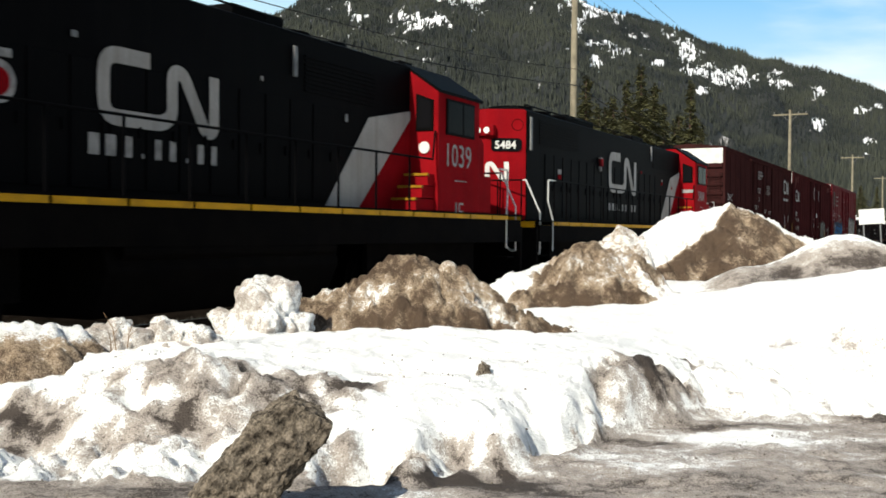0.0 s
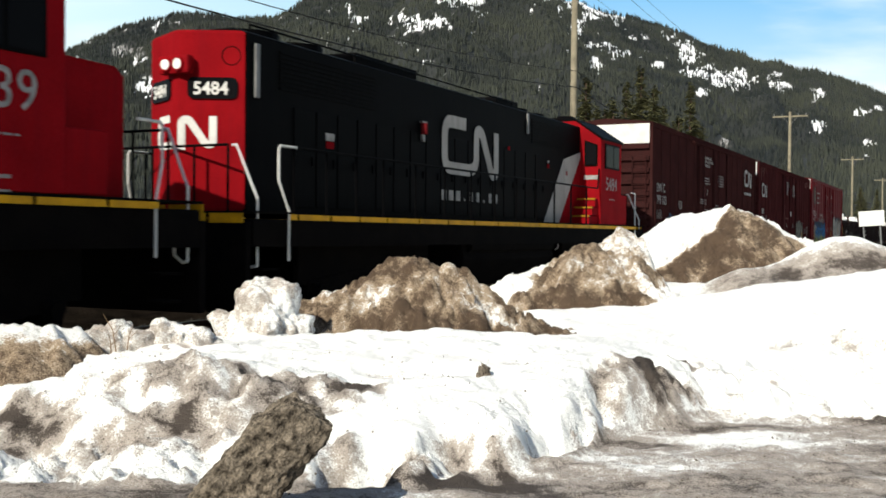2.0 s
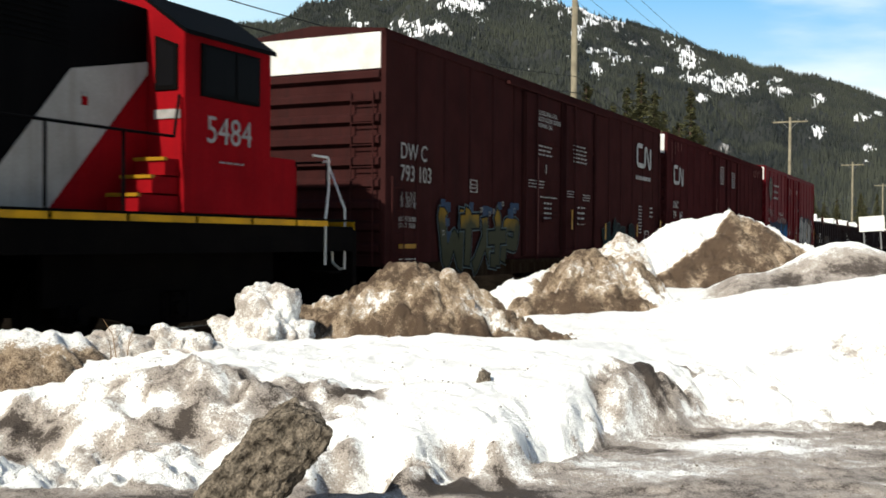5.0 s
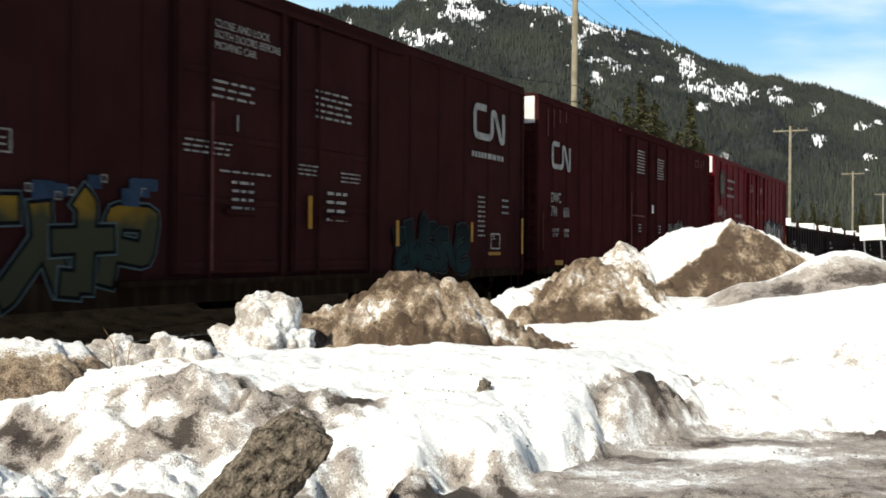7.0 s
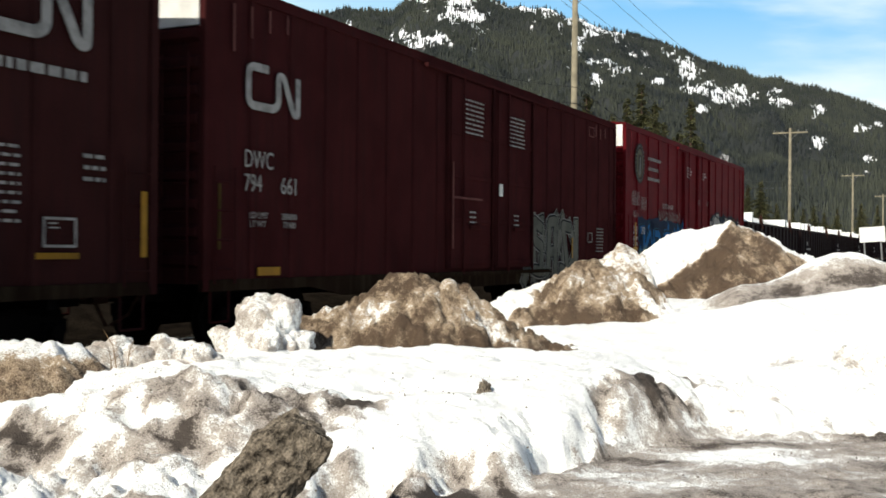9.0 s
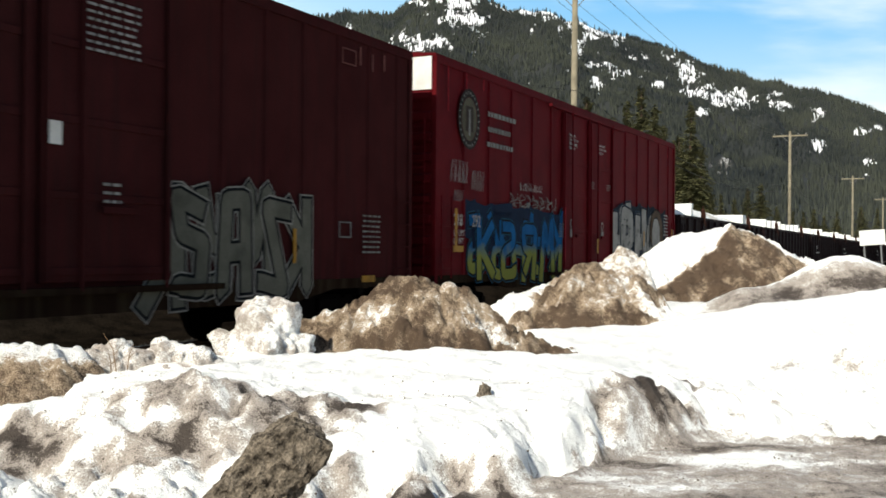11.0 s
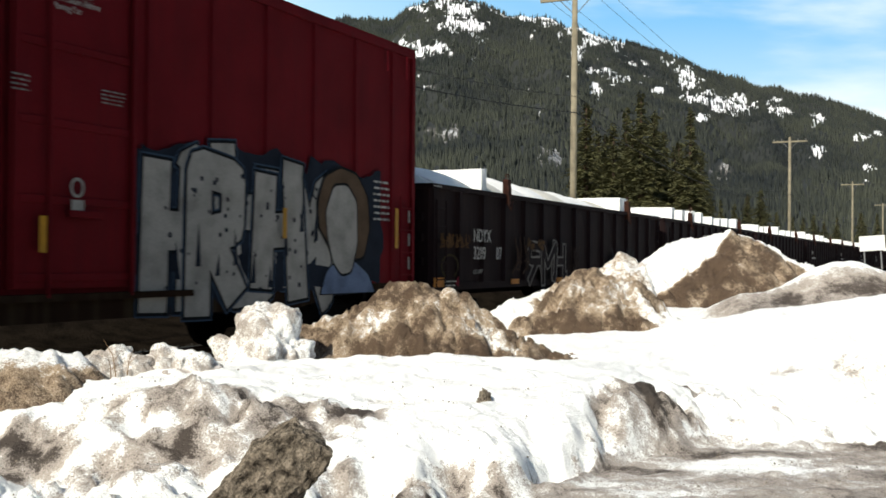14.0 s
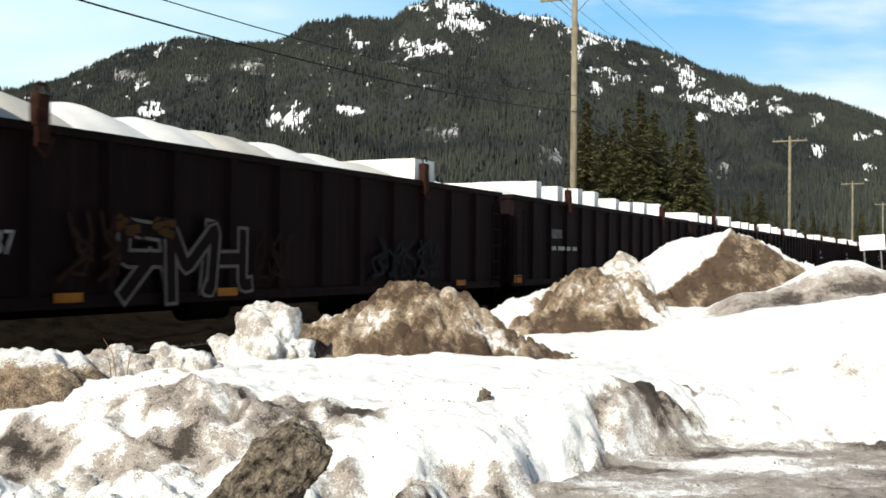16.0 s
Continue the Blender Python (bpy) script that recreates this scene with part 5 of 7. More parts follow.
def block_graffiti(car, x0, x1, z0, z1, word, fill, line, halo, y, wide, label, soft=0.04):
    """Overlapping block shapes in spray paint, each edged twice."""
    rnd = random.Random(len(word) * 7 + int(x0 * 10))
    w, h = (x1 - x0) / len(word), z1 - z0
    for i, key in enumerate(word):
        a, b = x0 + i * w + 0.08 * w, x0 + (i + 1) * w - 0.02 * w
        a, b = a - 0.20 * w, b + 0.20 * w
        if i % 3 != 1:
            a, b = b, a
        lo, hi = z0 + rnd.uniform(0, 0.08) * h, z1 - rnd.uniform(0, 0.12) * h
        if i % 4 == 2:
            lo, hi = hi, lo
        edge, pale, body = bmesh.new(), bmesh.new(), bmesh.new()
        for k, pts in enumerate(STROKES[key]):
            path = [(a + (b - a) * (p + rnd.uniform(-0.13, 0.13)), lo + (hi - lo) * (q + rnd.uniform(-0.09, 0.05))) for p, q in pts]
            if k == 0:
                path.append((path[-1][0] + rnd.uniform(-0.3, 0.3) * w, path[-1][1] + rnd.uniform(-0.12, 0.12) * h))
            path = rounded(path, soft, 2)
            for dst, grow, dy in ((pale, 0.13, 0.0), (edge, 0.085, 0.003), (body, 0.0, 0.006)):
                tip = [path[0] + (path[0] - path[1]).normalized() * grow * 0.5] + path[1:-1] + [path[-1] + (path[-1] - path[-2]).normalized() * grow * 0.5]
                one = bmesh.new()
                band(one, tip, wide + grow, y - dy - 0.0007 * k - 0.010 * (i % 2), 0.0005)
                me = bpy.data.meshes.new("tmp")
                one.to_mesh(me)
                one.free()
                dst.from_mesh(me)
                bpy.data.meshes.remove(me)
        g = part("graffiti_shape", body, fill, car, label)
        part("outline", edge, line, g)
        part("halo", pale, halo, g)


def spray_squares(car, x0, x1, z0, z1, count, y, seed):
    """Loose dark-blue squares and small pale frames round a piece of graffiti."""
    rnd = random.Random(seed)
    for i in range(count):
        u, v = rnd.random(), rnd.random()
        x = x0 + (x1 - x0) * (u if v > 0.25 else 0.06 * u)
        z = z1 - 0.32 * rnd.random() if v > 0.25 else z0 + (z1 - z0) * rnd.uniform(0.3, 0.9)
        k = rnd.uniform(0.08, 0.24)
        bm = bmesh.new()
        yy = y - 0.0004 * i
        if i % 3:
            box(bm, x, x + k * 1.4, yy - 0.0003, yy, z, z + k)
            part("spray_square", bm, AQUA, car, "blue spray-painted square")
        else:
            k = 0.10
            for p, q, r, s in ((0, k, 0, 0.02), (0, k, k - 0.02, k), (0, 0.02, 0.02, k - 0.02), (k - 0.02, k, 0.02, k - 0.02)):
                box(bm, x + p, x + q, yy - 0.0003, yy, z + r, z + s)
            part("spray_frame", bm, OLDWHITE, car, "small pale spray-painted frame")


def two_tone(name, low, high, z, blur=0.25):
    """Spray paint that changes colour with height on the car."""
    m = material(name, high, 0.7, 0, 0.3, 3, 25, 0.03, spec=0.02)
    nt = m.node_tree
    b = nt.nodes["Principled BSDF"]
    src = b.inputs["Base Color"].links[0].from_socket
    co, sep, mr, mix, n, add = (nt.nodes.new(k) for k in ("ShaderNodeTexCoord", "ShaderNodeSeparateXYZ", "ShaderNodeMapRange", "ShaderNodeMix", "ShaderNodeTexNoise", "ShaderNodeMath"))
    mix.data_type = "RGBA"
    n.inputs["Scale"].default_value = 2.2
    add.operation = "MULTIPLY_ADD"
    add.inputs[1].default_value = 0.7
    mr.inputs["From Min"].default_value, mr.inputs["From Max"].default_value = z - blur + 0.35, z + blur + 0.35
    mix.inputs["A"].default_value = (*low, 1)
    nt.links.new(co.outputs["Object"], sep.inputs[0])
    nt.links.new(co.outputs["Object"], n.inputs["Vector"])
    nt.links.new(n.outputs["Fac"], add.inputs[0])
    nt.links.new(sep.outputs["Z"], add.inputs[2])
    nt.links.new(add.outputs[0], mr.inputs["Value"])
    nt.links.new(mr.outputs["Result"], mix.inputs["Factor"])
    nt.links.new(src, mix.inputs["B"])
    nt.links.new(mix.outputs["Result"], b.inputs["Base Color"])
    return m


# ---- locomotives ----
LOCO_LEN, DECK = 20.35, 1.75
def rounded_block(x0, x1, z0, z1, r):
    """Outline of a plate with rounded corners, as (x, z) points."""
    pts = []
    for cx, cz, a0 in ((x1 - r, z0 + r, -90), (x1 - r, z1 - r, 0), (x0 + r, z1 - r, 90), (x0 + r, z0 + r, 180)):
        pts += [(cx + r * math.cos(radians(a0 + 22.5 * i)), cz + r * math.sin(radians(a0 + 22.5 * i))) for i in range(5)]
    return pts


POSTS = [1.23, 2.14, 3.05, 3.97] + [5.17 + 1.22 * i for i in range(9)]
HX0, HX1, HY, HTOP = 0.75, 15.95, 0.92, 4.62


def locomotive(number, front_number, label, initials, mark, up=0.0, nose=2.75, deck=0.0):
    DK, HT = DECK + deck, HTOP + up - (0.0 if initials else 0.16)
    L = thing("locomotive", label, "locomotive", "locomotives")
    # frame, pilots, deck
    bm = bmesh.new()
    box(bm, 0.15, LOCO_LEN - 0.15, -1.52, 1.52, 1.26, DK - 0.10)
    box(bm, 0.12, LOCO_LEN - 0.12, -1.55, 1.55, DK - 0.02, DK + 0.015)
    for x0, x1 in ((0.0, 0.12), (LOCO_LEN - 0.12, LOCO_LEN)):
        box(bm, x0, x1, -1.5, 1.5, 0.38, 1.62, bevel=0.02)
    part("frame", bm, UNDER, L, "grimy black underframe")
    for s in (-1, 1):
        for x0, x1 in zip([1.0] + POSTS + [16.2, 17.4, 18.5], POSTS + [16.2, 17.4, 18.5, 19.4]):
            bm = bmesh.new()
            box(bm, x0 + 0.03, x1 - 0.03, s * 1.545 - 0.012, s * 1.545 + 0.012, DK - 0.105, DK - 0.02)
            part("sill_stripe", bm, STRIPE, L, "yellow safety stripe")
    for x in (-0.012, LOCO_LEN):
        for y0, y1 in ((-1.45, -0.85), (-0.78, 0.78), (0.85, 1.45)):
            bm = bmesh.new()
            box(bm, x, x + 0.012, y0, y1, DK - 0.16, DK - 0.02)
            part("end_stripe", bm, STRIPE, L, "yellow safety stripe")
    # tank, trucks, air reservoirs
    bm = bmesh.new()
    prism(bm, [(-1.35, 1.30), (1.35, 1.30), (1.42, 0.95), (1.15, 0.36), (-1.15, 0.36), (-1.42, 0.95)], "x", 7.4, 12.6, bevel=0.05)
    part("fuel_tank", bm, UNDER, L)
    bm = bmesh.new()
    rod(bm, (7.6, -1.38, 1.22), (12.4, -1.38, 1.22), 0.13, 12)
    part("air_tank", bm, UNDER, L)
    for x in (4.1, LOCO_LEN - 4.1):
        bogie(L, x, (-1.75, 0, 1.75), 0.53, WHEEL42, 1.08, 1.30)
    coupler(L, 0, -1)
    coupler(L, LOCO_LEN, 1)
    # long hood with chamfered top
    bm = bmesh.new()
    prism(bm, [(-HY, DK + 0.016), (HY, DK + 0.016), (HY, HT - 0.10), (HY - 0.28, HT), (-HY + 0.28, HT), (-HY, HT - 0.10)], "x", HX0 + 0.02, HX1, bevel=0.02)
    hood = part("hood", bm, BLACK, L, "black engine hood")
    # access doors with latches
    door = None
    for s in (-1, 1):
        for i in range(17):
            x = 2.3 + i * 0.66
            if door is None:
                bm = bmesh.new()
                box(bm, -0.30, 0.30, -0.012, 0.012, DK + 0.12, DK + 1.72, bevel=0.006)
                box(bm, 0.20, 0.24, -0.035, 0.0, DK + 0.8, DK + 0.95)
                door = part("hood_door", bm, BLACK, hood)
                door.matrix_basis = pose(x, s * (HY + 0.006), 0)
            else:
                again("hood_door", door, hood, pose(x, s * (HY + 0.006), 0, 0, 0, 0 if s < 0 else 180))
    # radiator and brake-grid screens
    for s in (-1, 1):
        for x0, x1, z0, z1 in ((1.6, 4.6, 3.72, 4.36), (12.3, 14.6, 3.75, 4.38)):
            bm = bmesh.new()
            y = s * (HY + 0.004)
            for i in range(9):
                z = z0 + (z1 - z0) * i / 9
                box(bm, x0, x1, min(y, y + s * 0.018), max(y, y + s * 0.018), z, z + (z1 - z0) / 16)
            part("intake_grille", bm, BLACK, hood)
    for x, z0, z1 in ((HX0 + 0.24, 3.52, 4.34), (12.0, 3.95, 4.44)):
        bm = bmesh.new()
        box(bm, x - 0.05, x + 0.05, -HY - 0.05, -HY - 0.002, z0, z1, bevel=0.01)
        part("conduit_cover", bm, GRILLE, L, "grey steel cover")
    # roof: fans, blister, exhaust
    for x0, x1, tall in ((4.4, 6.8, 0.20), (10.8, 12.15, 0.17)):
        bm = bmesh.new()
        box(bm, x0, x1, -0.62, 0.62, HT - 0.02, HT + tall, bevel=0.04)
        part("roof_housing", bm, BLACK, hood)
    for x in (1.9, 3.2, 4.5):
        bm = bmesh.new()
        rod(bm, (x, 0, HT - 0.05), (x, 0, HT + 0.12), 0.58, 24)
        part("radiator_fan", bm, BLACK, hood)
    for x in (12.95, 14.15):
        bm = bmesh.new()
        rod(bm, (x, 0, HT - 0.05), (x, 0, HT + 0.10), 0.5, 24)
        part("brake_fan", bm, BLACK, hood)
    for s in (-1, 1):
        bm = bmesh.new()
        pipe(bm, [(1.1, s * 0.72, HT + 0.02), (1.1, s * 0.72, HT + 0.09), (11.5, s * 0.72, HT + 0.09), (11.5, s * 0.72, HT + 0.02)], 0.018, 6)
        part("roof_rail", bm, BLACK, hood)
    # red hood end, bluntly pointed, with chamfered crown
    bm = bmesh.new()
    px = HX0 - 0.47
    prism(bm, [(HX0, -HY - 0.01), (HX0, HY + 0.01), (px, 0.05), (px, -0.05)], "z", DK + 0.016, HT - 0.07, bevel=0.05)
    end = part("hood_end", bm, RED, L, "bright red hood end")

    def facet(s, k, z, out):
        """Pose on a slanted facet of the hood end: k from its middle edge to the side; the local -y looks out."""
        x, y = px + 0.47 * k, s * (0.05 + (HY - 0.05) * k)
        q = Vector((-(HY - 0.05), s * 0.47, 0)).normalized()
        turn = math.degrees(math.atan2(q.y, q.x)) + 90
        return pose(x + q.x * out, y + q.y * out, z, 0, 0, turn)

    for s in (-1, 1):
        m = facet(s, 0.50, 0, 0.0)
        bm = bmesh.new()
        prism(bm, rounded_block(-0.375, 0.375, 3.47, 3.79, 0.09), "y", -0.03, 0.02)
        nb_ = part("number_board", bm, GLASS, end, "black number board with white digits")
        nb_.matrix_basis = m
        text(front_number, 0.27, WHITE, nb_, -0.29, 3.535, -0.034, squeeze=0.98, bold=0.006)
    for s in (-1, 1):
        bm = bmesh.new()
        rod(bm, (px - 0.14, s * 0.115, 3.97), (px + 0.02, s * 0.115, 3.97), 0.105, 16)
        lamp = part("headlight", bm, RED, end, "twin headlight housing")
        bm = bmesh.new()
        rod(bm, (px - 0.145, s * 0.115, 3.97), (px - 0.138, s * 0.115, 3.97), 0.078, 16)
        part("lens", bm, LENS, lamp)
    bm = bmesh.new()
    box(bm, px - 0.11, px + 0.06, -0.29, 0.29, 3.83, 4.11, bevel=0.05)
    part("headlight_frame", bm, RED, end)
    # emblem bent round the front: one half on each side of the point
    for s, pts in ((1, [(-0.10, 3.18), (-0.52, 3.18), (-0.52, 2.78), (-0.02, 2.78)]), (-1, [(0.05, 2.70), (0.05, 3.14), (0.15, 3.17), (0.42, 2.78), (0.52, 2.79), (0.52, 3.21)])):
        bm = bmesh.new()
        band(bm, rounded(pts, 0.08), 0.115, -0.004)
        part("emblem", bm, WHITE, end, "white bent-band emblem").matrix_basis = facet(s, -0.02 if s < 0 else 0.06, 0, 0.004)
    # ring on the hood end
    bm = bmesh.new()
    for i in range(24):
        a, b = 2 * math.pi * i / 24, 2 * math.pi * (i + 1) / 24
        rod(bm, (0.14 * math.cos(a), -0.004, 4.12 + 0.14 * math.sin(a)), (0.14 * math.cos(b), -0.004, 4.12 + 0.14 * math.sin(b)), 0.008, 4)
    part("lifting_ring", bm, UNDER, end).matrix_basis = facet(-1, 0.78, 0, 0.0)
    # side paint: pale slanted stripe, red field up to the cab
    bm = bmesh.new()
    back = 0.25 if initials else 0.0
    prism(bm, [(13.15 - back, DK + 0.02), (14.25 - back, DK + 0.02), (15.93, 3.50 + up), (15.93, 3.66 + up), (14.6 - back, 3.38 + up)], "y", -HY - 0.020, -HY - 0.014)
    part("pale_stripe", bm, DULLWHITE, L, "weathered white slanted stripe")
    bm = bmesh.new()
    prism(bm, [(14.25 - back, DK + 0.02), (15.945, DK + 0.02), (15.945, 3.50 + up)], "y", -HY - 0.021, -HY - 0.013)
    part("red_field", bm, RED, L)
    emblem(L, *((7.66, mark, 2.80, 3.75) if initials else (7.24, mark, 2.74, 3.90)), -HY - 0.024, DULLWHITE)
    x_first = 7.5 if initials else 7.24
    cell = (mark - x_first) / 9
    for i, wide in enumerate((0.62, 0.62, 0.62, 0.14, 0.42, 0.42, 0.14, 0.42, 0.42)):
        zb = 2.40 if initials else 2.18
        zt = zb + (0.06 if wide < 0.3 else 0.27 if initials else 0.21)
        bm = bmesh.new()
        box(bm, x_first + cell * (i + 0.5 - wide / 2), x_first + cell * (i + 0.5 + wide / 2), -HY - 0.028, -HY - 0.024, zb, zt)
        part("lettering", bm, LETTER, L)
    for x, z, w, h, mt in (((11.12, 3.77, 0.06, 0.07, LETTER), (13.58, 3.38, 0.08, 0.13, LETTER), (7.33, 3.80, 0.10, 0.08, GRILLE), (6.22, 3.40, 0.34, 0.10, LETTER)) if initials else
                           ((13.44, 3.32, 0.10, 0.07, LETTER), (13.44, 3.19, 0.11, 0.11, RED), (14.82, 3.20, 0.12, 0.05, LETTER), (14.82, 3.08, 0.10, 0.11, RED), (10.83, 3.46, 0.11, 0.09, RED), (3.05, 3.03, 0.27, 0.13, LETTER), (3.05, 2.90, 0.23, 0.12, RED))):
        bm = bmesh.new()
        box(bm, x - w / 2, x + w / 2, -HY - 0.030, -HY - 0.013, z, z + h, bevel=0.006)
        part("warning_label", bm, mt, hood, "small painted warning plate")
    # round plate on one hood, marker lantern on the other
    bm = bmesh.new()
    if initials:
        rod(bm, (6.20, -HY - 0.030, 3.12), (6.20, -HY - 0.010, 3.12), 0.25, 24)
        disc = part("round_plate", bm, LETTER, hood, "round white plate with a red middle")
        bm = bmesh.new()
        rod(bm, (6.20, -HY - 0.036, 3.12), (6.20, -HY - 0.028, 3.12), 0.16, 24)
        part("plate_middle", bm, RED, disc)
    else:
        box(bm, 6.31, 6.51, -HY - 0.10, -HY - 0.012, 3.66, 3.70, bevel=0.01)
        box(bm, 6.36, 6.46, -HY - 0.08, -HY - 0.012, 3.30, 3.44, bevel=0.02)
        lan = part("marker_lantern", bm, GRILLE, hood, "marker lantern with a red lens")
        bm = bmesh.new()
        rod(bm, (6.41, -HY - 0.075, 3.44), (6.41, -HY - 0.075, 3.655), 0.07, 14)
        part("lens", bm, paint("lantern_red", (0.16, 0.012, 0.015)), lan)
    # cab
    CX0, CX1, CYS, EAVE = 15.95, 17.85, 1.54, 4.02 + up
    bm = bmesh.new()
    prism(bm, [(-CYS, DK + 0.02), (CYS, DK + 0.02), (CYS, EAVE), (0.78, 4.55 + up), (-0.78, 4.55 + up), (-CYS, EAVE)], "x", CX0, CX1, bevel=0.025)
    cab = part("cab", bm, RED, L, "red driver's cab")
    bm = bmesh.new()
    for s in (-1, 1):
        prism(bm, [(s * (CYS + 0.05), EAVE - 0.03), (s * (CYS + 0.05), EAVE + 0.03), (s * 0.78, 4.60 + up), (s * 0.78, 4.555 + up)], "x", CX0 - 0.02, CX1 + 0.06)
    prism(bm, [(-0.78, 4.555 + up), (0.78, 4.555 + up), (0.78, 4.60 + up), (-0.78, 4.60 + up)], "x", CX0 - 0.02, CX1 + 0.06)
    part("cab_roof", bm, BLACK, cab, "black cab roof")
    bm = bmesh.new()
    box(bm, 16.3, 16.8, -0.5, -0.1, 4.60 + up, 4.74 + up, bevel=0.02)
    box(bm, 17.0, 17.2, 0.1, 0.4, 4.60 + up, 4.78 + up, bevel=0.02)
    part("roof_horn", bm, BLACK, cab)
    # rear windows, door outline, lamp on the wall beside the hood
    for s in (-1, 1):
        bm = bmesh.new()
        prism(bm, [(s * 1.06, 3.27 + up), (s * 1.44, 3.27 + up), (s * 1.44, 3.86 + up), (s * 1.06, 4.00 + up)], "x", CX0 - 0.025, CX0 + 0.01, bevel=0.01)
        w_ = part("rear_window", bm, UNDER, cab, "dark rear cab window")
        bm = bmesh.new()
        prism(bm, [(s * 1.11, 3.33 + up), (s * 1.39, 3.33 + up), (s * 1.39, 3.82 + up), (s * 1.11, 3.95 + up)], "x", CX0 - 0.03, CX0 - 0.026)
        part("pane", bm, GLASS, w_)
    bm = bmesh.new()
    if initials:
        rod(bm, (CX0 - 0.035, -1.25, 3.10), (CX0 + 0.01, -1.25, 3.10), 0.115, 20)
        part("disc", bm, WHITE, cab, "round white disc")
    else:
        box(bm, CX0 - 0.02, CX0 + 0.01, -1.48, -1.05, 3.02, 3.14)
        part("plate", bm, LETTER, cab, "small white plate")
    # side windows
    for s in (-1, 1):
        for x0, x1 in ((16.32, 16.95), (17.02, 17.50)):
            bm = bmesh.new()
            y = s * (CYS + 0.012)
            box(bm, x0 - 0.05, x1 + 0.05, y - 0.02, y + 0.02, 3.22 + up, 3.92 + up, bevel=0.01)
            w_ = part("side_window", bm, BLACK, cab, "dark cab side window")
            bm = bmesh.new()
            box(bm, x0, x1, y + s * 0.021 - 0.003, y + s * 0.021 + 0.003, 3.27 + up, 3.87 + up)
            part("pane", bm, GLASS, w_)
    text(number, 0.64 if initials else 0.52, LETTER, L, 16.20 if initials else 16.38, 2.64 + 0.85 * up, -CYS - 0.008, squeeze=0.98)
    bars(L, 16.65, 17.2, 2.46, 2.53, 1, -CYS - 0.008, LETTER, 5, 4)
    if initials:
        bm = bmesh.new()
        box(bm, 16.72, 16.77, -CYS - 0.008, -CYS - 0.002, 1.86, 2.06)
        band(bm, rounded([(17.08, 2.04), (16.88, 2.04), (16.88, 1.88), (17.08, 1.88)], 0.05), 0.04, -CYS - 0.004, 0.004)
        part("railway_mark", bm, LETTER, L)
    # steps at the back of the cab, yellow edged
    for i in range(3):
        bm = bmesh.new()
        box(bm, CX0 - 0.75 + 0.24 * i, CX0 - 0.005, -1.46, -HY - 0.03, DK + 0.02 + 0.24 * i, DK + 0.235 + 0.24 * i)
        st = part("step", bm, RED, cab, "red step with a yellow nosing")
        bm = bmesh.new()
        box(bm, CX0 - 0.78 + 0.24 * i, CX0 - 0.72 + 0.24 * i, -1.47, -HY - 0.03, DK + 0.205 + 0.24 * i, DK + 0.25 + 0.24 * i)
        part("nosing", bm, YELLOW, st)
    # short nose
    bm = bmesh.new()
    prism(bm, [(CX1 - 0.01, DK + 0.02), (19.4, DK + 0.02), (19.4, nose - 0.15), (19.25, nose - 0.03), (CX1 - 0.01, nose)], "y", -0.95, 0.95, bevel=0.04)
    part("nose", bm, RED, L, "low red nose")
    bm = bmesh.new()
    box(bm, CX1 + 0.02, 18.55, -1.50, -0.97, DK + 0.02, min(2.66, nose - 0.06), bevel=0.03)
    part("side_cabinet", bm, RED, L, "red equipment cabinet beside the nose")
    # walkway handrails and stanchions
    post = None
    for s in (-1, 1):
        for x in POSTS:
            if post is None:
                bm = bmesh.new()
                rod(bm, (0, 0, DK - 0.1), (0, 0, DK + 1.0), 0.022, 6)
                post = part("stanchion", bm, BLACK, L)
                post.location = (x, s * 1.47, 0)
            else:
                again("stanchion", post, L, pose(x, s * 1.47, 0))
        bm = bmesh.new()
        pipe(bm, [(POSTS[0], s * 1.47, DK + 1.0), (POSTS[-1], s * 1.47, DK + 1.0), (CX0 - 0.15, s * 1.5, DK + 1.0), (CX0 - 0.05, s * 1.5, DK + 1.55)], 0.020, 6)
        part("handrail", bm, BLACK, L)
        # pale rails at the corner steps, both ends
        for x, k in ((0.87, 1), (LOCO_LEN - 0.87, -1)):
            bm = bmesh.new()
            pipe(bm, [(x + k * 0.42, s * 1.47, DK + 1.0), (x, s * 1.47, DK + 1.0), (x - k * 0.04, s * 1.47, DK + 0.95), (x - k * 0.04, s * 1.47, DK + 0.48), (x + k * 0.14, s * 1.53, DK + 0.02), (x + k * 0.14, s * 1.53, DK - 0.72)], 0.021, 6)
            part("step_rail", bm, CHROME, L, "pale steel step rail")
            bm = bmesh.new()
            xo = LOCO_LEN / 2 - k * (LOCO_LEN / 2 - 0.30)
            pipe(bm, [(xo, s * 1.02, DK + 0.98), (xo, s * 1.10, DK + 0.98), (xo + k * 0.02, s * 1.40, DK + 0.32), (xo + k * 0.02, s * 1.46, DK + 0.2), (xo + k * 0.02, s * 1.46, DK - 0.78), (xo, s * 1.36, DK - 0.80), (xo, s * 1.22, DK - 0.70), (xo, s * 1.18, DK - 0.25), (xo, s * 0.98, DK - 0.2)], 0.021, 6)
            part("end_rail", bm, CHROME, L, "pale steel end handrail")
            # step treads
            for i in range(3):
                bm = bmesh.new()
                xa, xb = sorted((xo + k * 0.15, x - k * 0.05))
                box(bm, xa, xb, s * 1.30 - 0.18, s * 1.30 + 0.18, 0.55 + 0.36 * i, 0.58 + 0.36 * i)
                part("step_tread", bm, UNDER, L)
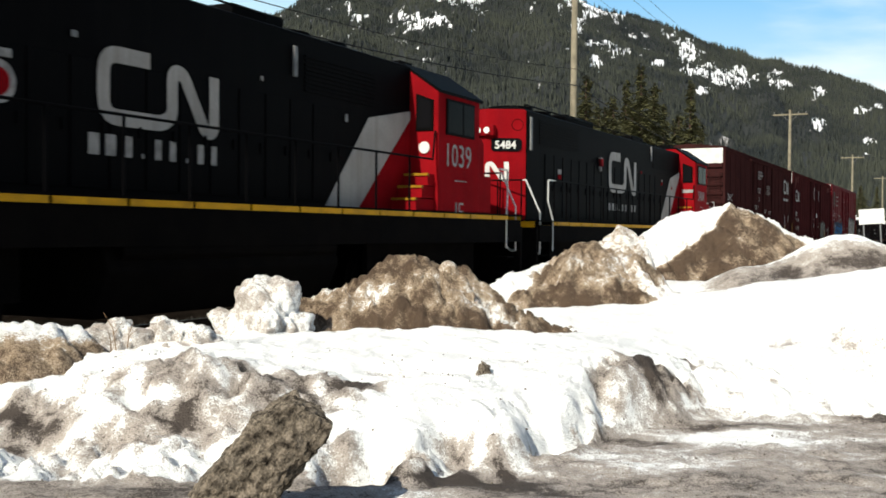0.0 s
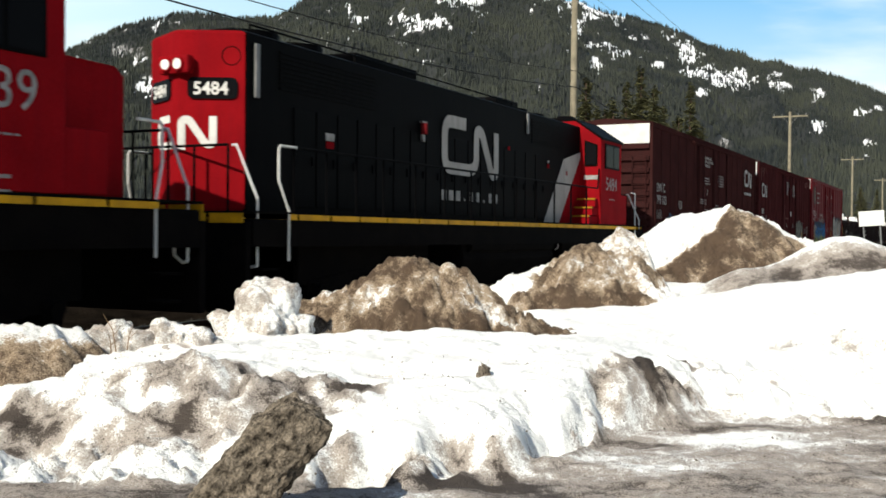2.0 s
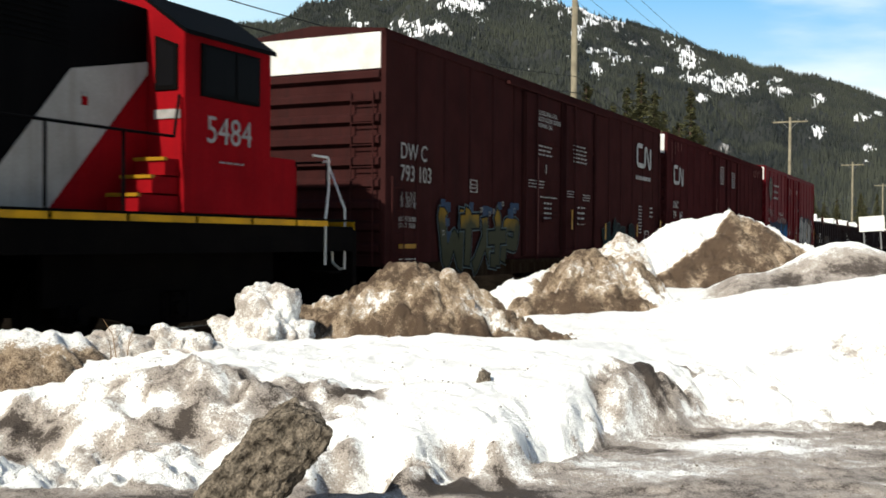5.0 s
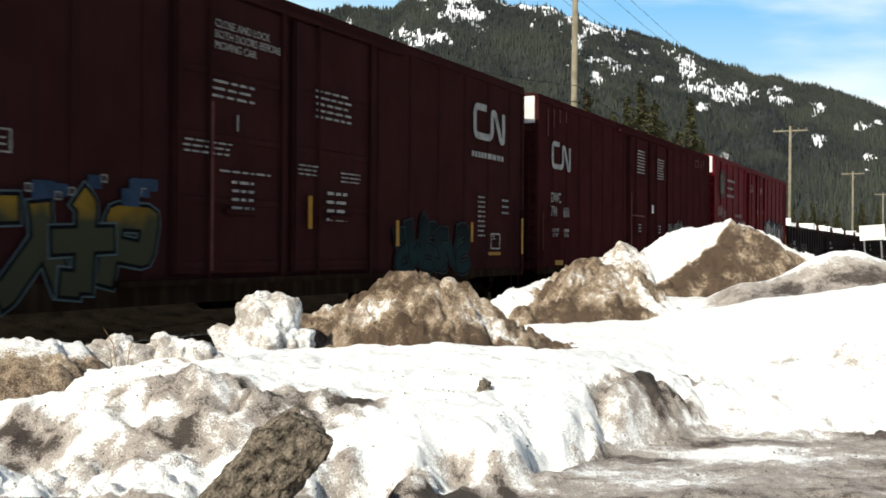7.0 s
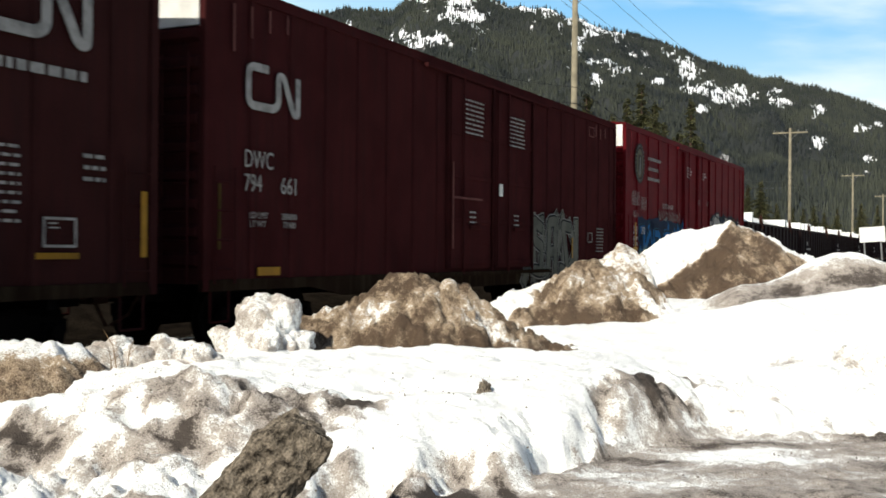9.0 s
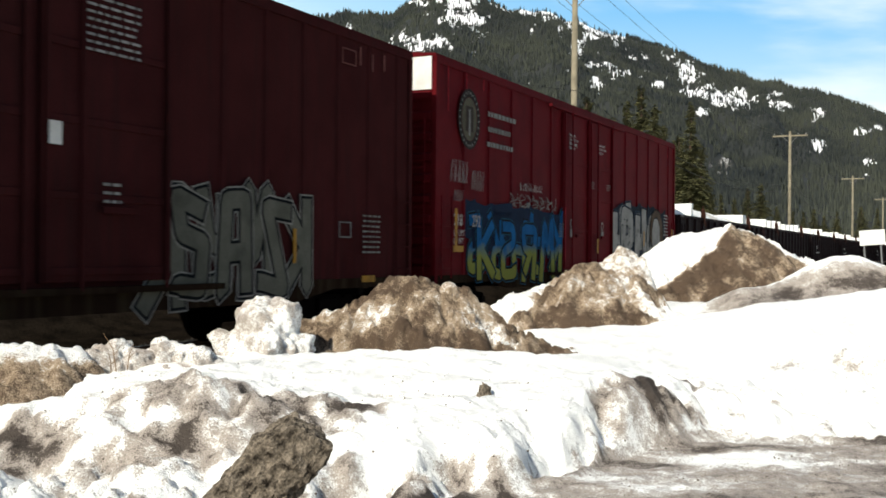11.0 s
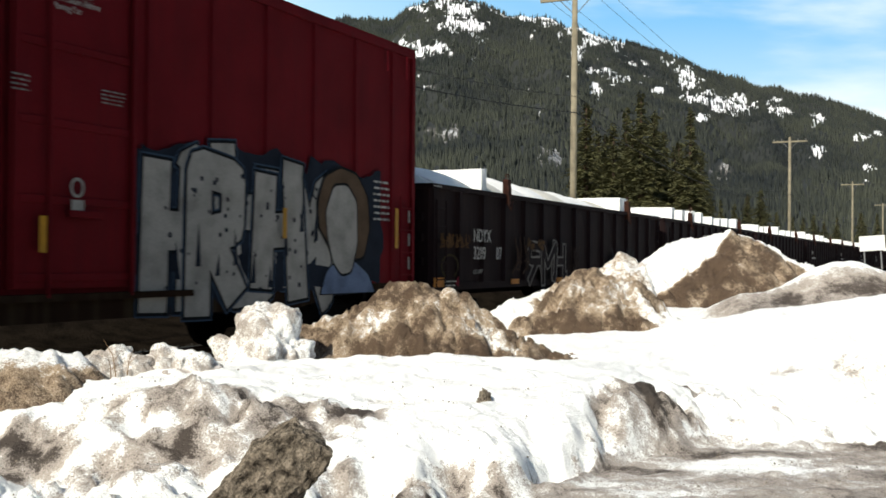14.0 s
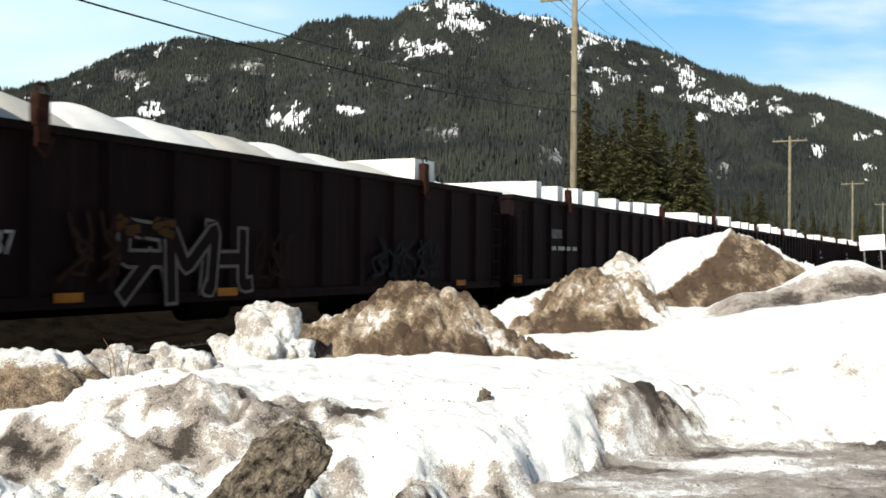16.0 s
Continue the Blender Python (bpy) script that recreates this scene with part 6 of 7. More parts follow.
    for x in (0.20, LOCO_LEN - 0.20):
        bm = bmesh.new()
        pipe(bm, [(x, -1.02, DK + 0.98), (x, 1.02, DK + 0.98)], 0.02, 6)
        for y in (-1.02, -0.4, 0.4, 1.02):
            rod(bm, (x, y, DK), (x, y, DK + 0.98), 0.02, 6)
        part("end_railing", bm, BLACK, L)
    return L


# ---- boxcars ----
BLEN, BY, SILL = 18.25, 1.50, 0.88


def boxcar(label, paint_, post_step, doors, marks, BEAVE=5.10):
    RIDGE = BEAVE + 0.20
    C = thing("boxcar", label, "boxcar", "boxcars")
    bm = bmesh.new()
    box(bm, 0.05, BLEN - 0.05, -BY, BY, SILL + 0.1, BEAVE)
    body = part("body", bm, paint_, C)
    # roof sheets with cross ribs
    bm = bmesh.new()
    prism(bm, [(-BY - 0.03, BEAVE + 0.002), (BY + 0.03, BEAVE + 0.002), (BY + 0.03, BEAVE + 0.05), (0, RIDGE), (-BY - 0.03, BEAVE + 0.05)], "x", 0.0, BLEN)
    part("roof", bm, paint_, C)
    # top chord and bottom sill
    for s in (-1, 1):
        bm = bmesh.new()
        box(bm, 0.0, BLEN, s * BY - 0.045, s * BY + 0.045, BEAVE - 0.12, BEAVE + 0.002, bevel=0.01)
        part("top_chord", bm, paint_, C)
        bm = bmesh.new()
        prism(bm, [(0.0, SILL + 0.16), (0.0, SILL), (2.6, SILL), (3.6, SILL - 0.16), (BLEN - 3.6, SILL - 0.16), (BLEN - 2.6, SILL), (BLEN, SILL), (BLEN, SILL + 0.16)], "y", s * BY - 0.04, s * BY + 0.04)
        part("side_sill", bm, SILLDIRT, C, "grimy brown side sill")
    # side posts between the sill and the chord, not across the doors
    post = None
    for s in (-1, 1):
        x = 0.10
        while x < BLEN - 0.05:
            if not any(a - 0.12 < x < b + 0.12 for a, b in doors):
                if post is None:
                    bm = bmesh.new()
                    prism(bm, [(-0.07, 0.0), (0.07, 0.0), (0.045, -0.035), (-0.045, -0.035)], "z", SILL + 0.16, BEAVE - 0.12)
                    post = part("side_post", bm, paint_, C)
                    post.matrix_basis = pose(x, s * BY, 0)
                else:
                    again("side_post", post, C, pose(x, s * BY, 0, 0, 0, 0 if s < 0 else 180))
            x += post_step
    # corner posts and corrugated ends
    for x, k in ((0.0, 1), (BLEN, -1)):
        for s in (-1, 1):
            bm = bmesh.new()
            box(bm, min(x, x + k * 0.12), max(x, x + k * 0.12), s * BY - 0.05, s * BY + 0.05, SILL, BEAVE, bevel=0.012)
            part("corner_post", bm, paint_, C)
        bm = bmesh.new()
        prof = []
        n, tall = 9, BEAVE - 0.80 - SILL
        for i in range(n):
            z0 = SILL + 0.15 + (tall / n) * i
            p = tall / n
            prof += [(x + k * 0.045, z0), (x + k * 0.045, z0 + 0.45 * p), (x - k * 0.055, z0 + 0.58 * p), (x - k * 0.055, z0 + 0.86 * p)]
        prof += [(x + k * 0.045, BEAVE - 0.65), (x + k * 0.09, BEAVE - 0.65), (x + k * 0.09, SILL + 0.15)]
        prism(bm, prof, "y", -BY + 0.06, BY - 0.06)
        end = part("end_panel", bm, paint_, C, "corrugated steel end")
        bm = bmesh.new()
        box(bm, min(x, x + k * 0.06), max(x, x + k * 0.06), -BY + 0.06, BY - 0.06, BEAVE - 0.64, BEAVE - 0.005)
        wb = part("height_band", bm, WHITE, C, "white excess-height band")
        # ladders, sill steps
        ladder(C, min(x + k * 0.18, x + k * 0.62), max(x + k * 0.18, x + k * 0.62), -BY - 0.09, SILL + 0.1, SILL + 1.7, 4, paint_)
        ladder(C, min(x + k * 0.18, x + k * 0.62), max(x + k * 0.18, x + k * 0.62), BY + 0.09, SILL + 0.1, SILL + 1.7, 4, paint_)
        ladder(C, -BY + 0.15, -BY + 0.6, x - k * 0.10, SILL + 0.1, SILL + 3.2, 8, paint_, "y")
        for s in (-1, 1):
            bm = bmesh.new()
            pipe(bm, [(x + k * 0.2, s * BY, SILL), (x + k * 0.2, s * BY, SILL - 0.42), (x + k * 0.6, s * BY, SILL - 0.42), (x + k * 0.6, s * BY, SILL)], 0.018, 6)
            part("sill_step", bm, paint_, C)
        bm = bmesh.new()
        box(bm, min(x, x - k * 0.28), max(x, x - k * 0.28), -0.9, 0.9, SILL - 0.02, SILL + 0.04)
        part("crossover_board", bm, UNDER, C)
        coupler(C, x, -k)
    # doors: plug panels with horizontal pressings, locking bars, handles, rails
    for s in (-1, 1):
        for a, b in doors:
            bm = bmesh.new()
            y0, y1 = sorted((s * (BY + 0.003), s * (BY + 0.075)))
            box(bm, a + 0.02, b - 0.02, y0, y1, SILL + 0.22, BEAVE - 0.22, bevel=0.012)
            d = part("door", bm, paint_, C, "plug door with pressed ribs")
            for i in range(4):
                z = SILL + 0.30 + i * 0.86
                yy = sorted((s * (BY + 0.074), s * (BY + 0.10)))
                bm = bmesh.new()
                box(bm, a + 0.14, b - 0.14, yy[0], yy[1], z, z + 0.09, bevel=0.01)
                part("door_rib", bm, paint_, d)
            for v in (a + 0.06, b - 0.13):
                yy = sorted((s * (BY + 0.074), s * (BY + 0.105)))
                bm = bmesh.new()
                box(bm, v, v + 0.07, yy[0], yy[1], SILL + 0.24, BEAVE - 0.24)
                part("door_edge", bm, paint_, d)
            for v in (a + 0.27 * (b - a), a + 0.93 * (b - a)):
                bm = bmesh.new()
                rod(bm, (v, s * (BY + 0.13), SILL + 0.12), (v, s * (BY + 0.13), BEAVE - 0.15), 0.024, 6)
                part("locking_bar", bm, paint_, d)
            bm = bmesh.new()
            yy = sorted((s * (BY + 0.12), s * (BY + 0.17)))
            box(bm, a + 0.40 * (b - a), a + 0.66 * (b - a), yy[0], yy[1], SILL + 1.02, SILL + 1.10, bevel=0.01)
            part("door_handle", bm, paint_, d)
        bm = bmesh.new()
        yy = sorted((s * (BY + 0.05), s * (BY + 0.14)))
        box(bm, doors[0][0] - 1.0, doors[-1][1] + 1.0, yy[0], yy[1], SILL + 0.08, SILL + 0.16)
        part("door_rail", bm, SILLDIRT, C)
        bm = bmesh.new()
        box(bm, doors[0][0] - 1.0, doors[-1][1] + 1.0, yy[0], yy[1], BEAVE - 0.20, BEAVE - 0.13)
        part("door_rail", bm, paint_, C)
    # underframe
    bm = bmesh.new()
    box(bm, 0.1, BLEN - 0.1, -0.33, 0.33, 0.70, SILL + 0.12)
    for i in range(9):
        x = 1.6 + i * (BLEN - 3.2) / 8
        box(bm, x - 0.07, x + 0.07, -BY + 0.05, BY - 0.05, SILL - 0.12, SILL + 0.11)
    rod(bm, (8.0, -0.75, 0.72), (8.9, -0.75, 0.72), 0.17, 12)
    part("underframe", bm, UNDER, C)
    for x in (2.15, BLEN - 2.15):
        bogie(C, x, (-0.89, 0.89), 0.457, WHEEL36, 1.0)
    for x, z0, z1 in marks.get("yellow", ()):
        bm = bmesh.new()
        box(bm, x - 0.05, x + 0.05, -BY - 0.175, -BY - 0.17, z0, z1)
        part("reflector", bm, YELLOW, C, "upright yellow reflector")
    return C


FACE = -BY - 0.042      # in front of the posts
DOORFACE = -BY - 0.11
AQUA, INK, NAVY, SILVER, PALE = (paint(n, c) for n, c in (("aqua_spray", (0.035, 0.06, 0.11)), ("ink_spray", (0.007, 0.008, 0.010)),
                                                                         ("navy_spray", (0.008, 0.018, 0.045)), ("silver_spray", (0.22, 0.22, 0.21)), ("pale_spray", (0.40, 0.39, 0.38))))
BLUEYELLOW = two_tone("blue_over_yellow_spray", (0.15, 0.16, 0.035), (0.008, 0.095, 0.25), 1.50, 0.16)
GREENBLUE = two_tone("ochre_over_green_spray", (0.040, 0.042, 0.026), (0.22, 0.135, 0.022), 1.84, 0.12)
DARKTEAL = two_tone("teal_spray", (0.009, 0.022, 0.025), (0.006, 0.009, 0.012), 1.7, 0.3)
DIMTEAL = paint("dim_teal_spray", (0.03, 0.048, 0.05))
TRIM = paint("trim_spray", (0.09, 0.13, 0.15))
HAZE = paint("blue_haze_spray", (0.035, 0.06, 0.10))
DUSK = paint("dusk_spray", (0.012, 0.016, 0.026))
PEWTER = paint("pewter_spray", (0.12, 0.12, 0.10))
OLDWHITE = paint("old_white_spray", (0.27, 0.26, 0.245))


# first locomotive, running hood first
loco_a = locomotive("1039", "1039", "black locomotive with a red cab and pale slanted stripe, numbered 1039", True, 10.12, 0.15, 3.6, 0.11)
loco_b = locomotive("5484", "5484", "black locomotive with a red hood end and cab, numbered 5484", False, 10.26, 0.12, 2.75, 0.015)

car_a = boxcar("dark oxide-red boxcar with twin doors and graffiti along its sill", OXIDE, 1.16, [(6.35, 8.85), (9.0, 11.4)], {"yellow": [(9.35, 1.75, 2.25), (12.1, 1.5, 1.95), (15.2, 1.6, 2.0), (17.87, 1.35, 2.15)]})
emblem(car_a, 15.47, 17.15, 3.74, 4.46, FACE - 0.004, LETTER)
bars(car_a, 15.42, 17.1, 3.28, 3.62, 1, FACE - 0.004, LETTER, 4, 8)
text("DW C\n793 103", 0.42, LETTER, car_a, 0.55, 2.92, FACE - 0.004, squeeze=0.9)
text("LD LMT 207500\nLT WT   78500", 0.125, LETTER, car_a, 0.50, 1.79, FACE - 0.004, squeeze=0.78)
graffiti(car_a, 0.55, 1.15, 2.02, 2.34, 4, LETTER, OXIDE, FACE - 0.004, 4, 0.1, "thin pale scrawled tag", None, 0.3)
bm = bmesh.new()
box(bm, 0.52, 1.16, FACE - 0.006, FACE, 1.30, 1.38)
part("yellow_plate", bm, YELLOW, car_a, "dull yellow plate")
bars(car_a, 0.52, 1.16, 1.02, 1.14, 2, FACE - 0.004, LETTER, 8, 5)
text("CLOSE AND LOCK\nBOTH DOORS BEFORE\nMOVING CAR", 0.155, LETTER, car_a, 7.12, 4.42, DOORFACE - 0.006, squeeze=0.95)
bars(car_a, 7.05, 8.0, 3.45, 3.75, 3, DOORFACE - 0.006, LETTER, 2, 3)
bars(car_a, 9.55, 10.6, 3.45, 3.95, 5, DOORFACE - 0.006, LETTER, 3, 4)
bars(car_a, 6.5, 7.5, 2.68, 2.9, 3, DOORFACE - 0.006, LETTER, 5, 5)
bars(car_a, 7.2, 8.4, 2.46, 2.54, 1, DOORFACE - 0.006, LETTER, 6, 5)
bars(car_a, 7.5, 8.0, 1.95, 2.42, 4, DOORFACE - 0.006, LETTER, 7, 2)
bars(car_a, 9.1, 9.7, 2.55, 2.75, 3, DOORFACE - 0.006, LETTER, 8, 3)
bars(car_a, 10.3, 10.9, 2.5, 2.7, 3, DOORFACE - 0.006, LETTER, 8, 4)
bars(car_a, 9.9, 10.5, 1.85, 2.40, 4, DOORFACE - 0.006, LETTER, 9, 2)
bars(car_a, 15.75, 16.1, 1.7, 2.6, 9, FACE - 0.004, LETTER, 12, 2)
bars(car_a, 17.0, 17.35, 2.2, 2.6, 3, FACE - 0.004, LETTER, 13, 2)
spray_squares(car_a, 2.1, 6.2, 1.0, 2.22, 30, FACE - 0.002, 15)
block_graffiti(car_a, 2.35, 5.95, 0.92, 2.05, "WIYTP", GREENBLUE, INK, TRIM, FACE - 0.006, 0.27, "ochre and olive spray-painted block shapes edged in black")
block_graffiti(car_a, 12.3, 15.2, 1.0, 1.95, "SWSZNS", DARKTEAL, INK, DIMTEAL, FACE - 0.006, 0.20, "dark teal spray-painted shapes with a pale edge", 0.3)

PINK = paint("pale_pink_paint", (0.16, 0.060, 0.055))


def painted_bar(car, name, label, x0, x1, z0, z1, y, mat):
    bm = bmesh.new()
    box(bm, x0, x1, y - 0.012, y, z0, z1)
    return part(name, bm, mat, car, label)


# highlight on a door bar, put in as a pale pink strip
painted_bar(car_a, "bar_highlight", "upright pale highlight painted along a door bar", 7.02, 7.07, 1.14, 3.40, DOORFACE - 0.03, PINK)
painted_bar(car_a, "chalk_mark", "short white chalk mark", 7.60, 7.63, 3.06, 3.28, DOORFACE - 0.008, LETTER)
for x0, x1, z0, z1 in ((3.50, 3.84, 2.68, 2.70), (3.50, 3.84, 2.44, 2.46), (3.50, 3.52, 2.46, 2.68), (3.82, 3.84, 2.46, 2.68)):
    painted_bar(car_a, "placard_frame", "", x0, x1, z0, z1, FACE - 0.002, LETTER)
bars(car_a, 3.56, 3.78, 2.50, 2.64, 2, FACE - 0.004, LETTER, 19, 2)

# framed placard with a yellow bar below it
for z0, z1, x0, x1 in ((1.46, 1.49, 16.42, 16.91), (1.77, 1.80, 16.42, 16.91), (1.46, 1.80, 16.42, 16.45), (1.46, 1.80, 16.88, 16.91)):
    bm = bmesh.new()
    box(bm, x0, x1, FACE - 0.006, FACE, z0, z1)
    part("placard_frame", bm, LETTER, car_a)
bars(car_a, 16.5, 16.65, 1.66, 1.76, 2, FACE - 0.004, LETTER, 14, 1)
bm = bmesh.new()
box(bm, 16.32, 16.95, FACE - 0.006, FACE, 1.33, 1.40)
part("yellow_plate", bm, YELLOW, car_a, "dull yellow plate")

car_b = boxcar("oxide-red boxcar with twin doors and silver graffiti", OXIDE2, 0.98, [(7.3, 9.5), (9.6, 11.75)], {})
emblem(car_b, 0.87, 2.26, 3.44, 4.10, FACE - 0.004, LETTER)
text("DWC\n794", 0.36, LETTER, car_b, 0.87, 2.62, FACE - 0.004, squeeze=0.78)
text("661", 0.36, LETTER, car_b, 1.75, 2.28, FACE - 0.004, squeeze=0.85)
text("LD LMT\nLT WT", 0.13, LETTER, car_b, 1.0, 1.90, FACE - 0.004)
text("208800\n 77400", 0.13, LETTER, car_b, 1.78, 1.90, FACE - 0.004)
bars(car_b, 7.95, 8.85, 3.8, 4.55, 8, DOORFACE - 0.006, LETTER, 31, 5)
bars(car_b, 10.2, 11.1, 3.75, 4.45, 8, DOORFACE - 0.006, LETTER, 32, 5)
bars(car_b, 8.2, 8.5, 1.9, 2.3, 4, DOORFACE - 0.006, LETTER, 33, 2)
bars(car_b, 10.5, 10.8, 1.9, 2.3, 4, DOORFACE - 0.006, LETTER, 34, 2)
# pale strips painted as highlights on the door's bars
painted_bar(car_b, "bar_highlight", "upright pale highlight painted along a door bar", 7.35, 7.40, 1.50, 3.20, DOORFACE - 0.03, PINK)
painted_bar(car_b, "bar_highlight", "level pale highlight painted along a door bar", 7.41, 8.75, 2.49, 2.53, DOORFACE - 0.03, PINK)
painted_bar(car_b, "paper_label", "torn white paper label", 9.68, 9.86, 2.64, 2.90, DOORFACE - 0.008, WHITE)
# sunlit upper edges, painted as thin pink strips
for x, z0, z1 in ((0.62, 4.20, 4.86), (1.02, 4.45, 4.90), (1.45, 4.60, 4.92), (1.9, 4.66, 4.94), (16.4, 4.60, 4.90), (16.8, 4.55, 4.85), (17.2, 4.62, 4.90)):
    painted_bar(car_b, "sunlit_streak", "upright painted highlight of a sunlit edge", x - 0.02, x + 0.02, z0, z1, FACE - 0.002, PINK)
block_graffiti(car_b, 11.35, 14.75, 0.82, 2.40, "KSRAMZK", PEWTER, INK, OLDWHITE, FACE - 0.006, 0.24, "grey spray-painted shapes with black and white edges", 0.03)
painted_bar(car_b, "yellow_edge", "dull yellow upright mark", 14.44, 14.52, 1.30, 1.82, FACE - 0.03, YELLOW)
bars(car_b, 16.50, 17.10, 1.44, 2.14, 8, FACE - 0.004, SILVER, 35, 4)
for z0, x0, x1, z1 in ((1.71, 15.77, 16.14, 1.97), (4.55, 15.83, 16.26, 4.81)):
    for p0, p1, q0, q1 in ((x0, x1, z0, z0 + 0.02), (x0, x1, z1 - 0.02, z1), (x0, x0 + 0.02, z0 + 0.02, z1 - 0.02), (x1 - 0.02, x1, z0 + 0.02, z1 - 0.02)):
        painted_bar(car_b, "placard_frame", "", p0, p1, q0, q1, FACE - 0.002, SILVER if z0 < 3 else PINK)
painted_bar(car_b, "yellow_plate", "dull yellow plate", 16.50, 16.92, 0.97, 1.08, FACE - 0.002, YELLOW)
painted_bar(car_b, "yellow_edge", "faded yellow upright mark", 0.30, 0.35, 1.45, 2.35, FACE - 0.002, paint("faded_yellow_paint", (0.075, 0.05, 0.014)))
bm = bmesh.new()
box(bm, 1.2, 1.75, FACE - 0.006, FACE, 1.08, 1.2)
part("yellow_plate", bm, YELLOW, car_b, "yellow inspection plate")

car_c = boxcar("bright red boxcar with blue, yellow and white graffiti along its sill", CARRED, 1.24, [(7.0, 8.95), (9.05, 11.0)], {"yellow": [(0.66, 1.5, 2.35), (9.45, 1.5, 1.9), (13.97, 1.75, 2.2), (17.35, 1.65, 2.35)]}, 5.25)
bm = bmesh.new()
for i in range(28):
    a = 2 * math.pi * i / 28
    b = 2 * math.pi * (i + 1) / 28
    q = [bm.verts.new((1.5 + r * 0.52 * math.cos(t), FACE - 0.006, 4.2 + r * 0.62 * math.sin(t))) for r, t in ((1, a), (1, b), (0.72, b), (0.72, a))]
    bm.faces.new(q)
ring = part("round_crest", bm, paint("crest_ring", (0.028, 0.022, 0.020)), car_c, "faded round gold crest")
bm = bmesh.new()
rodpts = [bm.verts.new((1.5 + 0.36 * math.cos(2 * math.pi * i / 24), FACE - 0.005, 4.2 + 0.44 * math.sin(2 * math.pi * i / 24))) for i in range(24)]
bm.faces.new(rodpts)
part("crest_field", bm, paint("crest_field", (0.105, 0.092, 0.065)), ring)
for nm, mt, x0, x1, z0, z1, off in (("crest_shield", paint("crest_shield", (0.045, 0.036, 0.030)), 1.33, 1.68, 3.95, 4.46, 0.0075), ("crest_bar", SILVER, 1.47, 1.55, 3.86, 4.40, 0.009)):
    bm = bmesh.new()
    box(bm, x0, x1, FACE - off - 0.001, FACE - off, z0, z1)
    part(nm, bm, mt, ring)
for i in range(26):
    bm = bmesh.new()
    box(bm, -0.016, 0.016, FACE - 0.0085, FACE - 0.0070, -0.028, 0.028)
    a_ = 2 * math.pi * i / 26
    part("crest_mark", bm, SILVER, ring).matrix_basis = pose(1.5 + 0.45 * math.cos(a_), 0, 4.2 + 0.54 * math.sin(a_), 0, 90 - math.degrees(a_), 0)
for i, (w_, z) in enumerate(((1.65, 4.30), (1.3, 3.98), (1.4, 3.66))):
    bars(car_c, 2.4, 2.4 + w_, z, z + 0.30, 1, FACE - 0.004, SILVER, 41 + i, 8)
STENCILS = ((6.56, 6.90, 1.89, 2.25, 6, 3), (6.56, 6.85, 1.51, 1.72, 4, 3), (9.05, 9.29, 3.22, 3.43, 4, 2), (10.34, 10.73, 3.24, 3.43, 4, 3))
PAPERS = ((7.40, 7.59, 1.91, 2.11), (9.90, 10.08, 1.92, 2.10))
BRIGHT = paint("red_highlight", (0.24, 0.012, 0.02))
# sun on the upper post edges, painted in brighter red
for x, z0 in ((0.52, 4.26), (1.35, 4.80), (2.19, 4.88), (17.2, 4.75), (17.9, 4.7)):
    painted_bar(car_c, "sunlit_streak", "upright painted highlight of a sunlit edge", x - 0.02, x + 0.02, z0, 5.12, FACE - 0.002, BRIGHT)
for i in range(3):
    painted_bar(car_c, "reflector", "pale reflector strip", 17.98, 18.03, 1.28 + 0.42 * i, 1.50 + 0.42 * i, FACE - 0.014, OLDWHITE)
text("218", 0.34, LETTER, car_c, 0.75, 2.02, FACE - 0.032, squeeze=0.8)
text("292", 0.34, LETTER, car_c, 1.6, 2.02, FACE - 0.040, squeeze=0.8)
text("LD LMT\nLT WT", 0.17, LETTER, car_c, 0.75, 1.82, FACE - 0.032, squeeze=0.9)
bm = bmesh.new()
box(bm, 0.75, 1.2, FACE - 0.034, FACE - 0.03, 1.50, 1.62)
part("yellow_plate", bm, YELLOW, car_c, "yellow inspection plate")
for x0, x1, z0, z1, n_, s_ in ((0.65, 1.4, 2.85, 3.35, 2, 51), (0.8, 1.2, 2.5, 2.75, 1, 53), (1.6, 2.2, 2.75, 3.2, 4, 54)):
    graffiti(car_c, x0, x1, z0, z1, 8, PALE, CARRED, FACE - 0.004, s_, 0.1, "thin pale scrawled tag", None, 0.24)
graffiti(car_c, 3.65, 6.65, 2.50, 2.84, 7, SILVER, CARRED, FACE - 0.004, 57, 0.0, "thin pale scrawled tag", None, 0.16)
graffiti(car_c, 4.2, 5.6, 2.90, 3.10, 9, PALE, CARRED, FACE - 0.004, 58, 0.0, "thin pale scrawled tag", None, 0.22)
for lines, x_, z_, sz in (("-Important-\nClose This Door\nBefore Closing\nMain Door", 7.30, 4.46, 0.115), ("Close And Lock\nBoth Doors Before\nMoving Car", 9.60, 4.41, 0.105)):
    text(lines, sz, LETTER, car_c, x_, z_, DOORFACE - 0.006, squeeze=0.86)
for x0, x1, z0, z1, n_, w_ in STENCILS:
    bars(car_c, x0, x1, z0, z1, n_, DOORFACE - 0.006, SILVER, 64 + n_, w_)
for x0, x1, z0, z1 in PAPERS:
    painted_bar(car_c, "paper_label", "white paper label with a dark ring above it", x0, x1, z0, z1, DOORFACE - 0.008, OLDWHITE)
    bm = bmesh.new()
    band(bm, [Vector(((x0 + x1) / 2 + 0.09 * math.cos(radians(a_)), z1 + 0.14 + 0.10 * math.sin(radians(a_)))) for a_ in range(0, 361, 24)], 0.035, DOORFACE - 0.008, 0.002)
    part("label_ring", bm, OLDWHITE, car_c)
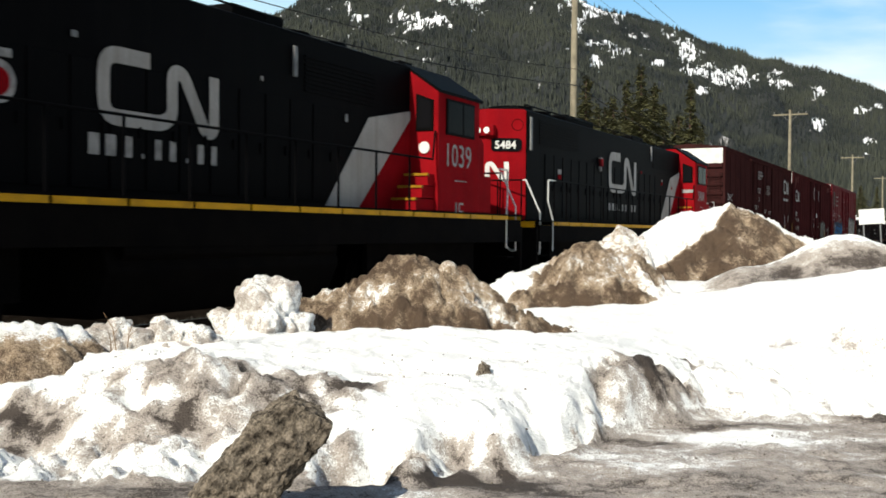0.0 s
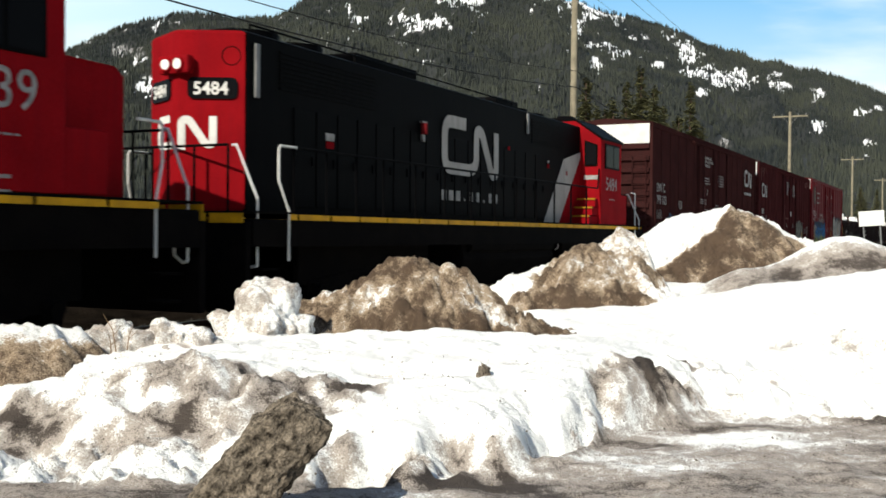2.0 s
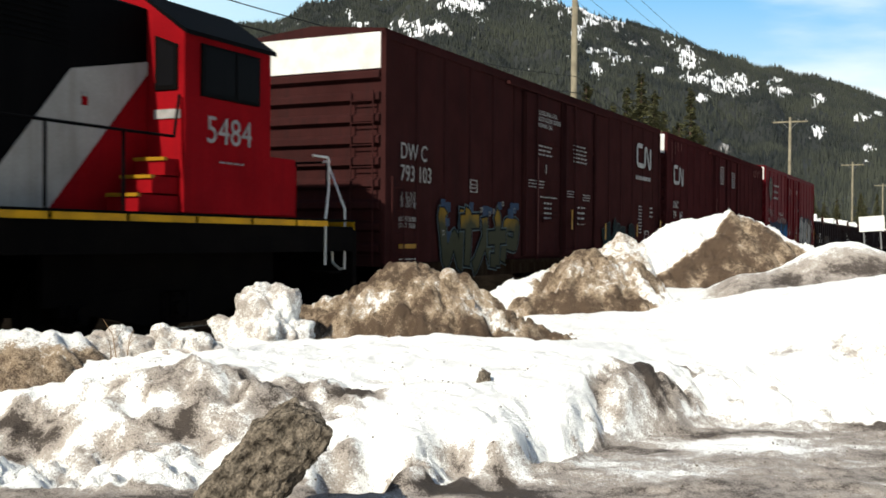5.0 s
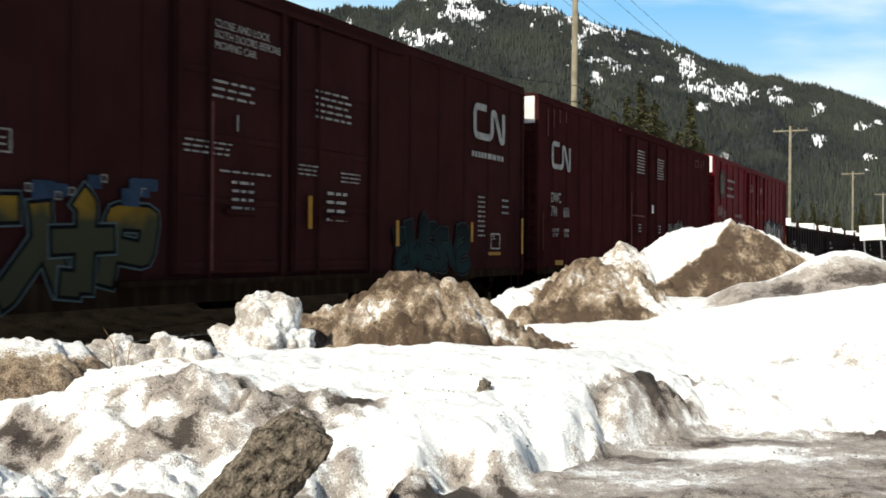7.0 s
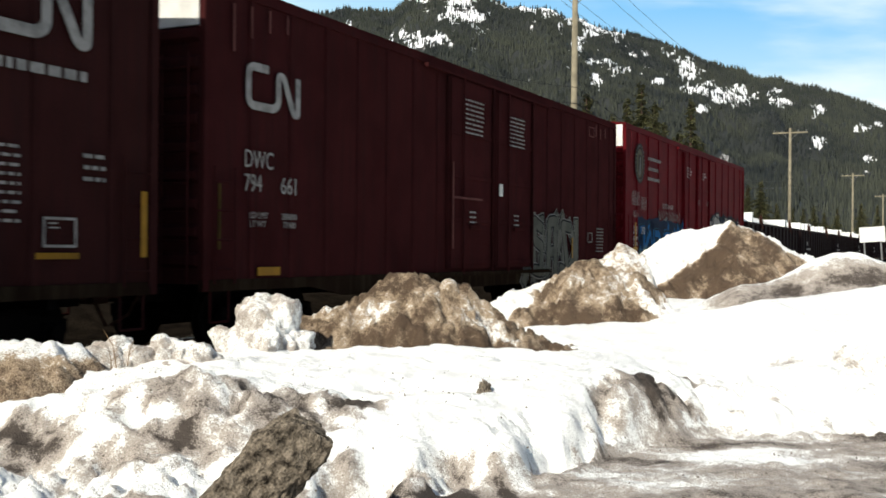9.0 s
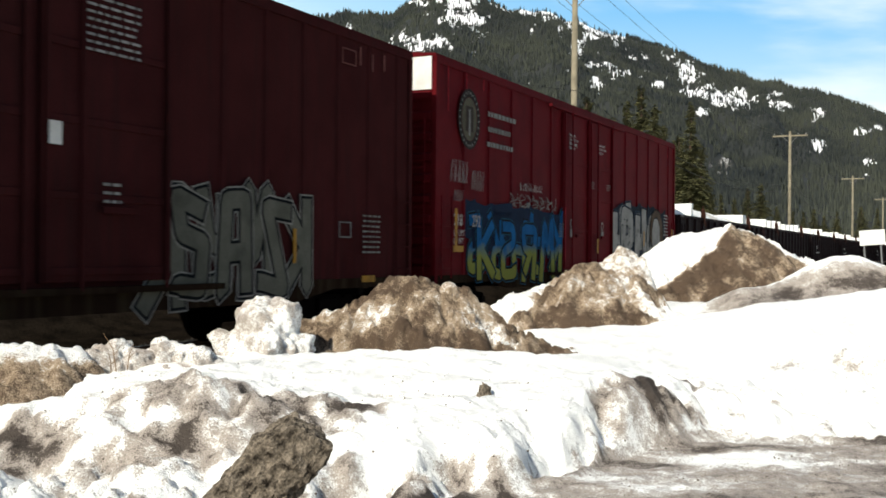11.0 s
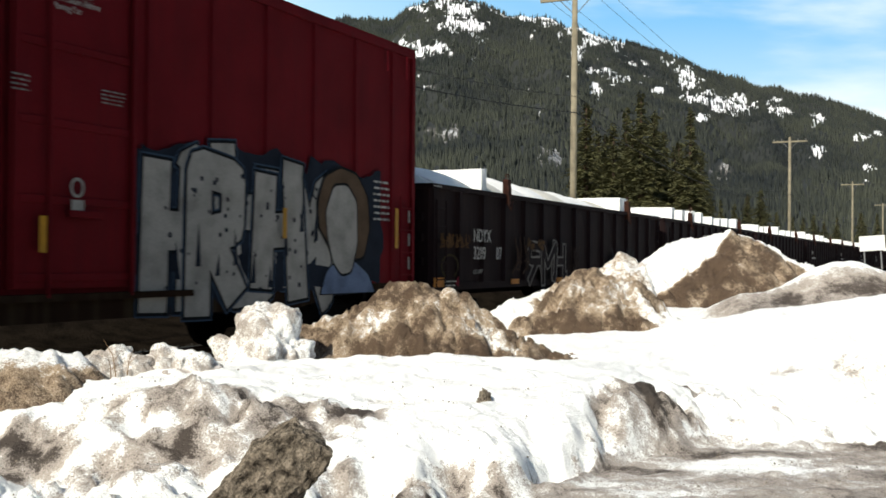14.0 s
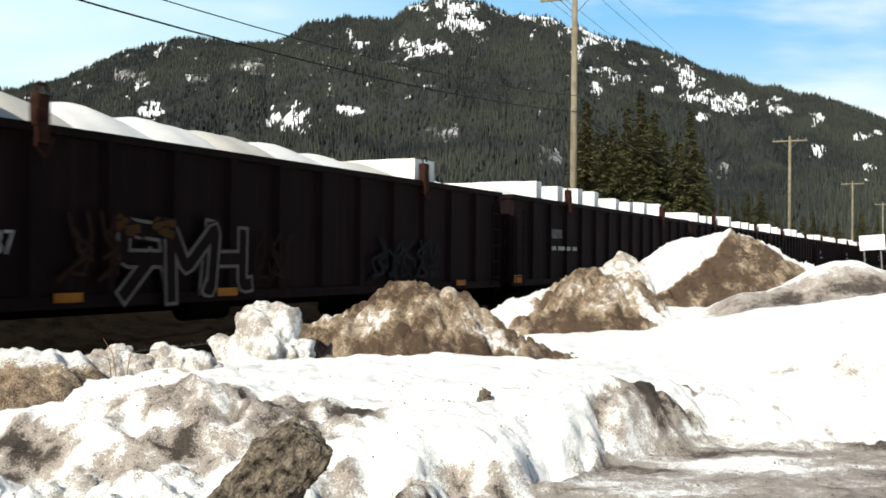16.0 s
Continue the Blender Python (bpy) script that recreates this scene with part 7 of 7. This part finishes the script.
# painted red highlight on the bar beside the door
painted_bar(car_c, "bar_highlight", "upright red highlight painted along a door bar", 6.93, 6.98, 1.30, 2.65, DOORFACE - 0.03, BRIGHT)
graffiti(car_c, 1.45, 6.85, 1.72, 2.52, 1, NAVY, NAVY, FACE - 0.002, 63, 0.0, "dark blue spray-painted cloud", NAVY, 0.3)
block_graffiti(car_c, 1.45, 6.85, 0.92, 2.36, "SKRSHRAMK", BLUEYELLOW, INK, paint("sea_blue_spray", (0.012, 0.075, 0.13)), FACE - 0.008, 0.23, "blue and yellow-green spray-painted block shapes", 0.15)
graffiti(car_c, 11.2, 16.9, 0.86, 2.90, 1, DUSK, DUSK, FACE - 0.002, 67, 0.0, "dark blue spray-painted cloud", DUSK, 0.2)
block_graffiti(car_c, 11.3, 15.15, 0.84, 2.80, "HRAHM", OLDWHITE, INK, HAZE, FACE - 0.008, 0.50, "large white spray-painted block shapes edged in black")
bm = bmesh.new()
dab = random.Random(5)
for i in range(70):
    x, z, k = dab.uniform(11.5, 15.0), dab.uniform(1.0, 2.6), dab.uniform(0.015, 0.035)
    box(bm, x - k, x + k, FACE - 0.0275, FACE - 0.0265, z - k, z + k)
for i in range(9):
    x, z = 11.75 + 0.4 * i, dab.uniform(1.0, 1.9)
    prism(bm, [(x - 0.05, z), (x + 0.06, z), (x + dab.uniform(-0.05, 0.05), z + dab.uniform(0.3, 0.8))], "y", FACE - 0.0285, FACE - 0.0280)
dabs_ = part("spray_dabs", bm, DUSK, car_c, "small dark dabs of spray paint")
tagged(dabs_, "scattered dabs of spray paint", kind="stuff")
# plain patches beside the block shapes
for nm, mat_, pts, off in (("brown_patch", paint("brown_haze_spray", (0.085, 0.055, 0.035)), [(15.05, 1.95), (15.0, 2.35), (15.2, 2.75), (15.65, 2.92), (16.15, 2.85), (16.5, 2.5), (16.58, 2.0), (16.4, 1.5), (16.15, 1.45), (15.4, 1.6)], 0.030),
                           ("blue_patch", paint("pale_blue_spray", (0.11, 0.15, 0.24)), [(15.1, 0.90), (15.25, 1.25), (15.6, 1.45), (16.1, 1.42), (16.55, 1.2), (16.75, 0.90)], 0.031),
                           ("pale_patch", OLDWHITE, [(15.3, 1.75), (15.22, 2.2), (15.45, 2.62), (15.85, 2.66), (16.15, 2.4), (16.18, 1.7), (16.0, 1.25), (15.7, 1.2), (15.45, 1.4)], 0.033)):
    for grow, m_, dy in ((1.06, INK, 0.0), (1.0, mat_, 0.0012)):
        bm = bmesh.new()
        mx, mz = sum(p[0] for p in pts) / len(pts), sum(p[1] for p in pts) / len(pts)
        ring_ = rounded([(mx + (p[0] - mx) * grow, mz + (p[1] - mz) * grow) for p in pts], 0.10, 3)
        bm.faces.new([bm.verts.new((p[0], FACE - off - dy, p[1])) for p in ring_])
        ob_ = part(nm if dy else "patch_edge", bm, m_, car_c, "plain spray-painted patch of colour" if dy else "")
bars(car_c, 16.75, 17.3, 2.1, 2.85, 7, FACE - 0.004, LETTER, 71, 3)

# ---- gondolas ----
GLEN, GY, GTOP = 16.35, 1.50, 2.81


def gondola(label):
    G = thing("gondola_car", label, "gondola", "gondola cars")
    bm = bmesh.new()
    for s in (-1, 1):
        y0, y1 = sorted((s * (GY - 0.07), s * GY))
        bm = bmesh.new()
        box(bm, 0, GLEN, y0, y1, 0.95, GTOP)
        part("side_wall", bm, GONDOLA, G)
    for x0 in (0.0, GLEN - 0.07):
        bm = bmesh.new()
        box(bm, x0, x0 + 0.07, -GY + 0.07, GY - 0.07, 0.95, GTOP)
        part("end_wall", bm, GONDOLA, G)
    bm = bmesh.new()
    box(bm, 0.07, GLEN - 0.07, -GY + 0.07, GY - 0.07, 1.0, 1.1)
    part("floor_plate", bm, GONDOLA, G)
    for s in (-1, 1):
        bm = bmesh.new()
        y0, y1 = sorted((s * (GY - 0.10), s * (GY + 0.09)))
        box(bm, -0.02, GLEN + 0.02, y0, y1, GTOP, GTOP + 0.10, bevel=0.015)
        part("top_rim", bm, GONDOLA, G)
    for x0 in (-0.04, GLEN - 0.10):
        bm = bmesh.new()
        box(bm, x0, x0 + 0.14, -GY + 0.1, GY - 0.1, GTOP, GTOP + 0.10)
        part("top_rim", bm, GONDOLA, G)
    post = None
    for s in (-1, 1):
        for i in range(15):
            x = 0.12 + i * (GLEN - 0.24) / 14
            if post is None:
                bm = bmesh.new()
                prism(bm, [(-0.10, 0), (0.10, 0), (0.06, -0.085), (-0.06, -0.085)], "z", 1.0, GTOP)
                post = part("side_post", bm, GONDOLA, G)
                post.matrix_basis = pose(x, -GY, 0)
            else:
                again("side_post", post, G, pose(x, s * GY, 0, 0, 0, 0 if s < 0 else 180))
        bm = bmesh.new()
        y0, y1 = sorted((s * (GY - 0.02), s * (GY + 0.06)))
        box(bm, 0, GLEN, y0, y1, 0.86, 1.0)
        part("side_sill", bm, GONDOLA, G)
    # end posts
    for x, k in ((0, -1), (GLEN, 1)):
        for z in (1.35, 1.8, 2.2):
            bm = bmesh.new()
            xs = sorted((x, x + k * 0.08))
            box(bm, xs[0], xs[1], -GY + 0.1, GY - 0.1, z, z + 0.14, bevel=0.01)
            part("end_rib", bm, GONDOLA, G)
        ladder(G, *sorted((x - k * 0.15, x - k * 0.55)), -GY - 0.10, 0.9, 2.6, 5, GONDOLA)
        coupler(G, x, k)
    bm = bmesh.new()
    box(bm, 0.1, GLEN - 0.1, -0.33, 0.33, 0.68, 0.99)
    rod(bm, (7, -0.7, 0.72), (7.9, -0.7, 0.72), 0.17, 12)
    part("underframe", bm, UNDER, G)
    for x in (2.0, GLEN - 2.0):
        bogie(G, x, (-0.89, 0.89), 0.457, WHEEL36, 1.0)
    # rusty stanchions with chains on the rim
    for x in (3.65, 12.75):
        bm = bmesh.new()
        box(bm, x - 0.09, x + 0.09, -GY - 0.12, -GY + 0.02, GTOP - 0.12, GTOP + 0.42, bevel=0.02)
        box(bm, x - 0.16, x + 0.02, -GY - 0.16, -GY - 0.10, GTOP + 0.05, GTOP + 0.25, bevel=0.02)
        pipe(bm, [(x - 0.12, -GY - 0.14, GTOP + 0.1), (x - 0.15, -GY - 0.16, GTOP - 0.16), (x - 0.02, -GY - 0.16, GTOP - 0.27), (x + 0.12, -GY - 0.15, GTOP - 0.05)], 0.016, 5)
        pipe(bm, [(x - 0.05, -GY - 0.05, GTOP + 0.4), (x - 0.05, -GY - 0.05, GTOP + 0.52), (x + 0.08, -GY - 0.05, GTOP + 0.54), (x + 0.10, -GY - 0.05, GTOP + 0.46)], 0.018, 5)
        part("load_stanchion", bm, RUST, G, "rusty stanchion with a hanging chain")
    for x in (0.27, 4.05, 6.9, 14.3):
        bm = bmesh.new()
        box(bm, x - 0.21, x + 0.21, -GY - 0.10, -GY - 0.088, 0.93, 1.11 if x < 1 else 1.04)
        part("reflector", bm, ORANGE, G, "orange reflector plate")
    return G


GFACE = -GY - 0.09
gond = [gondola("long black gondola car with faded graffiti, loaded with white wrapped bundles")]
text("NDYX\n3209", 0.38, LETTER, gond[0], 1.82, 1.83, GFACE - 0.004, squeeze=0.82)
text("87", 0.38, LETTER, gond[0], 2.98, 1.47, GFACE - 0.004, squeeze=0.82)
text("LD LMT", 0.13, SILVER, gond[0], 1.84, 1.17, GFACE - 0.004)
bars(gond[0], 0.52, 1.02, 0.92, 1.08, 2, GFACE - 0.004, LETTER, 81, 3)
bars(gond[0], 0.02, 0.36, 2.83, 2.90, 1, -GY - 0.10, LETTER, 82, 4)
bm = bmesh.new()
prism(bm, [(1.00, 0.98), (1.16, 0.92), (1.12, 1.14)], "y", GFACE - 0.006, GFACE - 0.002)
part("red_patch", bm, paint("red_patch_spray", (0.16, 0.012, 0.025)), gond[0], "small red painted triangle")
BROWN = paint("brown_spray", (0.085, 0.042, 0.014))
graffiti(gond[0], 0.30, 1.60, 1.68, 1.98, 6, BROWN, GONDOLA, GFACE - 0.004, 87, 0.1, "faded brown spray-painted shapes", None, 0.55)
# worn ring of spray paint
bm = bmesh.new()
band(bm, [Vector((0.74 + 0.36 * math.cos(radians(a_)), 1.33 + 0.22 * math.sin(radians(a_)))) for a_ in range(-60, 241, 15)], 0.05, GFACE - 0.004, 0.002)
part("spray_ring", bm, paint("olive_spray", (0.040, 0.030, 0.013)), gond[0], "faded ring of brown spray paint")
CHALK = paint("chalk_spray", (0.17, 0.155, 0.145))
graffiti(gond[0], 3.9, 4.9, 1.15, 2.0, 2, paint("dim_rust_spray", (0.034, 0.018, 0.011)), GONDOLA, GFACE - 0.004, 91, 0.1, "faded brown spray-painted shapes", None, 0.4)
graffiti(gond[0], 4.8, 5.8, 1.72, 1.95, 2, BROWN, GONDOLA, GFACE - 0.004, 83, 0.0, "faded brown spray-painted shapes", None, 0.8)
block_graffiti(gond[0], 4.95, 7.25, 0.96, 1.92, "RMH", GONDOLA, CHALK, GONDOLA, GFACE - 0.004, 0.16, "faded chalky spray-painted shapes edged in grey", 0.08)
graffiti(gond[0], 7.5, 8.4, 1.1, 1.85, 3, paint("smoke_spray", (0.026, 0.015, 0.011)), GONDOLA, GFACE - 0.004, 85, 0.1, "faded brown spray-painted shapes", None, 0.4)
graffiti(gond[0], 10.8, 13.4, 1.05, 1.85, 5, paint("dim_spray", (0.016, 0.020, 0.024)), GONDOLA, GFACE - 0.004, 89, 0.1, "dim grey spray-painted shapes", None, 0.35)
for i in range(1, 9):
    g = gondola("long black gondola car loaded with white wrapped packages")
    text("NDYX", 0.32, LETTER, g, 2.4, 1.98, GFACE - 0.004, squeeze=0.8)
    bars(g, 2.4, 4.2, 1.62, 1.9, 1, GFACE - 0.004, LETTER, 90 + i, 3)
    gond.append(g)

# ---- the load: wrapped bundles lying in the gondolas ----
LOAD = []


def bundle(name, label, length, width, height, crown, mat, seed, sag=0.0):
    """A wrapped package: a block with a soft rounded top, creased along its length."""
    bm = bmesh.new()
    nx, ny = max(6, int(length / 0.12)), 12
    rnd = random.Random(seed)
    rows = []
    ph = rnd.uniform(0, 6)
    for i in range(nx + 1):
        x = length * i / nx
        e = min(x, length - x)
        edge = min(1.0, e / 0.10) if sag == 0 else min(1.0, 0.72 + 0.28 * max(0.0, math.sin(math.pi * i / nx)) ** 0.6)
        ring_ = []
        for j in range(ny + 1):
            v = j / ny * 2 - 1
            y = v * width / 2
            z = height + crown * (1 - abs(v) ** 2.2) * edge + 0.012 * math.sin(x * 9 + ph) + 0.02 * noise.noise(Vector((x * 2, y * 2, seed)))
            ring_.append(bm.verts.new((x, y, z if sag == 0 else z - sag * (1 - edge))))
        rows.append(ring_)
    for a, b in zip(rows, rows[1:]):
        for j in range(ny):
            bm.faces.new((a[j], b[j], b[j + 1], a[j + 1]))
    rim = [e for e in bm.edges if e.is_boundary]
    ext = bmesh.ops.extrude_edge_only(bm, edges=rim)
    low = [v for v in ext["geom"] if isinstance(v, bmesh.types.BMVert)]
    for v in low:
        v.co.z = 0.0
    bmesh.ops.holes_fill(bm, edges=[e for e in bm.edges if e.is_boundary], sides=0)
    bmesh.ops.recalc_face_normals(bm, faces=bm.faces)
    ob = obj(name, bm, mat)
    ob.data.shade_smooth()
    ob.data.set_sharp_from_angle(angle=radians(40))
    return tagged(ob, label, "package", "wrapped load")


rnd = random.Random(77)
for gi, g in enumerate(gond):
    if gi == 0:
        x, k = 0.40, 0
        plan = [(0.8, 0.22, 0.45, 0), (1.7, 0.26, 0.52, 0), (0.3, 0.80, 0.0, 1), (1.45, 0.24, 0.60, 0), (1.4, 0.24, 0.58, 0), (1.4, 0.24, 0.55, 0), (1.4, 0.24, 0.52, 0), (1.4, 0.23, 0.50, 0), (1.35, 0.22, 0.46, 0), (1.3, 0.22, 0.42, 0), (0.85, 0.74, 0.0, 1), (2.0, 0.22, 0.3, 0)]
        for ln, hh, cr, sharp in plan:
            b = bundle("wrapped_package", "rounded bundle in pale plastic wrap lying in the gondola" if not sharp else "square white wrapped package standing in the gondola", ln - 0.04, 2.55, 1.52 + hh, cr, WRAP if (k % 3 or sharp) else WRAPGREY, k, 0.0 if sharp else 0.05)
            LOAD.append((b, gi, x))
            x, k = x + ln, k + 1
    else:
        x, k = 0.25, 0
        while x < GLEN - 0.9:
            ln = rnd.uniform(0.9, 2.2) if k % 2 == 0 else rnd.uniform(0.35, 0.5)
            hh = rnd.uniform(0.20, 0.26) if k % 2 == 0 else rnd.uniform(0.58, 0.76)
            ln = min(ln, GLEN - 0.15 - x)
            b = bundle("wrapped_package", "square white wrapped package lying in the gondola", ln - 0.03, 2.5, 1.54 + hh, 0.34 if k % 2 == 0 else 0.03, WRAP, 100 * gi + k)
            LOAD.append((b, gi, x))
            x, k = x + ln + 0.02, k + 1

# ---- where each vehicle starts, metres along the track ----
for ob, at7 in ((loco_a, -38.28), (loco_b, -17.05), (car_a, 4.16), (car_b, 23.3), (car_c, 42.5)):
    CONSIST.append((ob, at7 + START))
for i, g in enumerate(gond):
    CONSIST.append((g, 61.40 + START + i * 17.0))


def motions():
    """The whole train rolls towards the camera's left; its wheels turn with it."""
    times = [i * 0.5 for i in range(33)]
    for ob, s0 in CONSIST:
        walk(ob, [(t, Matrix.Translation(on_track(s0 - run(t))) @ pose(0, 0, 0, 0, 0, HEAD)) for t in times])
    for ob, gi, x in LOAD:
        s0 = CONSIST[5 + gi][1] + x
        walk(ob, [(t, Matrix.Translation(on_track(s0 - run(t), MID, 1.1)) @ pose(0, 0, 0, 0, 0, HEAD)) for t in times])
    fine = [i / 15 for i in range(241)]
    for w, place, r, k in WHEELS[:32]:
        walk(w, [(t, Matrix.Translation(place) @ Matrix.Rotation(-run(t) / r + k * 0.7, 4, "Y")) for t in fine])


motions()
